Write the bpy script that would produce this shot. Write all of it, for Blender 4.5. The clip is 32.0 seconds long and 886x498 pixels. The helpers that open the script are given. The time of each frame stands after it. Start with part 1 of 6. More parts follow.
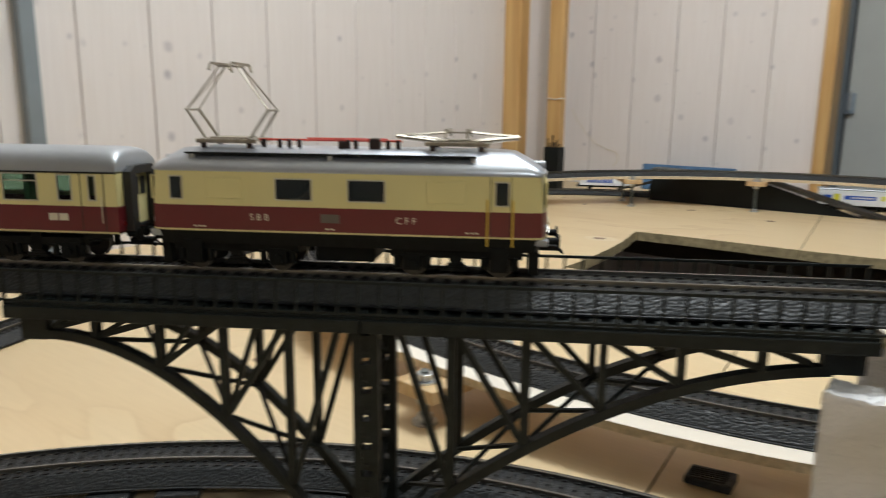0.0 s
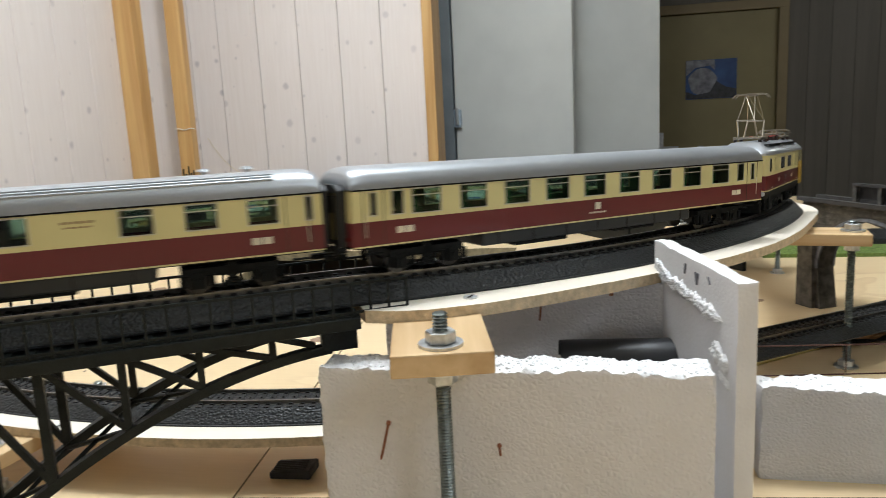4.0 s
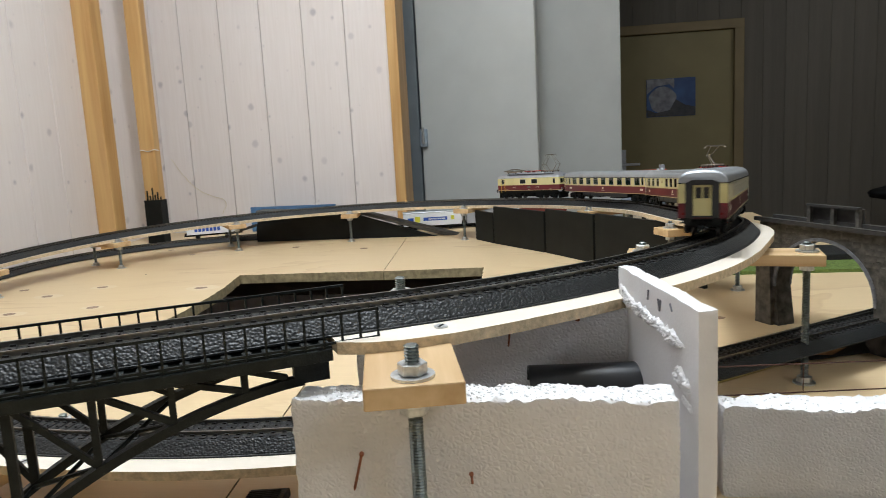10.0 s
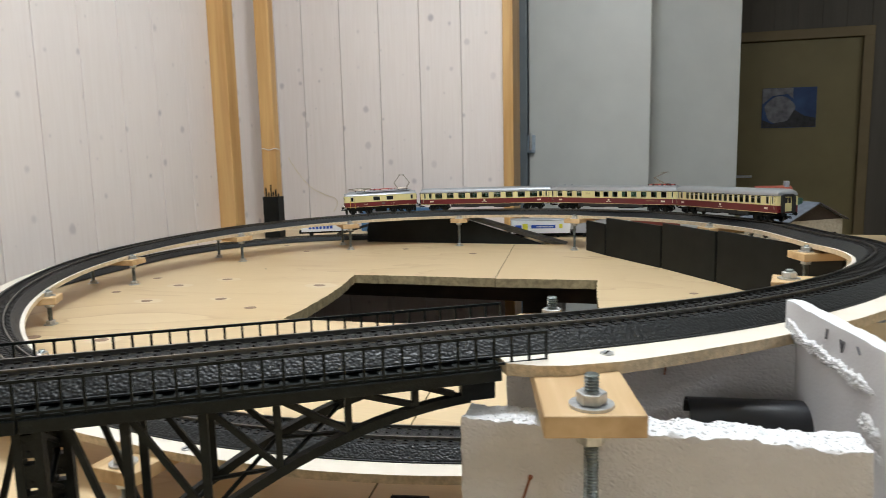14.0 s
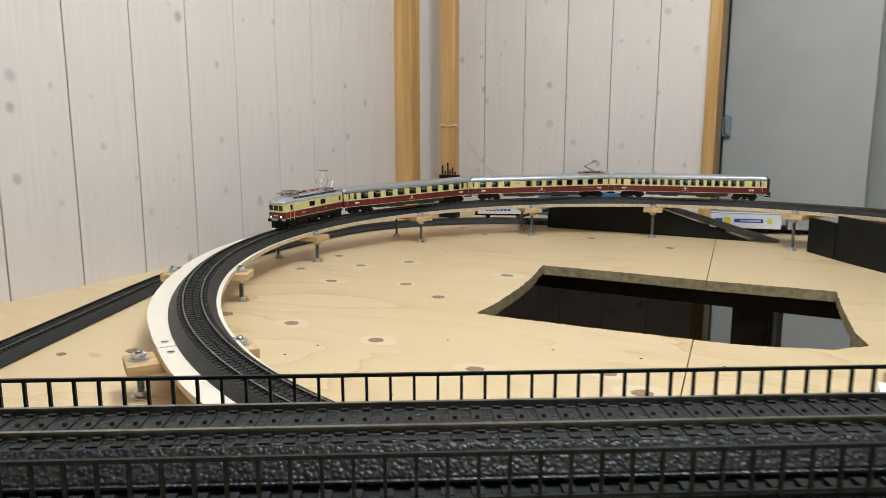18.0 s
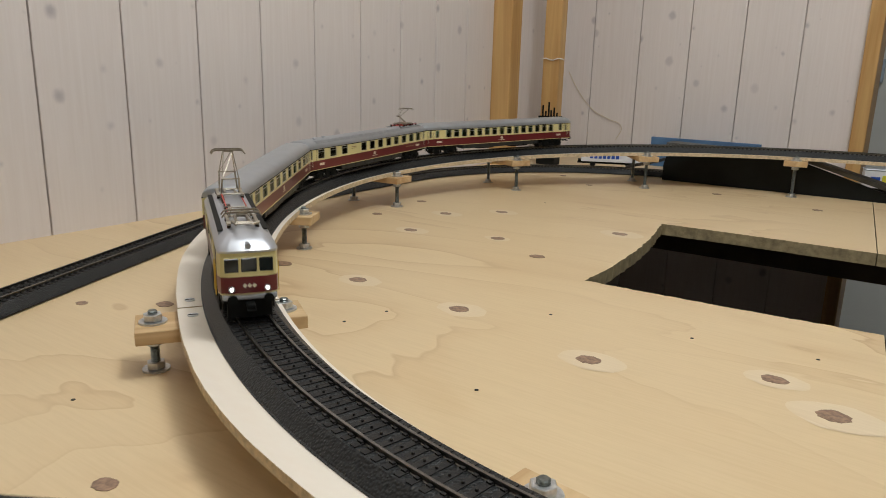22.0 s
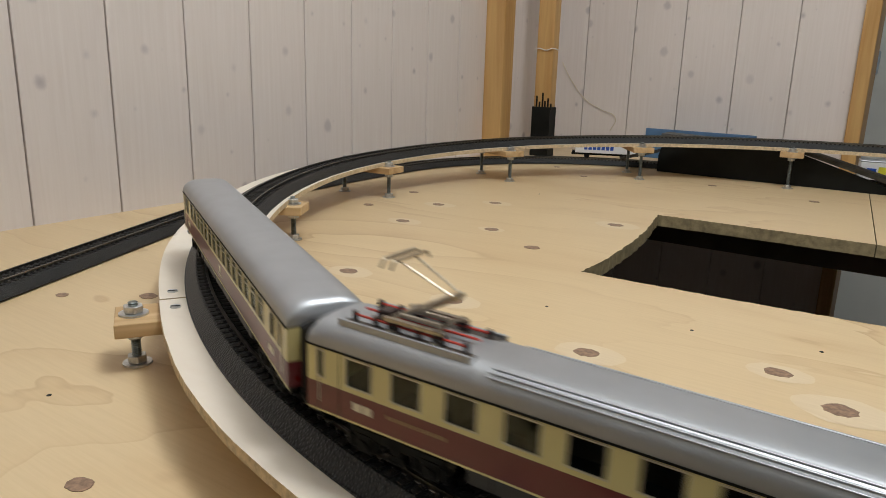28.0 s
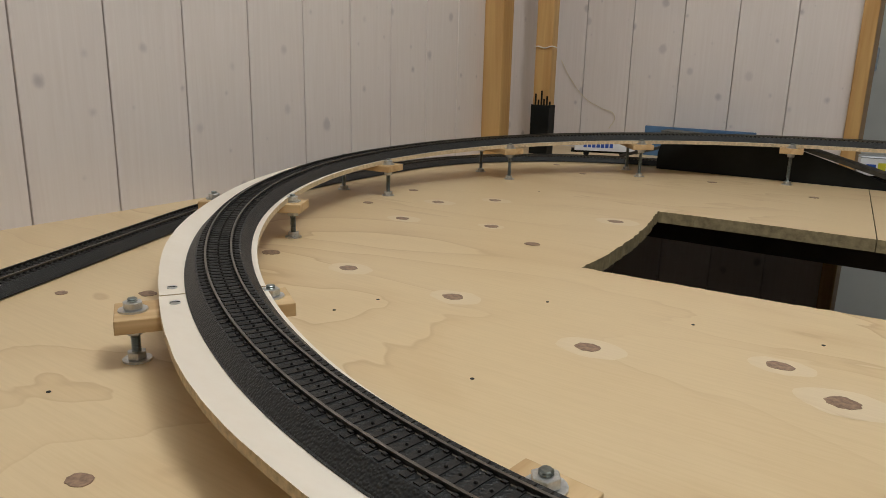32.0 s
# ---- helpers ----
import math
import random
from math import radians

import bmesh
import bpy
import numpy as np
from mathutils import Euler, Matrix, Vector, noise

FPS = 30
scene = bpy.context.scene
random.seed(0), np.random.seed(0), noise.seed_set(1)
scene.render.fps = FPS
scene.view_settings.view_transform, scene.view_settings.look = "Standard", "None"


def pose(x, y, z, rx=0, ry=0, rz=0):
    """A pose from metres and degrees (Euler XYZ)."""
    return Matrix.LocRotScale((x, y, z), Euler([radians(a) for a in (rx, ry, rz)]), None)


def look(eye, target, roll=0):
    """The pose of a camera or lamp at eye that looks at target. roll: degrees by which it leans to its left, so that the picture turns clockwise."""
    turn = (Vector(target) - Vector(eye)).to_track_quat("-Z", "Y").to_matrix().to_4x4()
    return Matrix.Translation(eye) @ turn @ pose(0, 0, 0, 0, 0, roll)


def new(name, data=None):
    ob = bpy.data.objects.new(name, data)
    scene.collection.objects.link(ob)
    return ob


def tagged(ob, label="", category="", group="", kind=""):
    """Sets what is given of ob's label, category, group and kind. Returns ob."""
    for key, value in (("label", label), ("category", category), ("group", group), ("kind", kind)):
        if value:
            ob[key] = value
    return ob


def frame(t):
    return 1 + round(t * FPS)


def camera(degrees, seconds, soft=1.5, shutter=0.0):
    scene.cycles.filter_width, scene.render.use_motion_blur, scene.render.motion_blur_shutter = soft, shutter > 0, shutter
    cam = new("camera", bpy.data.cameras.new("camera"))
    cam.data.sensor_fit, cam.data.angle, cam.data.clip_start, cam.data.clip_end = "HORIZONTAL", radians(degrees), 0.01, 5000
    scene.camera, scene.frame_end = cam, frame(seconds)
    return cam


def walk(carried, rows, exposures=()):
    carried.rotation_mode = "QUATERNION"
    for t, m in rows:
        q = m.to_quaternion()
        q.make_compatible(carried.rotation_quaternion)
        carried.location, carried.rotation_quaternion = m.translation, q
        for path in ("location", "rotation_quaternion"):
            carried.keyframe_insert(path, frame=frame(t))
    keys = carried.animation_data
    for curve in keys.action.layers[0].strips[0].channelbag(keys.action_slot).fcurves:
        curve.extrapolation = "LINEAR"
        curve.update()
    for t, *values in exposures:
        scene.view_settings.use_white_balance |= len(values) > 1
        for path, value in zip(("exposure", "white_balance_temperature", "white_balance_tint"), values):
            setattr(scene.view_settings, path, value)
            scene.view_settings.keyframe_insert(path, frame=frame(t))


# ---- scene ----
cam = camera(63.6, 32.0, soft=0.85, shutter=0.8)
PATH = [
    (0, (0.1033, 0.0689, 0.2071), (-0.4881, 0.8509, 0.0091), 0.57),
    (0.5, (0.1205, 0.0688, 0.2119), (-0.4025, 0.9011, 0.0220), 0.78),
    (1, (0.1341, 0.0716, 0.2090), (-0.3131, 0.9475, 0.0216), 0.51),
    (1.5, (0.1458, 0.0729, 0.2089), (-0.2460, 0.9755, 0.0237), -0.87),
    (2, (0.1535, 0.0736, 0.2079), (-0.1883, 0.9967, 0.0253), -1.43),
    (2.5, (0.1601, 0.0738, 0.2063), (-0.1427, 1.0108, 0.0257), -1.90),
    (3, (0.1679, 0.0745, 0.2050), (-0.0894, 1.0249, 0.0259), -2.30),
    (3.5, (0.1730, 0.0744, 0.2053), (-0.0577, 1.0320, 0.0299), -2.70),
    (4, (0.1781, 0.0750, 0.2046), (-0.0182, 1.0406, 0.0333), -2.83),
    (7, (0.1874, 0.0732, 0.2033), (0.0813, 1.0540, 0.0398), -3.25),
    (7.5, (0.1864, 0.0738, 0.2022), (0.0854, 1.0548, 0.0369), -2.90),
    (8, (0.1850, 0.0727, 0.2052), (0.0841, 1.0539, 0.0413), -2.83),
    (8.5, (0.1829, 0.0713, 0.2075), (0.0773, 1.0530, 0.0489), -2.87),
    (9, (0.1822, 0.0705, 0.2091), (0.0679, 1.0517, 0.0539), -3.17),
    (9.5, (0.1814, 0.0703, 0.2103), (0.0547, 1.0504, 0.0576), -3.19),
    (10, (0.1781, 0.0698, 0.2120), (0.0277, 1.0469, 0.0614), -3.07),
    (10.5, (0.1757, 0.0682, 0.2143), (0.0097, 1.0428, 0.0635), -2.71),
    (11, (0.1679, 0.0651, 0.2188), (-0.0187, 1.0364, 0.0707), -2.19),
    (11.5, (0.1625, 0.0626, 0.2207), (-0.0396, 1.0311, 0.0751), -1.89),
    (12, (0.1602, 0.0622, 0.2214), (-0.0572, 1.0275, 0.0769), -1.83),
    (12.5, (0.1577, 0.0622, 0.2216), (-0.0753, 1.0241, 0.0780), -1.94),
    (13, (0.1538, 0.0621, 0.2219), (-0.0929, 1.0206, 0.0788), -1.90),
    (13.5, (0.1497, 0.0605, 0.2228), (-0.1089, 1.0157, 0.0793), -1.81),
    (14, (0.1427, 0.0611, 0.2230), (-0.1317, 1.0120, 0.0800), -1.31),
    (14.5, (0.1275, 0.0606, 0.2241), (-0.1797, 1.0014, 0.0812), -1.08),
    (16.5, (0.0802, 0.0876, 0.2242), (-0.3283, 0.9849, 0.0568), -1.15),
    (17, (0.0643, 0.1001, 0.2247), (-0.3652, 0.9874, 0.0572), -0.58),
    (17.5, (0.0544, 0.1145, 0.2268), (-0.3946, 0.9920, 0.0586), -0.53),
    (18, (0.0395, 0.1325, 0.2248), (-0.4244, 1.0018, 0.0541), 0.04),
    (18.5, (0.0257, 0.1477, 0.2222), (-0.4517, 1.0075, 0.0412), 0.27),
    (19, (0.0095, 0.1689, 0.2206), (-0.4850, 1.0173, 0.0315), 0.34),
    (19.5, (-0.0022, 0.1876, 0.2149), (-0.5126, 1.0249, 0.0186), 0.78),
    (20, (-0.0135, 0.2074, 0.2100), (-0.5401, 1.0311, -0.0001), 1.13),
    (20.5, (-0.0236, 0.2230, 0.2052), (-0.5636, 1.0356, -0.0142), 1.22),
    (21, (-0.0336, 0.2379, 0.2017), (-0.5845, 1.0407, -0.0263), 1.23),
    (21.5, (-0.0424, 0.2511, 0.1981), (-0.6023, 1.0455, -0.0372), 1.26),
    (22, (-0.0511, 0.2678, 0.1937), (-0.6088, 1.0619, -0.0477), 1.46),
    (22.5, (-0.0579, 0.2797, 0.1901), (-0.6178, 1.0703, -0.0578), 2.13),
    (23, (-0.0595, 0.2790, 0.1886), (-0.6158, 1.0706, -0.0642), 2.26),
    (23.5, (-0.0606, 0.2799, 0.1883), (-0.6126, 1.0743, -0.0654), 2.18),
    (24, (-0.0604, 0.2806, 0.1871), (-0.6081, 1.0783, -0.0653), 2.41),
    (24.5, (-0.0596, 0.2814, 0.1873), (-0.6065, 1.0798, -0.0647), 2.42),
    (25, (-0.0609, 0.2815, 0.1861), (-0.6072, 1.0806, -0.0649), 2.45),
    (28, (-0.0607, 0.2807, 0.1864), (-0.6082, 1.0794, -0.0630), 1.61),
    (28.5, (-0.0616, 0.2807, 0.1859), (-0.6100, 1.0787, -0.0639), 1.58),
    (29, (-0.0621, 0.2800, 0.1849), (-0.6105, 1.0780, -0.0652), 1.56),
    (29.5, (-0.0626, 0.2805, 0.1844), (-0.6111, 1.0783, -0.0659), 1.49),
    (30, (-0.0628, 0.2798, 0.1841), (-0.6110, 1.0777, -0.0664), 1.43),
    (30.5, (-0.0615, 0.2806, 0.1833), (-0.6102, 1.0784, -0.0664), 1.33),
    (31, (-0.0612, 0.2800, 0.1838), (-0.6090, 1.0782, -0.0668), 1.30),
    (31.5, (-0.0614, 0.2805, 0.1833), (-0.6087, 1.0790, -0.0674), 1.36),
    (32, (-0.0615, 0.2809, 0.1826), (-0.6084, 1.0802, -0.0665), 1.33),
]
walk(cam, [(t, look(eye, target, roll)) for t, eye, target, roll in PATH],
     exposures=[(0, -0.33, 5900, 6), (1, -0.06, 5750, 8), (4, 0.02, 5750, 6), (7, 0.05, 5720, 6), (8, 0.05, 5720, 7), (10, -0.12, 5720, 7), (13, -0.16, 5780, 7), (17, -0.18, 5850, 6), (18.2, -0.24, 5900, 6), (19, -0.48, 5950, 9), (20, -0.67, 6050, 9), (21, -0.69, 6150, 9), (25, -0.69, 6150, 9), (30, -0.67, 6120, 9), (31, -0.71, 6200, 9), (32, -0.90, 6250, 9)])

# ---- light ----
world = bpy.data.worlds.new("room_dusk")
scene.world = world
world.use_nodes = True
world.node_tree.nodes["Background"].inputs[0].default_value = (0.6, 0.62, 0.66, 1)
world.node_tree.nodes["Background"].inputs[1].default_value = 0.05


def area_lamp(name, x, y, z, sx, sy, watts, colour):
    data = bpy.data.lights.new(name, "AREA")
    data.shape, data.size, data.size_y, data.energy, data.color = "RECTANGLE", sx, sy, watts, colour
    ob = new(name, data)
    ob.matrix_world = pose(x, y, z)
    return ob


def point_lamp(name, x, y, z, radius, watts, colour):
    data = bpy.data.lights.new(name, "POINT")
    data.shadow_soft_size, data.energy, data.color = radius, watts, colour
    ob = new(name, data)
    ob.matrix_world = pose(x, y, z)
    return ob


area_lamp("ceiling_lamp_light", -0.05, 0.75, 1.36, 1.2, 0.3, 9, (1.0, 0.98, 0.95))
# Two unseen point fills, added so that the walls get more light.
point_lamp("unseen_room_fill", 0.05, 0.70, 1.20, 0.12, 28, (1.0, 0.98, 0.95))
point_lamp("unseen_room_fill", 1.3, -0.5, 1.20, 0.12, 15, (1.0, 0.98, 0.95))
# No source known here: added to brighten the far room's right side.
point_lamp("far_room_fill", 2.5, 3.5, 1.2, 0.1, 9.0, (1.0, 0.95, 0.85))

# ---- materials ----


def material(name):
    m = bpy.data.materials.new(name)
    m.use_nodes = True
    return m, m.node_tree.nodes, m.node_tree.links, m.node_tree.nodes["Principled BSDF"]


def ramp_node(nodes, stops):
    r = nodes.new("ShaderNodeValToRGB")
    e = r.color_ramp.elements
    while len(e) < len(stops):
        e.new(0.5)
    for el, (p, c) in zip(e, stops):
        el.position, el.color = p, (*c, 1)
    return r


def coords(nodes, links, scale=(1, 1, 1), kind="Object"):
    tc, mp = nodes.new("ShaderNodeTexCoord"), nodes.new("ShaderNodeMapping")
    mp.inputs["Scale"].default_value = scale
    links.new(tc.outputs[kind], mp.inputs["Vector"])
    return mp.outputs["Vector"]


def noise_tex(nodes, links, vec, scale, detail=4.0, rough=0.55, distortion=0.0):
    n = nodes.new("ShaderNodeTexNoise")
    n.inputs["Scale"].default_value, n.inputs["Detail"].default_value = scale, detail
    n.inputs["Roughness"].default_value, n.inputs["Distortion"].default_value = rough, distortion
    links.new(vec, n.inputs["Vector"])
    return n


def add_bump(nodes, links, bsdf, height, strength, distance):
    b = nodes.new("ShaderNodeBump")
    b.inputs["Strength"].default_value, b.inputs["Distance"].default_value = strength, distance
    links.new(height, b.inputs["Height"])
    links.new(b.outputs["Normal"], bsdf.inputs["Normal"])


def plain(name, colour, rough=0.5, metal=0.0, vary=0.12, scale=60.0, bump=0.0, grain=900.0, coat=0.0, gloss=0.5):
    """Paint, plastic or metal: mild mottling, fine relief."""
    m, nodes, links, bsdf = material(name)
    vec = coords(nodes, links)
    n = noise_tex(nodes, links, vec, scale)
    r = ramp_node(nodes, [(0.3, [c * (1 - vary) for c in colour]), (0.7, [min(1, c * (1 + vary)) for c in colour])])
    links.new(n.outputs["Fac"], r.inputs["Fac"])
    links.new(r.outputs["Color"], bsdf.inputs["Base Color"])
    bsdf.inputs["Roughness"].default_value, bsdf.inputs["Metallic"].default_value = rough, metal
    bsdf.inputs["Coat Weight"].default_value = coat
    bsdf.inputs["Specular IOR Level"].default_value = gloss
    if bump:
        g = noise_tex(nodes, links, vec, grain, 2.0)
        add_bump(nodes, links, bsdf, g.outputs["Fac"], bump, 0.001)
    return m


def wood(name, light, dark, axis=2, rings=14.0, stretch=0.06, rough=0.55, figure=0.5, random_shift=True, fine=180.0):
    """Sawn softwood: stretched growth rings along one axis, fine fibre."""
    m, nodes, links, bsdf = material(name)
    scale = [1.0, 1.0, 1.0]
    scale[axis] = stretch
    tc, mp = nodes.new("ShaderNodeTexCoord"), nodes.new("ShaderNodeMapping")
    mp.inputs["Scale"].default_value = scale
    links.new(tc.outputs["Object"], mp.inputs["Vector"])
    if random_shift:
        info, mul = nodes.new("ShaderNodeObjectInfo"), nodes.new("ShaderNodeMath")
        mul.operation = "MULTIPLY"
        mul.inputs[1].default_value = 37.0
        links.new(info.outputs["Random"], mul.inputs[0])
        links.new(mul.outputs[0], mp.inputs["Location"])
    vec = mp.outputs["Vector"]
    a = noise_tex(nodes, links, vec, rings, 3.0, 0.5, 0.6)
    b = noise_tex(nodes, links, vec, fine, 3.0, 0.6)
    w = nodes.new("ShaderNodeMath")
    w.operation = "MULTIPLY"
    w.inputs[1].default_value = 5.0
    links.new(a.outputs["Fac"], w.inputs[0])
    fr = nodes.new("ShaderNodeMath")
    fr.operation = "PINGPONG"
    fr.inputs[1].default_value = 1.0
    links.new(w.outputs[0], fr.inputs[0])
    mix = nodes.new("ShaderNodeMath")
    mix.operation = "MULTIPLY_ADD"
    mix.inputs[1].default_value = 1.0 - figure
    mul2 = nodes.new("ShaderNodeMath")
    mul2.operation = "MULTIPLY"
    mul2.inputs[1].default_value = figure
    links.new(fr.outputs[0], mul2.inputs[0])
    links.new(b.outputs["Fac"], mix.inputs[0])
    links.new(mul2.outputs[0], mix.inputs[2])
    r = ramp_node(nodes, [(0.15, light), (0.85, dark)])
    links.new(mix.outputs[0], r.inputs["Fac"])
    links.new(r.outputs["Color"], bsdf.inputs["Base Color"])
    bsdf.inputs["Roughness"].default_value = rough
    add_bump(nodes, links, bsdf, b.outputs["Fac"], 0.12, 0.001)
    return m




def knotty(name, light, dark, knot):
    """Whitewashed boards: faint grain along z, scattered oval knots with a darker heart."""
    m, nodes, links, bsdf = material(name)
    tc, sep, info = nodes.new("ShaderNodeTexCoord"), nodes.new("ShaderNodeSeparateXYZ"), nodes.new("ShaderNodeObjectInfo")
    links.new(tc.outputs["Object"], sep.inputs[0])

    def calc(op, a, b):
        n = nodes.new("ShaderNodeMath")
        n.operation = op
        for i, v in enumerate((a, b)):
            if isinstance(v, (int, float)):
                n.inputs[i].default_value = v
            else:
                links.new(v, n.inputs[i])
        return n.outputs[0]

    shift = calc("MULTIPLY", info.outputs["Random"], 61.0)
    across = calc("ADD", calc("ADD", sep.outputs[0], sep.outputs[1]), shift)
    along = calc("ADD", sep.outputs[2], calc("MULTIPLY", shift, 1.7))
    comb, comb2 = nodes.new("ShaderNodeCombineXYZ"), nodes.new("ShaderNodeCombineXYZ")
    links.new(calc("MULTIPLY", across, 15.0), comb.inputs[0])
    links.new(calc("MULTIPLY", along, 13.0), comb.inputs[1])
    links.new(calc("MULTIPLY", across, 60.0), comb2.inputs[0])
    links.new(calc("MULTIPLY", along, 2.2), comb2.inputs[1])
    v = nodes.new("ShaderNodeTexVoronoi")
    v.voronoi_dimensions = "2D"
    v.inputs["Scale"].default_value = 1.0
    links.new(comb.outputs[0], v.inputs["Vector"])
    wob = noise_tex(nodes, links, comb.outputs[0], 6.0, 2.0)
    size = nodes.new("ShaderNodeSeparateXYZ")
    links.new(v.outputs["Color"], size.inputs[0])
    # radius per knot: many small, few large, some none
    rad = calc("MULTIPLY", calc("POWER", size.outputs[0], 2.6), 0.135)
    d = calc("ADD", v.outputs["Distance"], calc("MULTIPLY", calc("SUBTRACT", wob.outputs["Fac"], 0.5), 0.08))
    inside = nodes.new("ShaderNodeMapRange")
    inside.interpolation_type = "SMOOTHSTEP"
    links.new(calc("SUBTRACT", rad, d), inside.inputs["Value"])
    inside.inputs["From Min"].default_value, inside.inputs["From Max"].default_value = -0.05, 0.07
    grain = noise_tex(nodes, links, comb2.outputs[0], 3.0, 4.0, 0.6, 0.4)
    r = ramp_node(nodes, [(0.3, dark), (0.68, light)])
    links.new(grain.outputs["Fac"], r.inputs["Fac"])
    mix = nodes.new("ShaderNodeMix")
    mix.data_type = "RGBA"
    # some knots show strongly, others only faintly through the wash
    links.new(calc("MULTIPLY", inside.outputs["Result"], calc("ADD", 0.35, calc("MULTIPLY", size.outputs[1], 0.65))), mix.inputs[0])
    links.new(r.outputs["Color"], mix.inputs[6])
    mix.inputs[7].default_value = (*knot, 1)
    links.new(mix.outputs[2], bsdf.inputs["Base Color"])
    bsdf.inputs["Roughness"].default_value = 0.55
    add_bump(nodes, links, bsdf, grain.outputs["Fac"], 0.1, 0.001)
    return m


M_BOARD = knotty("whitewashed_spruce", (0.765, 0.71, 0.68), (0.72, 0.66, 0.625), (0.46, 0.42, 0.43))
M_POST = wood("yellow_pine", (0.62, 0.40, 0.16), (0.45, 0.25, 0.08), 2, 30, 0.05, 0.45, 0.5)


def rotary_ply(name, light, dark, line):
    """Rotary-cut softwood veneer: broad flame figure with thin darker growth lines, fine fibre along x."""
    m, nodes, links, bsdf = material(name)
    vec = coords(nodes, links, (0.34, 1.0, 1.0))
    fine_vec = coords(nodes, links, (0.05, 1.0, 1.0))
    big = noise_tex(nodes, links, vec, 4.6, 4.0, 0.50, 0.7)
    fibre = noise_tex(nodes, links, fine_vec, 420.0, 3.0, 0.6)
    tone = noise_tex(nodes, links, vec, 2.0, 2.0)

    def calc(op, a, b):
        n = nodes.new("ShaderNodeMath")
        n.operation = op
        for i, v in enumerate((a, b)):
            if isinstance(v, (int, float)):
                n.inputs[i].default_value = v
            else:
                links.new(v, n.inputs[i])
        return n.outputs[0]

    band = calc("FRACT", calc("MULTIPLY", big.outputs["Fac"], 8.0), 0.0)
    r = ramp_node(nodes, [(0.0, light), (0.55, [(a * 2 + b) / 3 for a, b in zip(light, dark)]), (0.88, dark), (0.955, line), (0.985, light)])
    links.new(band, r.inputs["Fac"])
    base = ramp_node(nodes, [(0.3, light), (0.7, [(a + b) / 2 for a, b in zip(light, dark)])])
    links.new(tone.outputs["Fac"], base.inputs["Fac"])
    mix = nodes.new("ShaderNodeMix")
    mix.data_type = "RGBA"
    where = nodes.new("ShaderNodeMapRange")
    links.new(noise_tex(nodes, links, coords(nodes, links, (0.6, 1.0, 1.0)), 4.2, 2.0).outputs["Fac"], where.inputs["Value"])
    where.inputs["From Min"].default_value, where.inputs["From Max"].default_value = 0.36, 0.60
    where.inputs["To Max"].default_value = 0.60
    links.new(where.outputs["Result"], mix.inputs[0])
    links.new(base.outputs["Color"], mix.inputs[6])
    links.new(r.outputs["Color"], mix.inputs[7])
    fmix = nodes.new("ShaderNodeMix")
    fmix.data_type, fmix.blend_type = "RGBA", "MULTIPLY"
    fr = ramp_node(nodes, [(0.3, (0.95, 0.94, 0.92)), (0.6, (1, 1, 1))])
    links.new(fibre.outputs["Fac"], fr.inputs["Fac"])
    fmix.inputs[0].default_value = 1.0
    links.new(mix.outputs[2], fmix.inputs[6])
    links.new(fr.outputs["Color"], fmix.inputs[7])
    links.new(fmix.outputs[2], bsdf.inputs["Base Color"])
    bsdf.inputs["Roughness"].default_value = 0.42
    add_bump(nodes, links, bsdf, fibre.outputs["Fac"], 0.08, 0.001)
    return m


M_PLY = rotary_ply("softwood_plywood", (0.71, 0.56, 0.34), (0.61, 0.44, 0.24), (0.47, 0.30, 0.145))
M_HALO = rotary_ply("pale_veneer", (0.74, 0.61, 0.42), (0.70, 0.56, 0.37), (0.64, 0.49, 0.30))
M_PLANK = wood("poplar_plywood", (0.82, 0.755, 0.655), (0.77, 0.69, 0.575), 0, 12, 0.4, 0.6, 0.4)
M_PLYEDGE = plain("plywood_edge", (0.30, 0.24, 0.13), 0.8, 0, 0.35, 90, 0.5, 300)
M_KNOT = plain("dark_knot", (0.27, 0.172, 0.112), 0.5, 0, 0.45, 260)


def pebbled(name, colour):
    """Moulded ballast: small rounded grains with a dull gloss."""
    m, nodes, links, bsdf = material(name)
    vec = coords(nodes, links)
    v = nodes.new("ShaderNodeTexVoronoi")
    v.feature = "SMOOTH_F1"
    v.inputs["Scale"].default_value = 780.0
    links.new(vec, v.inputs["Vector"])
    # Lighter grain tops, with the shade between grains put into the colour.
    r = ramp_node(nodes, [(0.1, [c * 1.35 for c in colour]), (0.6, [c * 0.6 for c in colour])])
    links.new(v.outputs["Distance"], r.inputs["Fac"])
    links.new(r.outputs["Color"], bsdf.inputs["Base Color"])
    bsdf.inputs["Roughness"].default_value = 0.42
    bsdf.inputs["Specular IOR Level"].default_value = 0.4
    flip = nodes.new("ShaderNodeMath")
    flip.operation = "SUBTRACT"
    flip.inputs[0].default_value = 1.0
    links.new(v.outputs["Distance"], flip.inputs[1])
    add_bump(nodes, links, bsdf, flip.outputs[0], 0.9, 0.0007)
    return m


M_BED = pebbled("ballast_plastic", (0.019, 0.0205, 0.021))
M_SLEEPER = plain("sleeper_plastic", (0.021, 0.0195, 0.018), 0.6, 0, 0.4, 500, 0.3, 900, 0.0, 0.3)
M_RAIL = plain("rail_metal", (0.24, 0.23, 0.21), 0.35, 1.0, 0.2, 200)
M_BRIDGE = plain("bridge_plastic", (0.0085, 0.0112, 0.0102), 0.5, 0, 0.35, 200, 0.3, 900, 0.0, 0.25)
M_STEEL = plain("zinc_steel", (0.62, 0.63, 0.63), 0.42, 1.0, 0.2, 300, 0.2, 900)
M_BLACK = plain("black_paint", (0.0065, 0.0078, 0.0072), 0.5, 0, 0.4, 30, 0, 900, 0, 0.2)
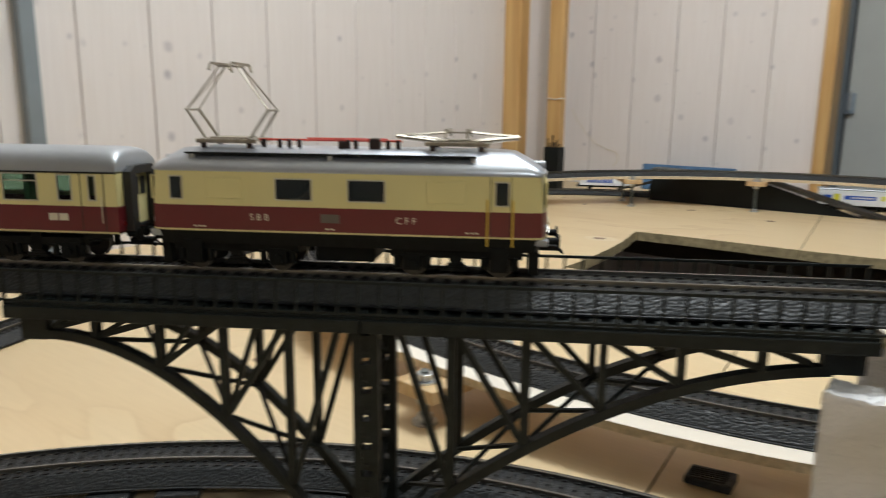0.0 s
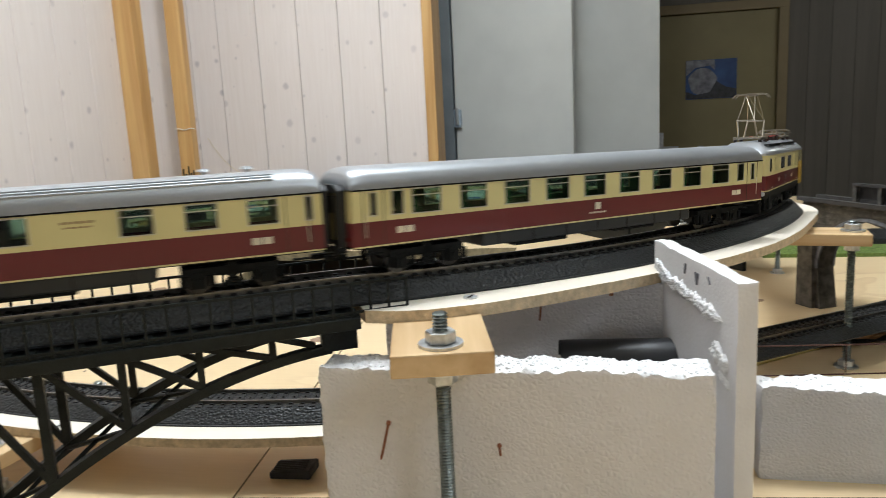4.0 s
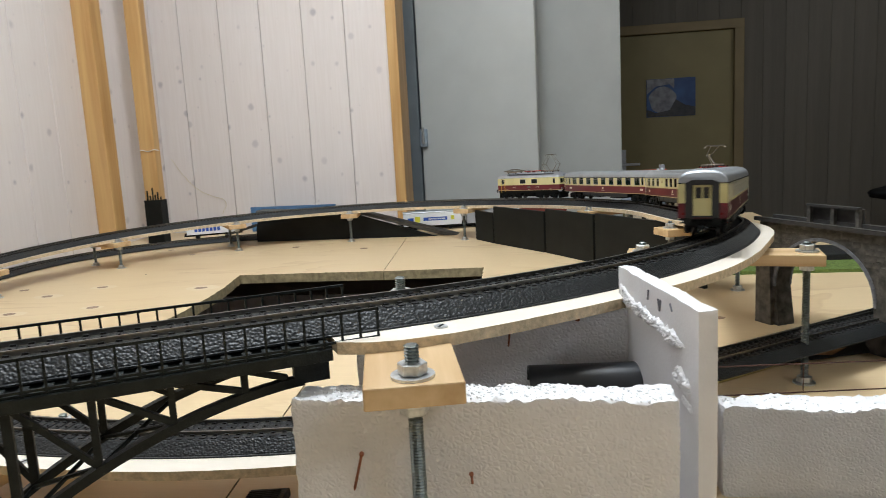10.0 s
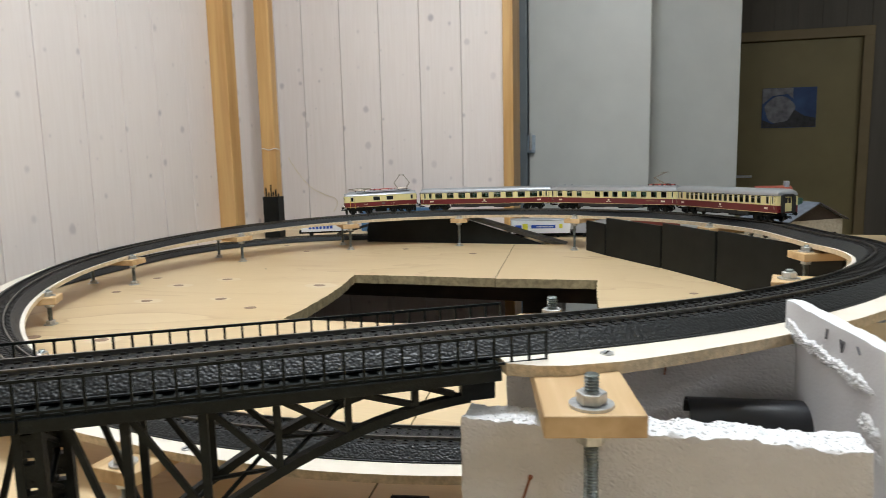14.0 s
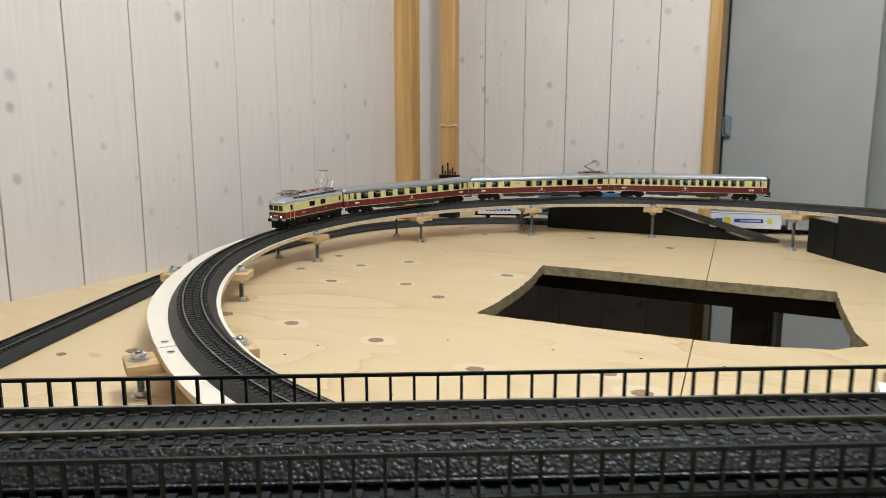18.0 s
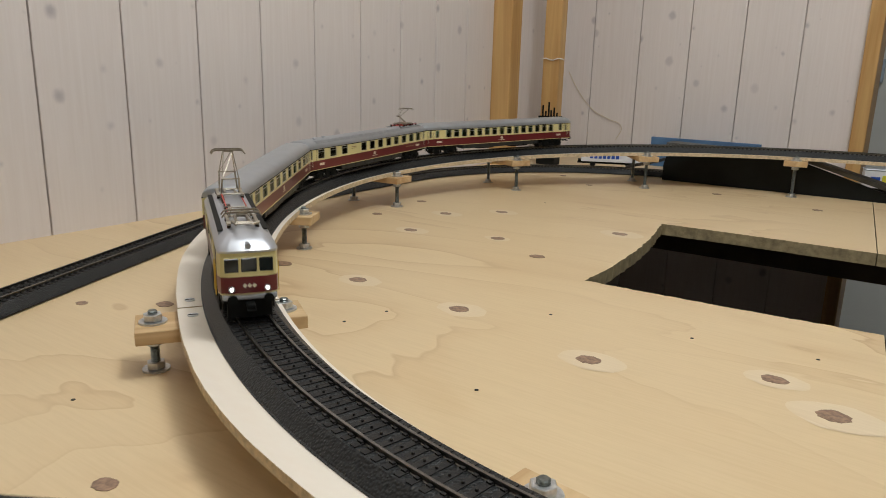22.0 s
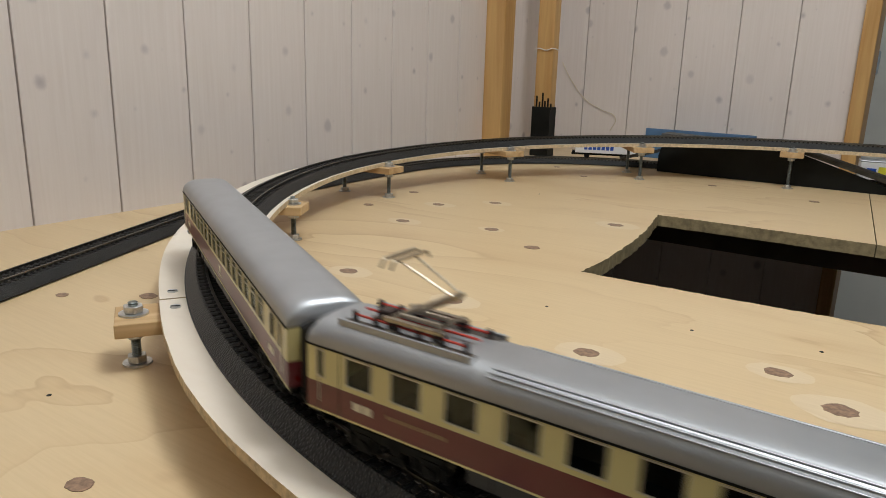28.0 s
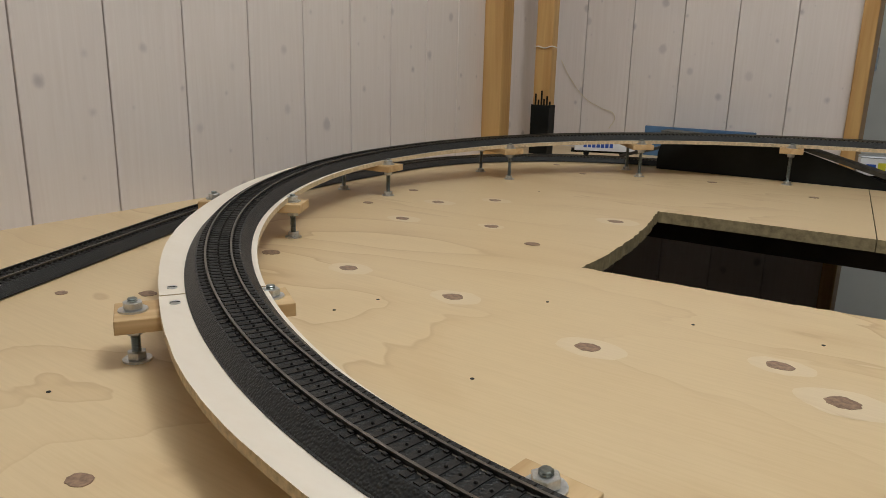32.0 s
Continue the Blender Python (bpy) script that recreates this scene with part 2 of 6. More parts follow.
M_WHITE = plain("white_laminate", (0.72, 0.73, 0.69), 0.4, 0, 0.04, 8)
M_DARKWALL = wood("brown_panelling", (0.21, 0.185, 0.15), (0.16, 0.14, 0.11), 2, 8, 0.05, 0.6, 0.4)
M_DOOR = plain("door_paint", (0.36, 0.30, 0.14), 0.5, 0, 0.06, 6)
M_FLOOR = plain("floor_boards", (0.12, 0.08, 0.05), 0.5, 0, 0.3, 5)
M_CREAM = plain("cream_paint", (0.66, 0.595, 0.285), 0.32, 0, 0.03, 30, 0, 0, 0.3)
M_RED = plain("wine_red_paint", (0.12, 0.010, 0.014), 0.32, 0, 0.06, 30, 0, 0, 0.3)
M_SILVER = plain("silver_roof_paint", (0.42, 0.44, 0.465), 0.38, 0.62, 0.05, 60)
M_LOCOROOF = plain("bright_silver_paint", (0.50, 0.52, 0.56), 0.3, 0.65, 0.05, 60)
M_ROD = plain("zinc_threaded_rod", (0.27, 0.30, 0.29), 0.36, 1.0, 0.3, 300)

M_PLANKEDGE = plain("plywood_strip_edge", (0.60, 0.48, 0.31), 0.8, 0, 0.25, 260, 0.6, 500)
M_POSTDARK = plain("dark_timber", (0.06, 0.045, 0.03), 0.8, 0, 0.3, 20)
M_CORD = plain("yellow_cord", (0.68, 0.60, 0.42), 0.7)
M_STRING = plain("white_string", (0.75, 0.73, 0.68), 0.8)
M_LATCH = plain("pale_blue_plastic", (0.42, 0.50, 0.58), 0.4)
M_GREYBLUE = plain("grey_blue_paint", (0.22, 0.25, 0.27), 0.5, 0, 0.1, 12)
M_DOORFRAME = plain("door_frame_paint", (0.34, 0.26, 0.13), 0.5, 0, 0.08, 8)
M_BLACKRUBBER = plain("black_rubber", (0.012, 0.012, 0.013), 0.7)
M_GREYPLASTIC = plain("grey_plastic", (0.33, 0.34, 0.36), 0.45, 0, 0.06, 12)
M_WHITEPLASTIC = plain("white_plastic", (0.78, 0.79, 0.80), 0.35, 0, 0.03, 30)
M_BLUEPLASTIC = plain("blue_print", (0.02, 0.08, 0.42), 0.35, 0, 0.05, 30)
M_YELLOWPRINT = plain("yellow_print", (0.70, 0.66, 0.05), 0.4)
M_GREYWAGON = plain("grey_wagon_paint", (0.34, 0.35, 0.37), 0.5, 0, 0.08, 60)
M_REDWAGON = plain("brown_red_paint", (0.16, 0.03, 0.02), 0.5)
M_BLUEBAR = plain("blue_painted_edge", (0.08, 0.17, 0.32), 0.4, 0, 0.2, 40)
M_UNDER = plain("black_running_gear", (0.0055, 0.0062, 0.0060), 0.55, 0, 0.3, 300, 0, 900, 0, 0.15)
M_WHEEL = plain("wheel_steel", (0.07, 0.068, 0.065), 0.4, 1.0)
M_INTERIOR = plain("brown_seat_plastic", (0.10, 0.055, 0.03), 0.6)
M_GREENSEAT = plain("green_seat_plastic", (0.03, 0.13, 0.035), 0.6, 0, 0.2, 80)
M_BEIGESEAT = plain("beige_seat_plastic", (0.30, 0.24, 0.15), 0.6, 0, 0.2, 80)
M_SKIRT = plain("dark_grey_skirt_paint", (0.016, 0.018, 0.020), 0.45, 0, 0.2, 60)
M_TAIL = plain("dark_red_lens", (0.16, 0.01, 0.01), 0.2)
M_DIMLETTER = plain("dull_gold_lettering", (0.30, 0.20, 0.10), 0.5)
M_GANGWAY = plain("black_gangway", (0.012, 0.012, 0.012), 0.6)
M_FRAMEALU = plain("window_frame", (0.55, 0.53, 0.45), 0.35, 0.6)
M_NICKEL = plain("nickel_wire", (0.42, 0.38, 0.31), 0.28, 1.0, 0.15, 300)
M_REDLINE = plain("red_busbar", (0.55, 0.05, 0.03), 0.4)
M_INSUL = plain("dark_insulator", (0.03, 0.015, 0.012), 0.35)
M_LETTER = plain("pale_lettering", (0.70, 0.66, 0.52), 0.4)
M_VIADUCT = plain("weathered_stone", (0.078, 0.071, 0.059), 0.8, 0, 0.75, 95, 0.7, 420)
# Pale blue grey: the highlight along the arch's edge, put into the colour.
M_ARCHRING = plain("highlit_arch_stone", (0.155, 0.16, 0.175), 0.6, 0, 0.55, 110, 0.4, 500)
M_PARAPET = plain("dark_stone_cap", (0.035, 0.032, 0.030), 0.7, 0, 0.4, 120)
M_GRASS = plain("grass_mat", (0.125, 0.185, 0.035), 0.9, 0, 0.4, 300, 1.0, 1500)
M_CORK = plain("cork_edge", (0.28, 0.15, 0.07), 0.9, 0, 0.4, 150, 1.0, 400)
M_CARD = plain("pale_yellow_card", (0.55, 0.47, 0.17), 0.6, 0, 0.05, 20)
M_SLATE = plain("slate", (0.030, 0.032, 0.036), 0.6, 0, 0.5, 120, 1.0, 260)
M_WIRE = plain("brown_wire", (0.07, 0.03, 0.02), 0.4, 0.5)
M_RUST = plain("rusty_nail", (0.22, 0.08, 0.035), 0.7, 0.4, 0.3, 400)
M_TUBE = plain("black_tube", (0.020, 0.021, 0.024), 0.35, 0, 0.2, 60)
M_GREYRAMP = plain("grey_ramp_paint", (0.10, 0.10, 0.095), 0.7, 0, 0.3, 60, 0.5, 500)
M_PENCIL = plain("pencil_mark", (0.16, 0.16, 0.18), 0.7)
M_MODELROOF = plain("model_roof_red", (0.34, 0.09, 0.055), 0.7, 0, 0.3, 200)
M_SLATEROOF = plain("blue_grey_model_roof", (0.15, 0.17, 0.21), 0.55, 0, 0.2, 120)
M_GREENROOF = plain("dull_green_model_roof", (0.05, 0.11, 0.075), 0.6, 0, 0.3, 120)
M_MODELWALL = plain("model_house_wall", (0.42, 0.38, 0.30), 0.8, 0, 0.25, 200)
M_MODELTIMBER = plain("dark_model_timber", (0.035, 0.025, 0.018), 0.7, 0, 0.3, 200)


def glass_mat():
    m, nodes, links, bsdf = material("dark_pane")
    bsdf.inputs["Base Color"].default_value = (0.42, 0.56, 0.46, 1)
    bsdf.inputs["Transmission Weight"].default_value = 1.0
    bsdf.inputs["Roughness"].default_value = 0.02
    bsdf.inputs["IOR"].default_value = 1.35
    return m


M_GLASS = glass_mat()


def lamp_mat():
    m, nodes, links, bsdf = material("headlamp_glow")
    bsdf.inputs["Emission Color"].default_value = (1.0, 0.95, 0.85, 1)
    bsdf.inputs["Emission Strength"].default_value = 5.0
    return m


M_LAMP = lamp_mat()


M_SKYPRINT = plain("blue_sky_print", (0.05, 0.11, 0.30), 0.4, 0, 0.45, 7)
M_CLOUDPRINT = plain("grey_rock_print", (0.30, 0.30, 0.33), 0.4, 0, 0.5, 22)
M_DARKPRINT = plain("dark_wood_print", (0.05, 0.05, 0.055), 0.4, 0, 0.5, 30)


def foam_mat(name, bead, depth, low=(0.665, 0.655, 0.665), high=(0.72, 0.712, 0.73)):
    """Moulded polystyrene: pressed beads with fine seams between them, faint stains."""
    m, nodes, links, bsdf = material(name)
    vec = coords(nodes, links)
    warp = noise_tex(nodes, links, vec, 60.0, 2.0)
    add = nodes.new("ShaderNodeVectorMath")
    add.operation = "MULTIPLY_ADD"
    add.inputs[1].default_value = (0.0012, 0.0012, 0.0012)
    links.new(warp.outputs["Color"], add.inputs[0])
    links.new(vec, add.inputs[2])
    v = nodes.new("ShaderNodeTexVoronoi")
    v.feature = "DISTANCE_TO_EDGE"
    v.inputs["Scale"].default_value = bead
    links.new(add.outputs[0], v.inputs["Vector"])
    seam = nodes.new("ShaderNodeMapRange")
    links.new(v.outputs["Distance"], seam.inputs["Value"])
    seam.inputs["From Max"].default_value = 0.42
    seam.interpolation_type = "SMOOTHSTEP"
    dents = noise_tex(nodes, links, vec, 160.0, 3.0, 0.6)
    stain = noise_tex(nodes, links, vec, 22.0, 4.0, 0.6)
    r = ramp_node(nodes, [(0.35, low), (0.6, high)])
    links.new(stain.outputs["Fac"], r.inputs["Fac"])
    links.new(r.outputs["Color"], bsdf.inputs["Base Color"])
    bsdf.inputs["Roughness"].default_value = 0.42
    bsdf.inputs["Subsurface Weight"].default_value = 0.25
    bsdf.inputs["Subsurface Radius"].default_value = (0.003, 0.003, 0.003)
    bsdf.inputs["Subsurface Scale"].default_value = 1.0
    both = nodes.new("ShaderNodeMath")
    both.operation = "MULTIPLY_ADD"
    both.inputs[1].default_value = 0.35
    links.new(dents.outputs["Fac"], both.inputs[0])
    links.new(seam.outputs["Result"], both.inputs[2])
    add_bump(nodes, links, bsdf, both.outputs[0], 0.8, depth)
    return m


M_FOAMPLATE = foam_mat("smooth_polystyrene", 420.0, 0.00006)
M_FOAM = foam_mat("polystyrene_beads", 420.0, 0.00040)
# Torn surface, its colour also raised to hold the light from above.
M_TORNLIT = foam_mat("lit_torn_polystyrene", 700.0, 0.00010, (0.84, 0.84, 0.85), (0.90, 0.90, 0.91))

M_BAR = wood("pine_crossbar", (0.67, 0.49, 0.27), (0.46, 0.29, 0.13), 0, 40, 0.08, 0.6, 0.5)
M_YELLOWRAIL = plain("yellow_rail", (0.62, 0.42, 0.05), 0.4)
M_PLATE = plain("metal_plate", (0.14, 0.13, 0.12), 0.35, 0.7)
M_GLASSDARK = plain("dark_window_glass", (0.012, 0.016, 0.016), 0.06, 0, 0.1, 20)


# ---- mesh helpers ----


def mesh_of(name, verts, faces, mat):
    me = bpy.data.meshes.new(name)
    me.from_pydata([tuple(v) for v in verts], [], [tuple(f) for f in faces])
    for m in mat if isinstance(mat, (list, tuple)) else [mat]:
        me.materials.append(m)
    return me


def part(name, me, parent, m=None, label=""):
    ob = new(name, me)
    ob.parent = parent
    if m is not None:
        ob.matrix_basis = m
    if label:
        ob["label"] = label
    return ob


def from_bm(name, bm, mat, smooth=False):
    me = bpy.data.meshes.new(name)
    bm.to_mesh(me)
    bm.free()
    for m in mat if isinstance(mat, (list, tuple)) else [mat]:
        me.materials.append(m)
    if smooth:
        me.shade_smooth()
    return me


def box_into(bm, x0, x1, y0, y1, z0, z1):
    vs = bmesh.ops.create_cube(bm, size=1.0)["verts"]
    for v in vs:
        v.co = Vector((x0 + (v.co.x + 0.5) * (x1 - x0), y0 + (v.co.y + 0.5) * (y1 - y0), z0 + (v.co.z + 0.5) * (z1 - z0)))
    return vs


def box(name, x0, x1, y0, y1, z0, z1, mat, bevel=0.0):
    bm = bmesh.new()
    box_into(bm, x0, x1, y0, y1, z0, z1)
    if bevel:
        bmesh.ops.bevel(bm, geom=bm.edges[:], offset=bevel, segments=2, affect="EDGES", profile=0.5)
    return from_bm(name, bm, mat)


def cyl_into(bm, p, q, r, n=10, r2=None, caps=True):
    p, q = Vector(p), Vector(q)
    d = q - p
    m = Matrix.Translation((p + q) / 2) @ d.to_track_quat("Z", "Y").to_matrix().to_4x4()
    return bmesh.ops.create_cone(bm, cap_ends=caps, segments=n, radius1=r, radius2=r if r2 is None else r2, depth=d.length, matrix=m)["verts"]


def cyl(name, p, q, r, mat, n=12, r2=None):
    bm = bmesh.new()
    cyl_into(bm, p, q, r, n, r2)
    me = from_bm(name, bm, mat)
    me.shade_smooth()
    me.set_sharp_from_angle(angle=radians(40))
    return me


def prism(name, outline, z0, z1, mat, mat_side=None):
    """An upright solid over an outline of (x, y)."""
    bm = bmesh.new()
    lo = [bm.verts.new((x, y, z0)) for x, y in outline]
    hi = [bm.verts.new((x, y, z1)) for x, y in outline]
    bm.faces.new(hi)
    bm.faces.new(lo[::-1])
    n = len(outline)
    for i in range(n):
        f = bm.faces.new((lo[i], lo[(i + 1) % n], hi[(i + 1) % n], hi[i]))
        f.material_index = 1 if mat_side else 0
    bmesh.ops.recalc_face_normals(bm, faces=bm.faces)
    return from_bm(name, bm, [mat, mat_side] if mat_side else mat)


# ---- the line of the track: straight, arcs and straights, with the height of the rail's head ----


class Line:
    def __init__(self, x, y, heading, pieces, heights):
        self.pieces, self.heights, s = [], heights, 0.0
        for length, radius in pieces:
            self.pieces.append((s, length, radius, x, y, heading))
            x, y, heading = self.step(x, y, heading, length, radius)
            s += length
        self.length = s

    @staticmethod
    def step(x, y, h, s, r):
        if not r:
            return x + s * math.cos(h), y + s * math.sin(h), h
        a = s / r
        return x + r * (math.sin(h + a) - math.sin(h)), y - r * (math.cos(h + a) - math.cos(h)), h + a

    def at(self, s):
        """x, y, z and heading at s metres."""
        for s0, length, radius, x, y, h in self.pieces:
            if s <= s0 + length + 1e-9:
                break
        x, y, h = self.step(x, y, h, s - s0, radius)
        return x, y, float(np.interp(s, self.heights[0], self.heights[1])), h


def sweep(name, line, s0, s1, profile, mat, step=0.02, closed=True, caps=True, mats=None):
    """A profile of (offset to the left, height) drawn along a line."""
    n = max(2, int(round((s1 - s0) / step)) + 1)
    verts, faces, k = [], [], len(profile)
    for i in range(n):
        x, y, z, h = line.at(s0 + (s1 - s0) * i / (n - 1))
        for o, u in profile:
            verts.append((x - o * math.sin(h), y + o * math.cos(h), z + u))
    for i in range(n - 1):
        for j in range(k if closed else k - 1):
            a, b = i * k + j, i * k + (j + 1) % k
            faces.append((a, a + k, b + k, b))
    if caps and closed:
        faces += [tuple(range(k)), tuple(range((n - 1) * k, n * k))[::-1]]
    me = mesh_of(name, verts, faces, mats or mat)
    bm = bmesh.new()
    bm.from_mesh(me)
    bmesh.ops.recalc_face_normals(bm, faces=bm.faces)
    bm.to_mesh(me)
    bm.free()
    return me


HB = 0.5393
S_BR = 0.62  # metres along the line to the bridge's right end
BX, BY = 0.0653, 0.3900  # the track's axis at the bridge's right end
E_RAMP = [(0, 0.138), (0.62, 0.138), (1.04, 0.1285), (1.35, 0.1075), (1.68, 0.0936), (2.01, 0.0844), (2.31, 0.0791), (2.55, 0.075), (2.82, 0.0694),
          (3.08, 0.0626), (3.40, 0.0565), (3.71, 0.05), (4.11, 0.0448), (4.61, 0.0375), (5.01, 0.03), (5.61, 0.022)]
UPPER = Line(BX - S_BR * math.cos(HB), BY - S_BR * math.sin(HB), HB,
             [(0.6299, 0), (0.6815, 0.5939), (0.1882, 0), (1.657, 0.5358), (0.1591, 0.5738), (0.5666, 0.6844), (0.5859, 0.5596), (1.1, 0)],
             tuple(zip(*E_RAMP)))
YARD = Line(-0.663, 0.53, radians(113), [(0.245, 0), (0.42, -1.1), (0.12, 0), (0.53, -0.4), (0.6, 0)], ((0, 2), (0.0125, 0.0125)))
YARD_LEAD = Line(-0.663, 0.53, radians(-67), [(0.8, 0)], ((0, 2), (0.0125, 0.0125)))
FRONT_LOOP = Line(-0.3775, -0.016, radians(85), [(0.603, -0.4375), (0.9, 0)], ((0, 2), (0.019, 0.019)))

# ---- setting ----
FLOOR, CEIL = -1.07, 1.4
XL, YB = -0.875, 1.918
def board_wall(name, along, fixed, a, b, pitch, start, label, z0=FLOOR, z1=CEIL, mat=M_BOARD, face=1, thick=0.014):
    """A backing and upright boards with open joints. along: 'x' or 'y'; face: the side to which the boards look."""
    back = (fixed, fixed + 0.06) if face < 0 else (fixed - 0.06, fixed)
    d0, d1 = back[0] + (thick - 0.0075 if face < 0 else 0), back[1] - (thick - 0.0075 if face > 0 else 0)
    me = box(name, a, b, d0, d1, z0, z1, mat) if along == "x" else box(name, d0, d1, a, b, z0, z1, mat)
    wall = tagged(new(name, me), label, "wall", kind="structure")
    shared = None
    n0, n1 = math.floor((a - start) / pitch), math.ceil((b - start) / pitch)
    for k in range(n0, n1):
        lo, hi = max(a, start + k * pitch) + 0.0009, min(b, start + (k + 1) * pitch) - 0.0009
        if hi - lo < 0.01:
            continue
        full = abs((hi - lo) - (pitch - 0.0018)) < 1e-6
        d0, d1 = (fixed, fixed + thick) if face < 0 else (fixed - thick, fixed)
        if along == "x":
            me = shared if full and shared else box("board", 0, hi - lo, d0, d1, z0, z1, mat, 0.0012)
            m = Matrix.Translation((lo, 0, 0))
        else:
            me = shared if full and shared else box("board", d0, d1, 0, hi - lo, z0, z1, mat, 0.0012)
            m = Matrix.Translation((0, lo, 0))
        if full:
            shared = me
        part("board", me, wall, m)
    return wall


def shell(name, me, label, category):
    return tagged(new(name, me), label, category, kind="structure")


shell("floor", box("floor", -1.3, 4.2, -2.6, 5.5, FLOOR - 0.05, FLOOR, M_FLOOR), "dark wooden floor of the room", "floor")
shell("ceiling", box("ceiling", -1.3, 4.2, -2.6, 5.5, CEIL, CEIL + 0.05, M_WHITE), "plain pale ceiling", "ceiling")
board_wall("wall_west", "y", XL, -2.5, 1.66, 0.1055, 0.662, "wall of whitewashed upright spruce boards with knots", face=1)
board_wall("wall_north", "x", YB, -0.87, -0.219, 0.1135, -0.219, "wall of whitewashed upright spruce boards with knots", face=-1)
shell("wall_corner", box("wall_corner", -0.98, -0.87, 1.66, 1.98, FLOOR, CEIL, M_BOARD), "whitewashed boards in the room's corner", "wall")
board_wall("wall_far", "x", 5.2, -1.2, 4.1, 0.14, 1.46, "dim brown panelled wall of the far room", mat=M_DARKWALL, face=-1)
shell("wall_east", box("wall_east", 4.1, 4.2, -2.6, 5.2, FLOOR, CEIL, M_DARKWALL), "brown panelled side wall", "wall")
shell("wall_south", box("wall_south", -1.2, 4.1, -2.6, -2.5, FLOOR, CEIL, M_BOARD), "whitewashed boarded wall", "wall")
shell("wall_behind", box("wall_behind", -1.3, -1.2, 1.98, 5.2, FLOOR, CEIL, M_DARKWALL), "brown panelled wall", "wall")


def pine_post(x0, x1, y0, y1, label, charred=False):
    post = tagged(new("post", box("post", x0, x1, y0, y1, FLOOR, CEIL, M_POST, 0.003)), label, "post")
    if charred:
        part("black_paint", box("black_paint", x0 - 0.002, x1 + 0.002, y0 - 0.002, y1, -0.01, 0.105, M_BLACK), post, None, "black painted foot of the post")
        for k, (dx, h) in enumerate(((0.006, 0.128), (0.013, 0.116), (0.020, 0.135), (0.026, 0.118), (0.033, 0.124), (0.040, 0.113))):
            part("paint_streak", box("paint_streak", x0 + dx, x0 + dx + 0.0035, y0 - 0.0015, y0, 0.1, h, M_BLACK), post)
        bm = bmesh.new()
        for k in range(10):
            a, b = 0.002 * k * 2.6, 0.002 * (k + 1) * 2.6
            cyl_into(bm, (x0 - 0.001 + a, y0 - 0.003, 0.224 + 0.002 * math.sin(k)), (x0 - 0.001 + b, y0 - 0.003, 0.224 + 0.002 * math.sin(k + 1)), 0.0012, 6)
        part("string", from_bm("string", bm, M_STRING), post, None, "thin white string tied round")
    return post


pine_post(XL, -0.829, 1.602, 1.645, "yellow pine post in the corner of the boarded wall")
pine_post(-0.796, -0.757, 1.683, 1.710, "yellow pine post with a black painted foot", True)
shell("trim", box("trim", -0.219, -0.192, YB - 0.02, YB + 0.08, FLOOR, CEIL, M_POST, 0.002), "yellow pine edge trim of the boarded wall", "trim")


tagged(new("blue_grey_board", box("blue_grey_board", XL + 0.002, XL + 0.02, 0.478, 0.497, -0.02, CEIL - 0.3, M_GREYBLUE, 0.001)), "narrow blue grey painted board upright at the wall", "board")


cord = bpy.data.curves.new("cord", "CURVE")
cord.dimensions, cord.bevel_depth, cord.bevel_resolution = "3D", 0.0007, 2
sp = cord.splines.new("BEZIER")
CORD = [(-0.845, 0.20), (-0.821, 0.162), (-0.773, 0.111), (-0.735, 0.093), (-0.700, 0.076), (-0.711, 0.045)]
sp.bezier_points.add(len(CORD) - 1)
for bp, (x, z) in zip(sp.bezier_points, CORD):
    bp.co = (x, YB - 0.003, z)
    bp.handle_left_type = bp.handle_right_type = "AUTO"
cord.materials.append(M_CORD)
tagged(new("cord", cord), "thin yellow cord hanging on the boarded wall", "cord")


def cupboard(x0, x1, y0, y1, label, latch=None):
    cup = tagged(new("cupboard", box("cupboard", x0, x1, y0, y1, FLOOR, CEIL - 0.1, M_WHITE, 0.003)), label, "cupboard")
    part("door_panel", box("door_panel", x0 + 0.004, x1 - 0.002, y0 - 0.016, y0 - 0.001, FLOOR + 0.05, CEIL - 0.11, M_WHITE, 0.002), cup)
    if latch:
        lt = part("latch", box("latch", latch[0] - 0.012, latch[0] + 0.012, y0 - 0.04, y0 - 0.016, latch[1] - 0.03, latch[1] + 0.03, M_LATCH, 0.004), cup, None, "pale blue plastic latch")
        part("bolt", cyl("bolt", (latch[0], y0 - 0.046, latch[1] - 0.02), (latch[0], y0 - 0.046, latch[1] + 0.035), 0.005, M_STEEL), lt)
    return cup


cupboard(-0.249, 0.146, 2.50, 2.9, "tall pale grey cupboard with a blue latch", (-0.236, 0.222))
cupboard(0.10, 0.457, 2.92, 3.4, "tall pale grey cupboard standing further back")
shell("door_frame_side", box("door_frame_side", -0.30, -0.252, 2.49, 2.56, FLOOR, CEIL, M_GREYBLUE, 0.004), "grey blue painted door frame", "door frame")
shell("wall_inner", box("wall_inner", -1.2, -0.30, 2.5, 2.58, FLOOR, CEIL, M_BOARD), "whitewashed wall behind the cupboard", "wall")

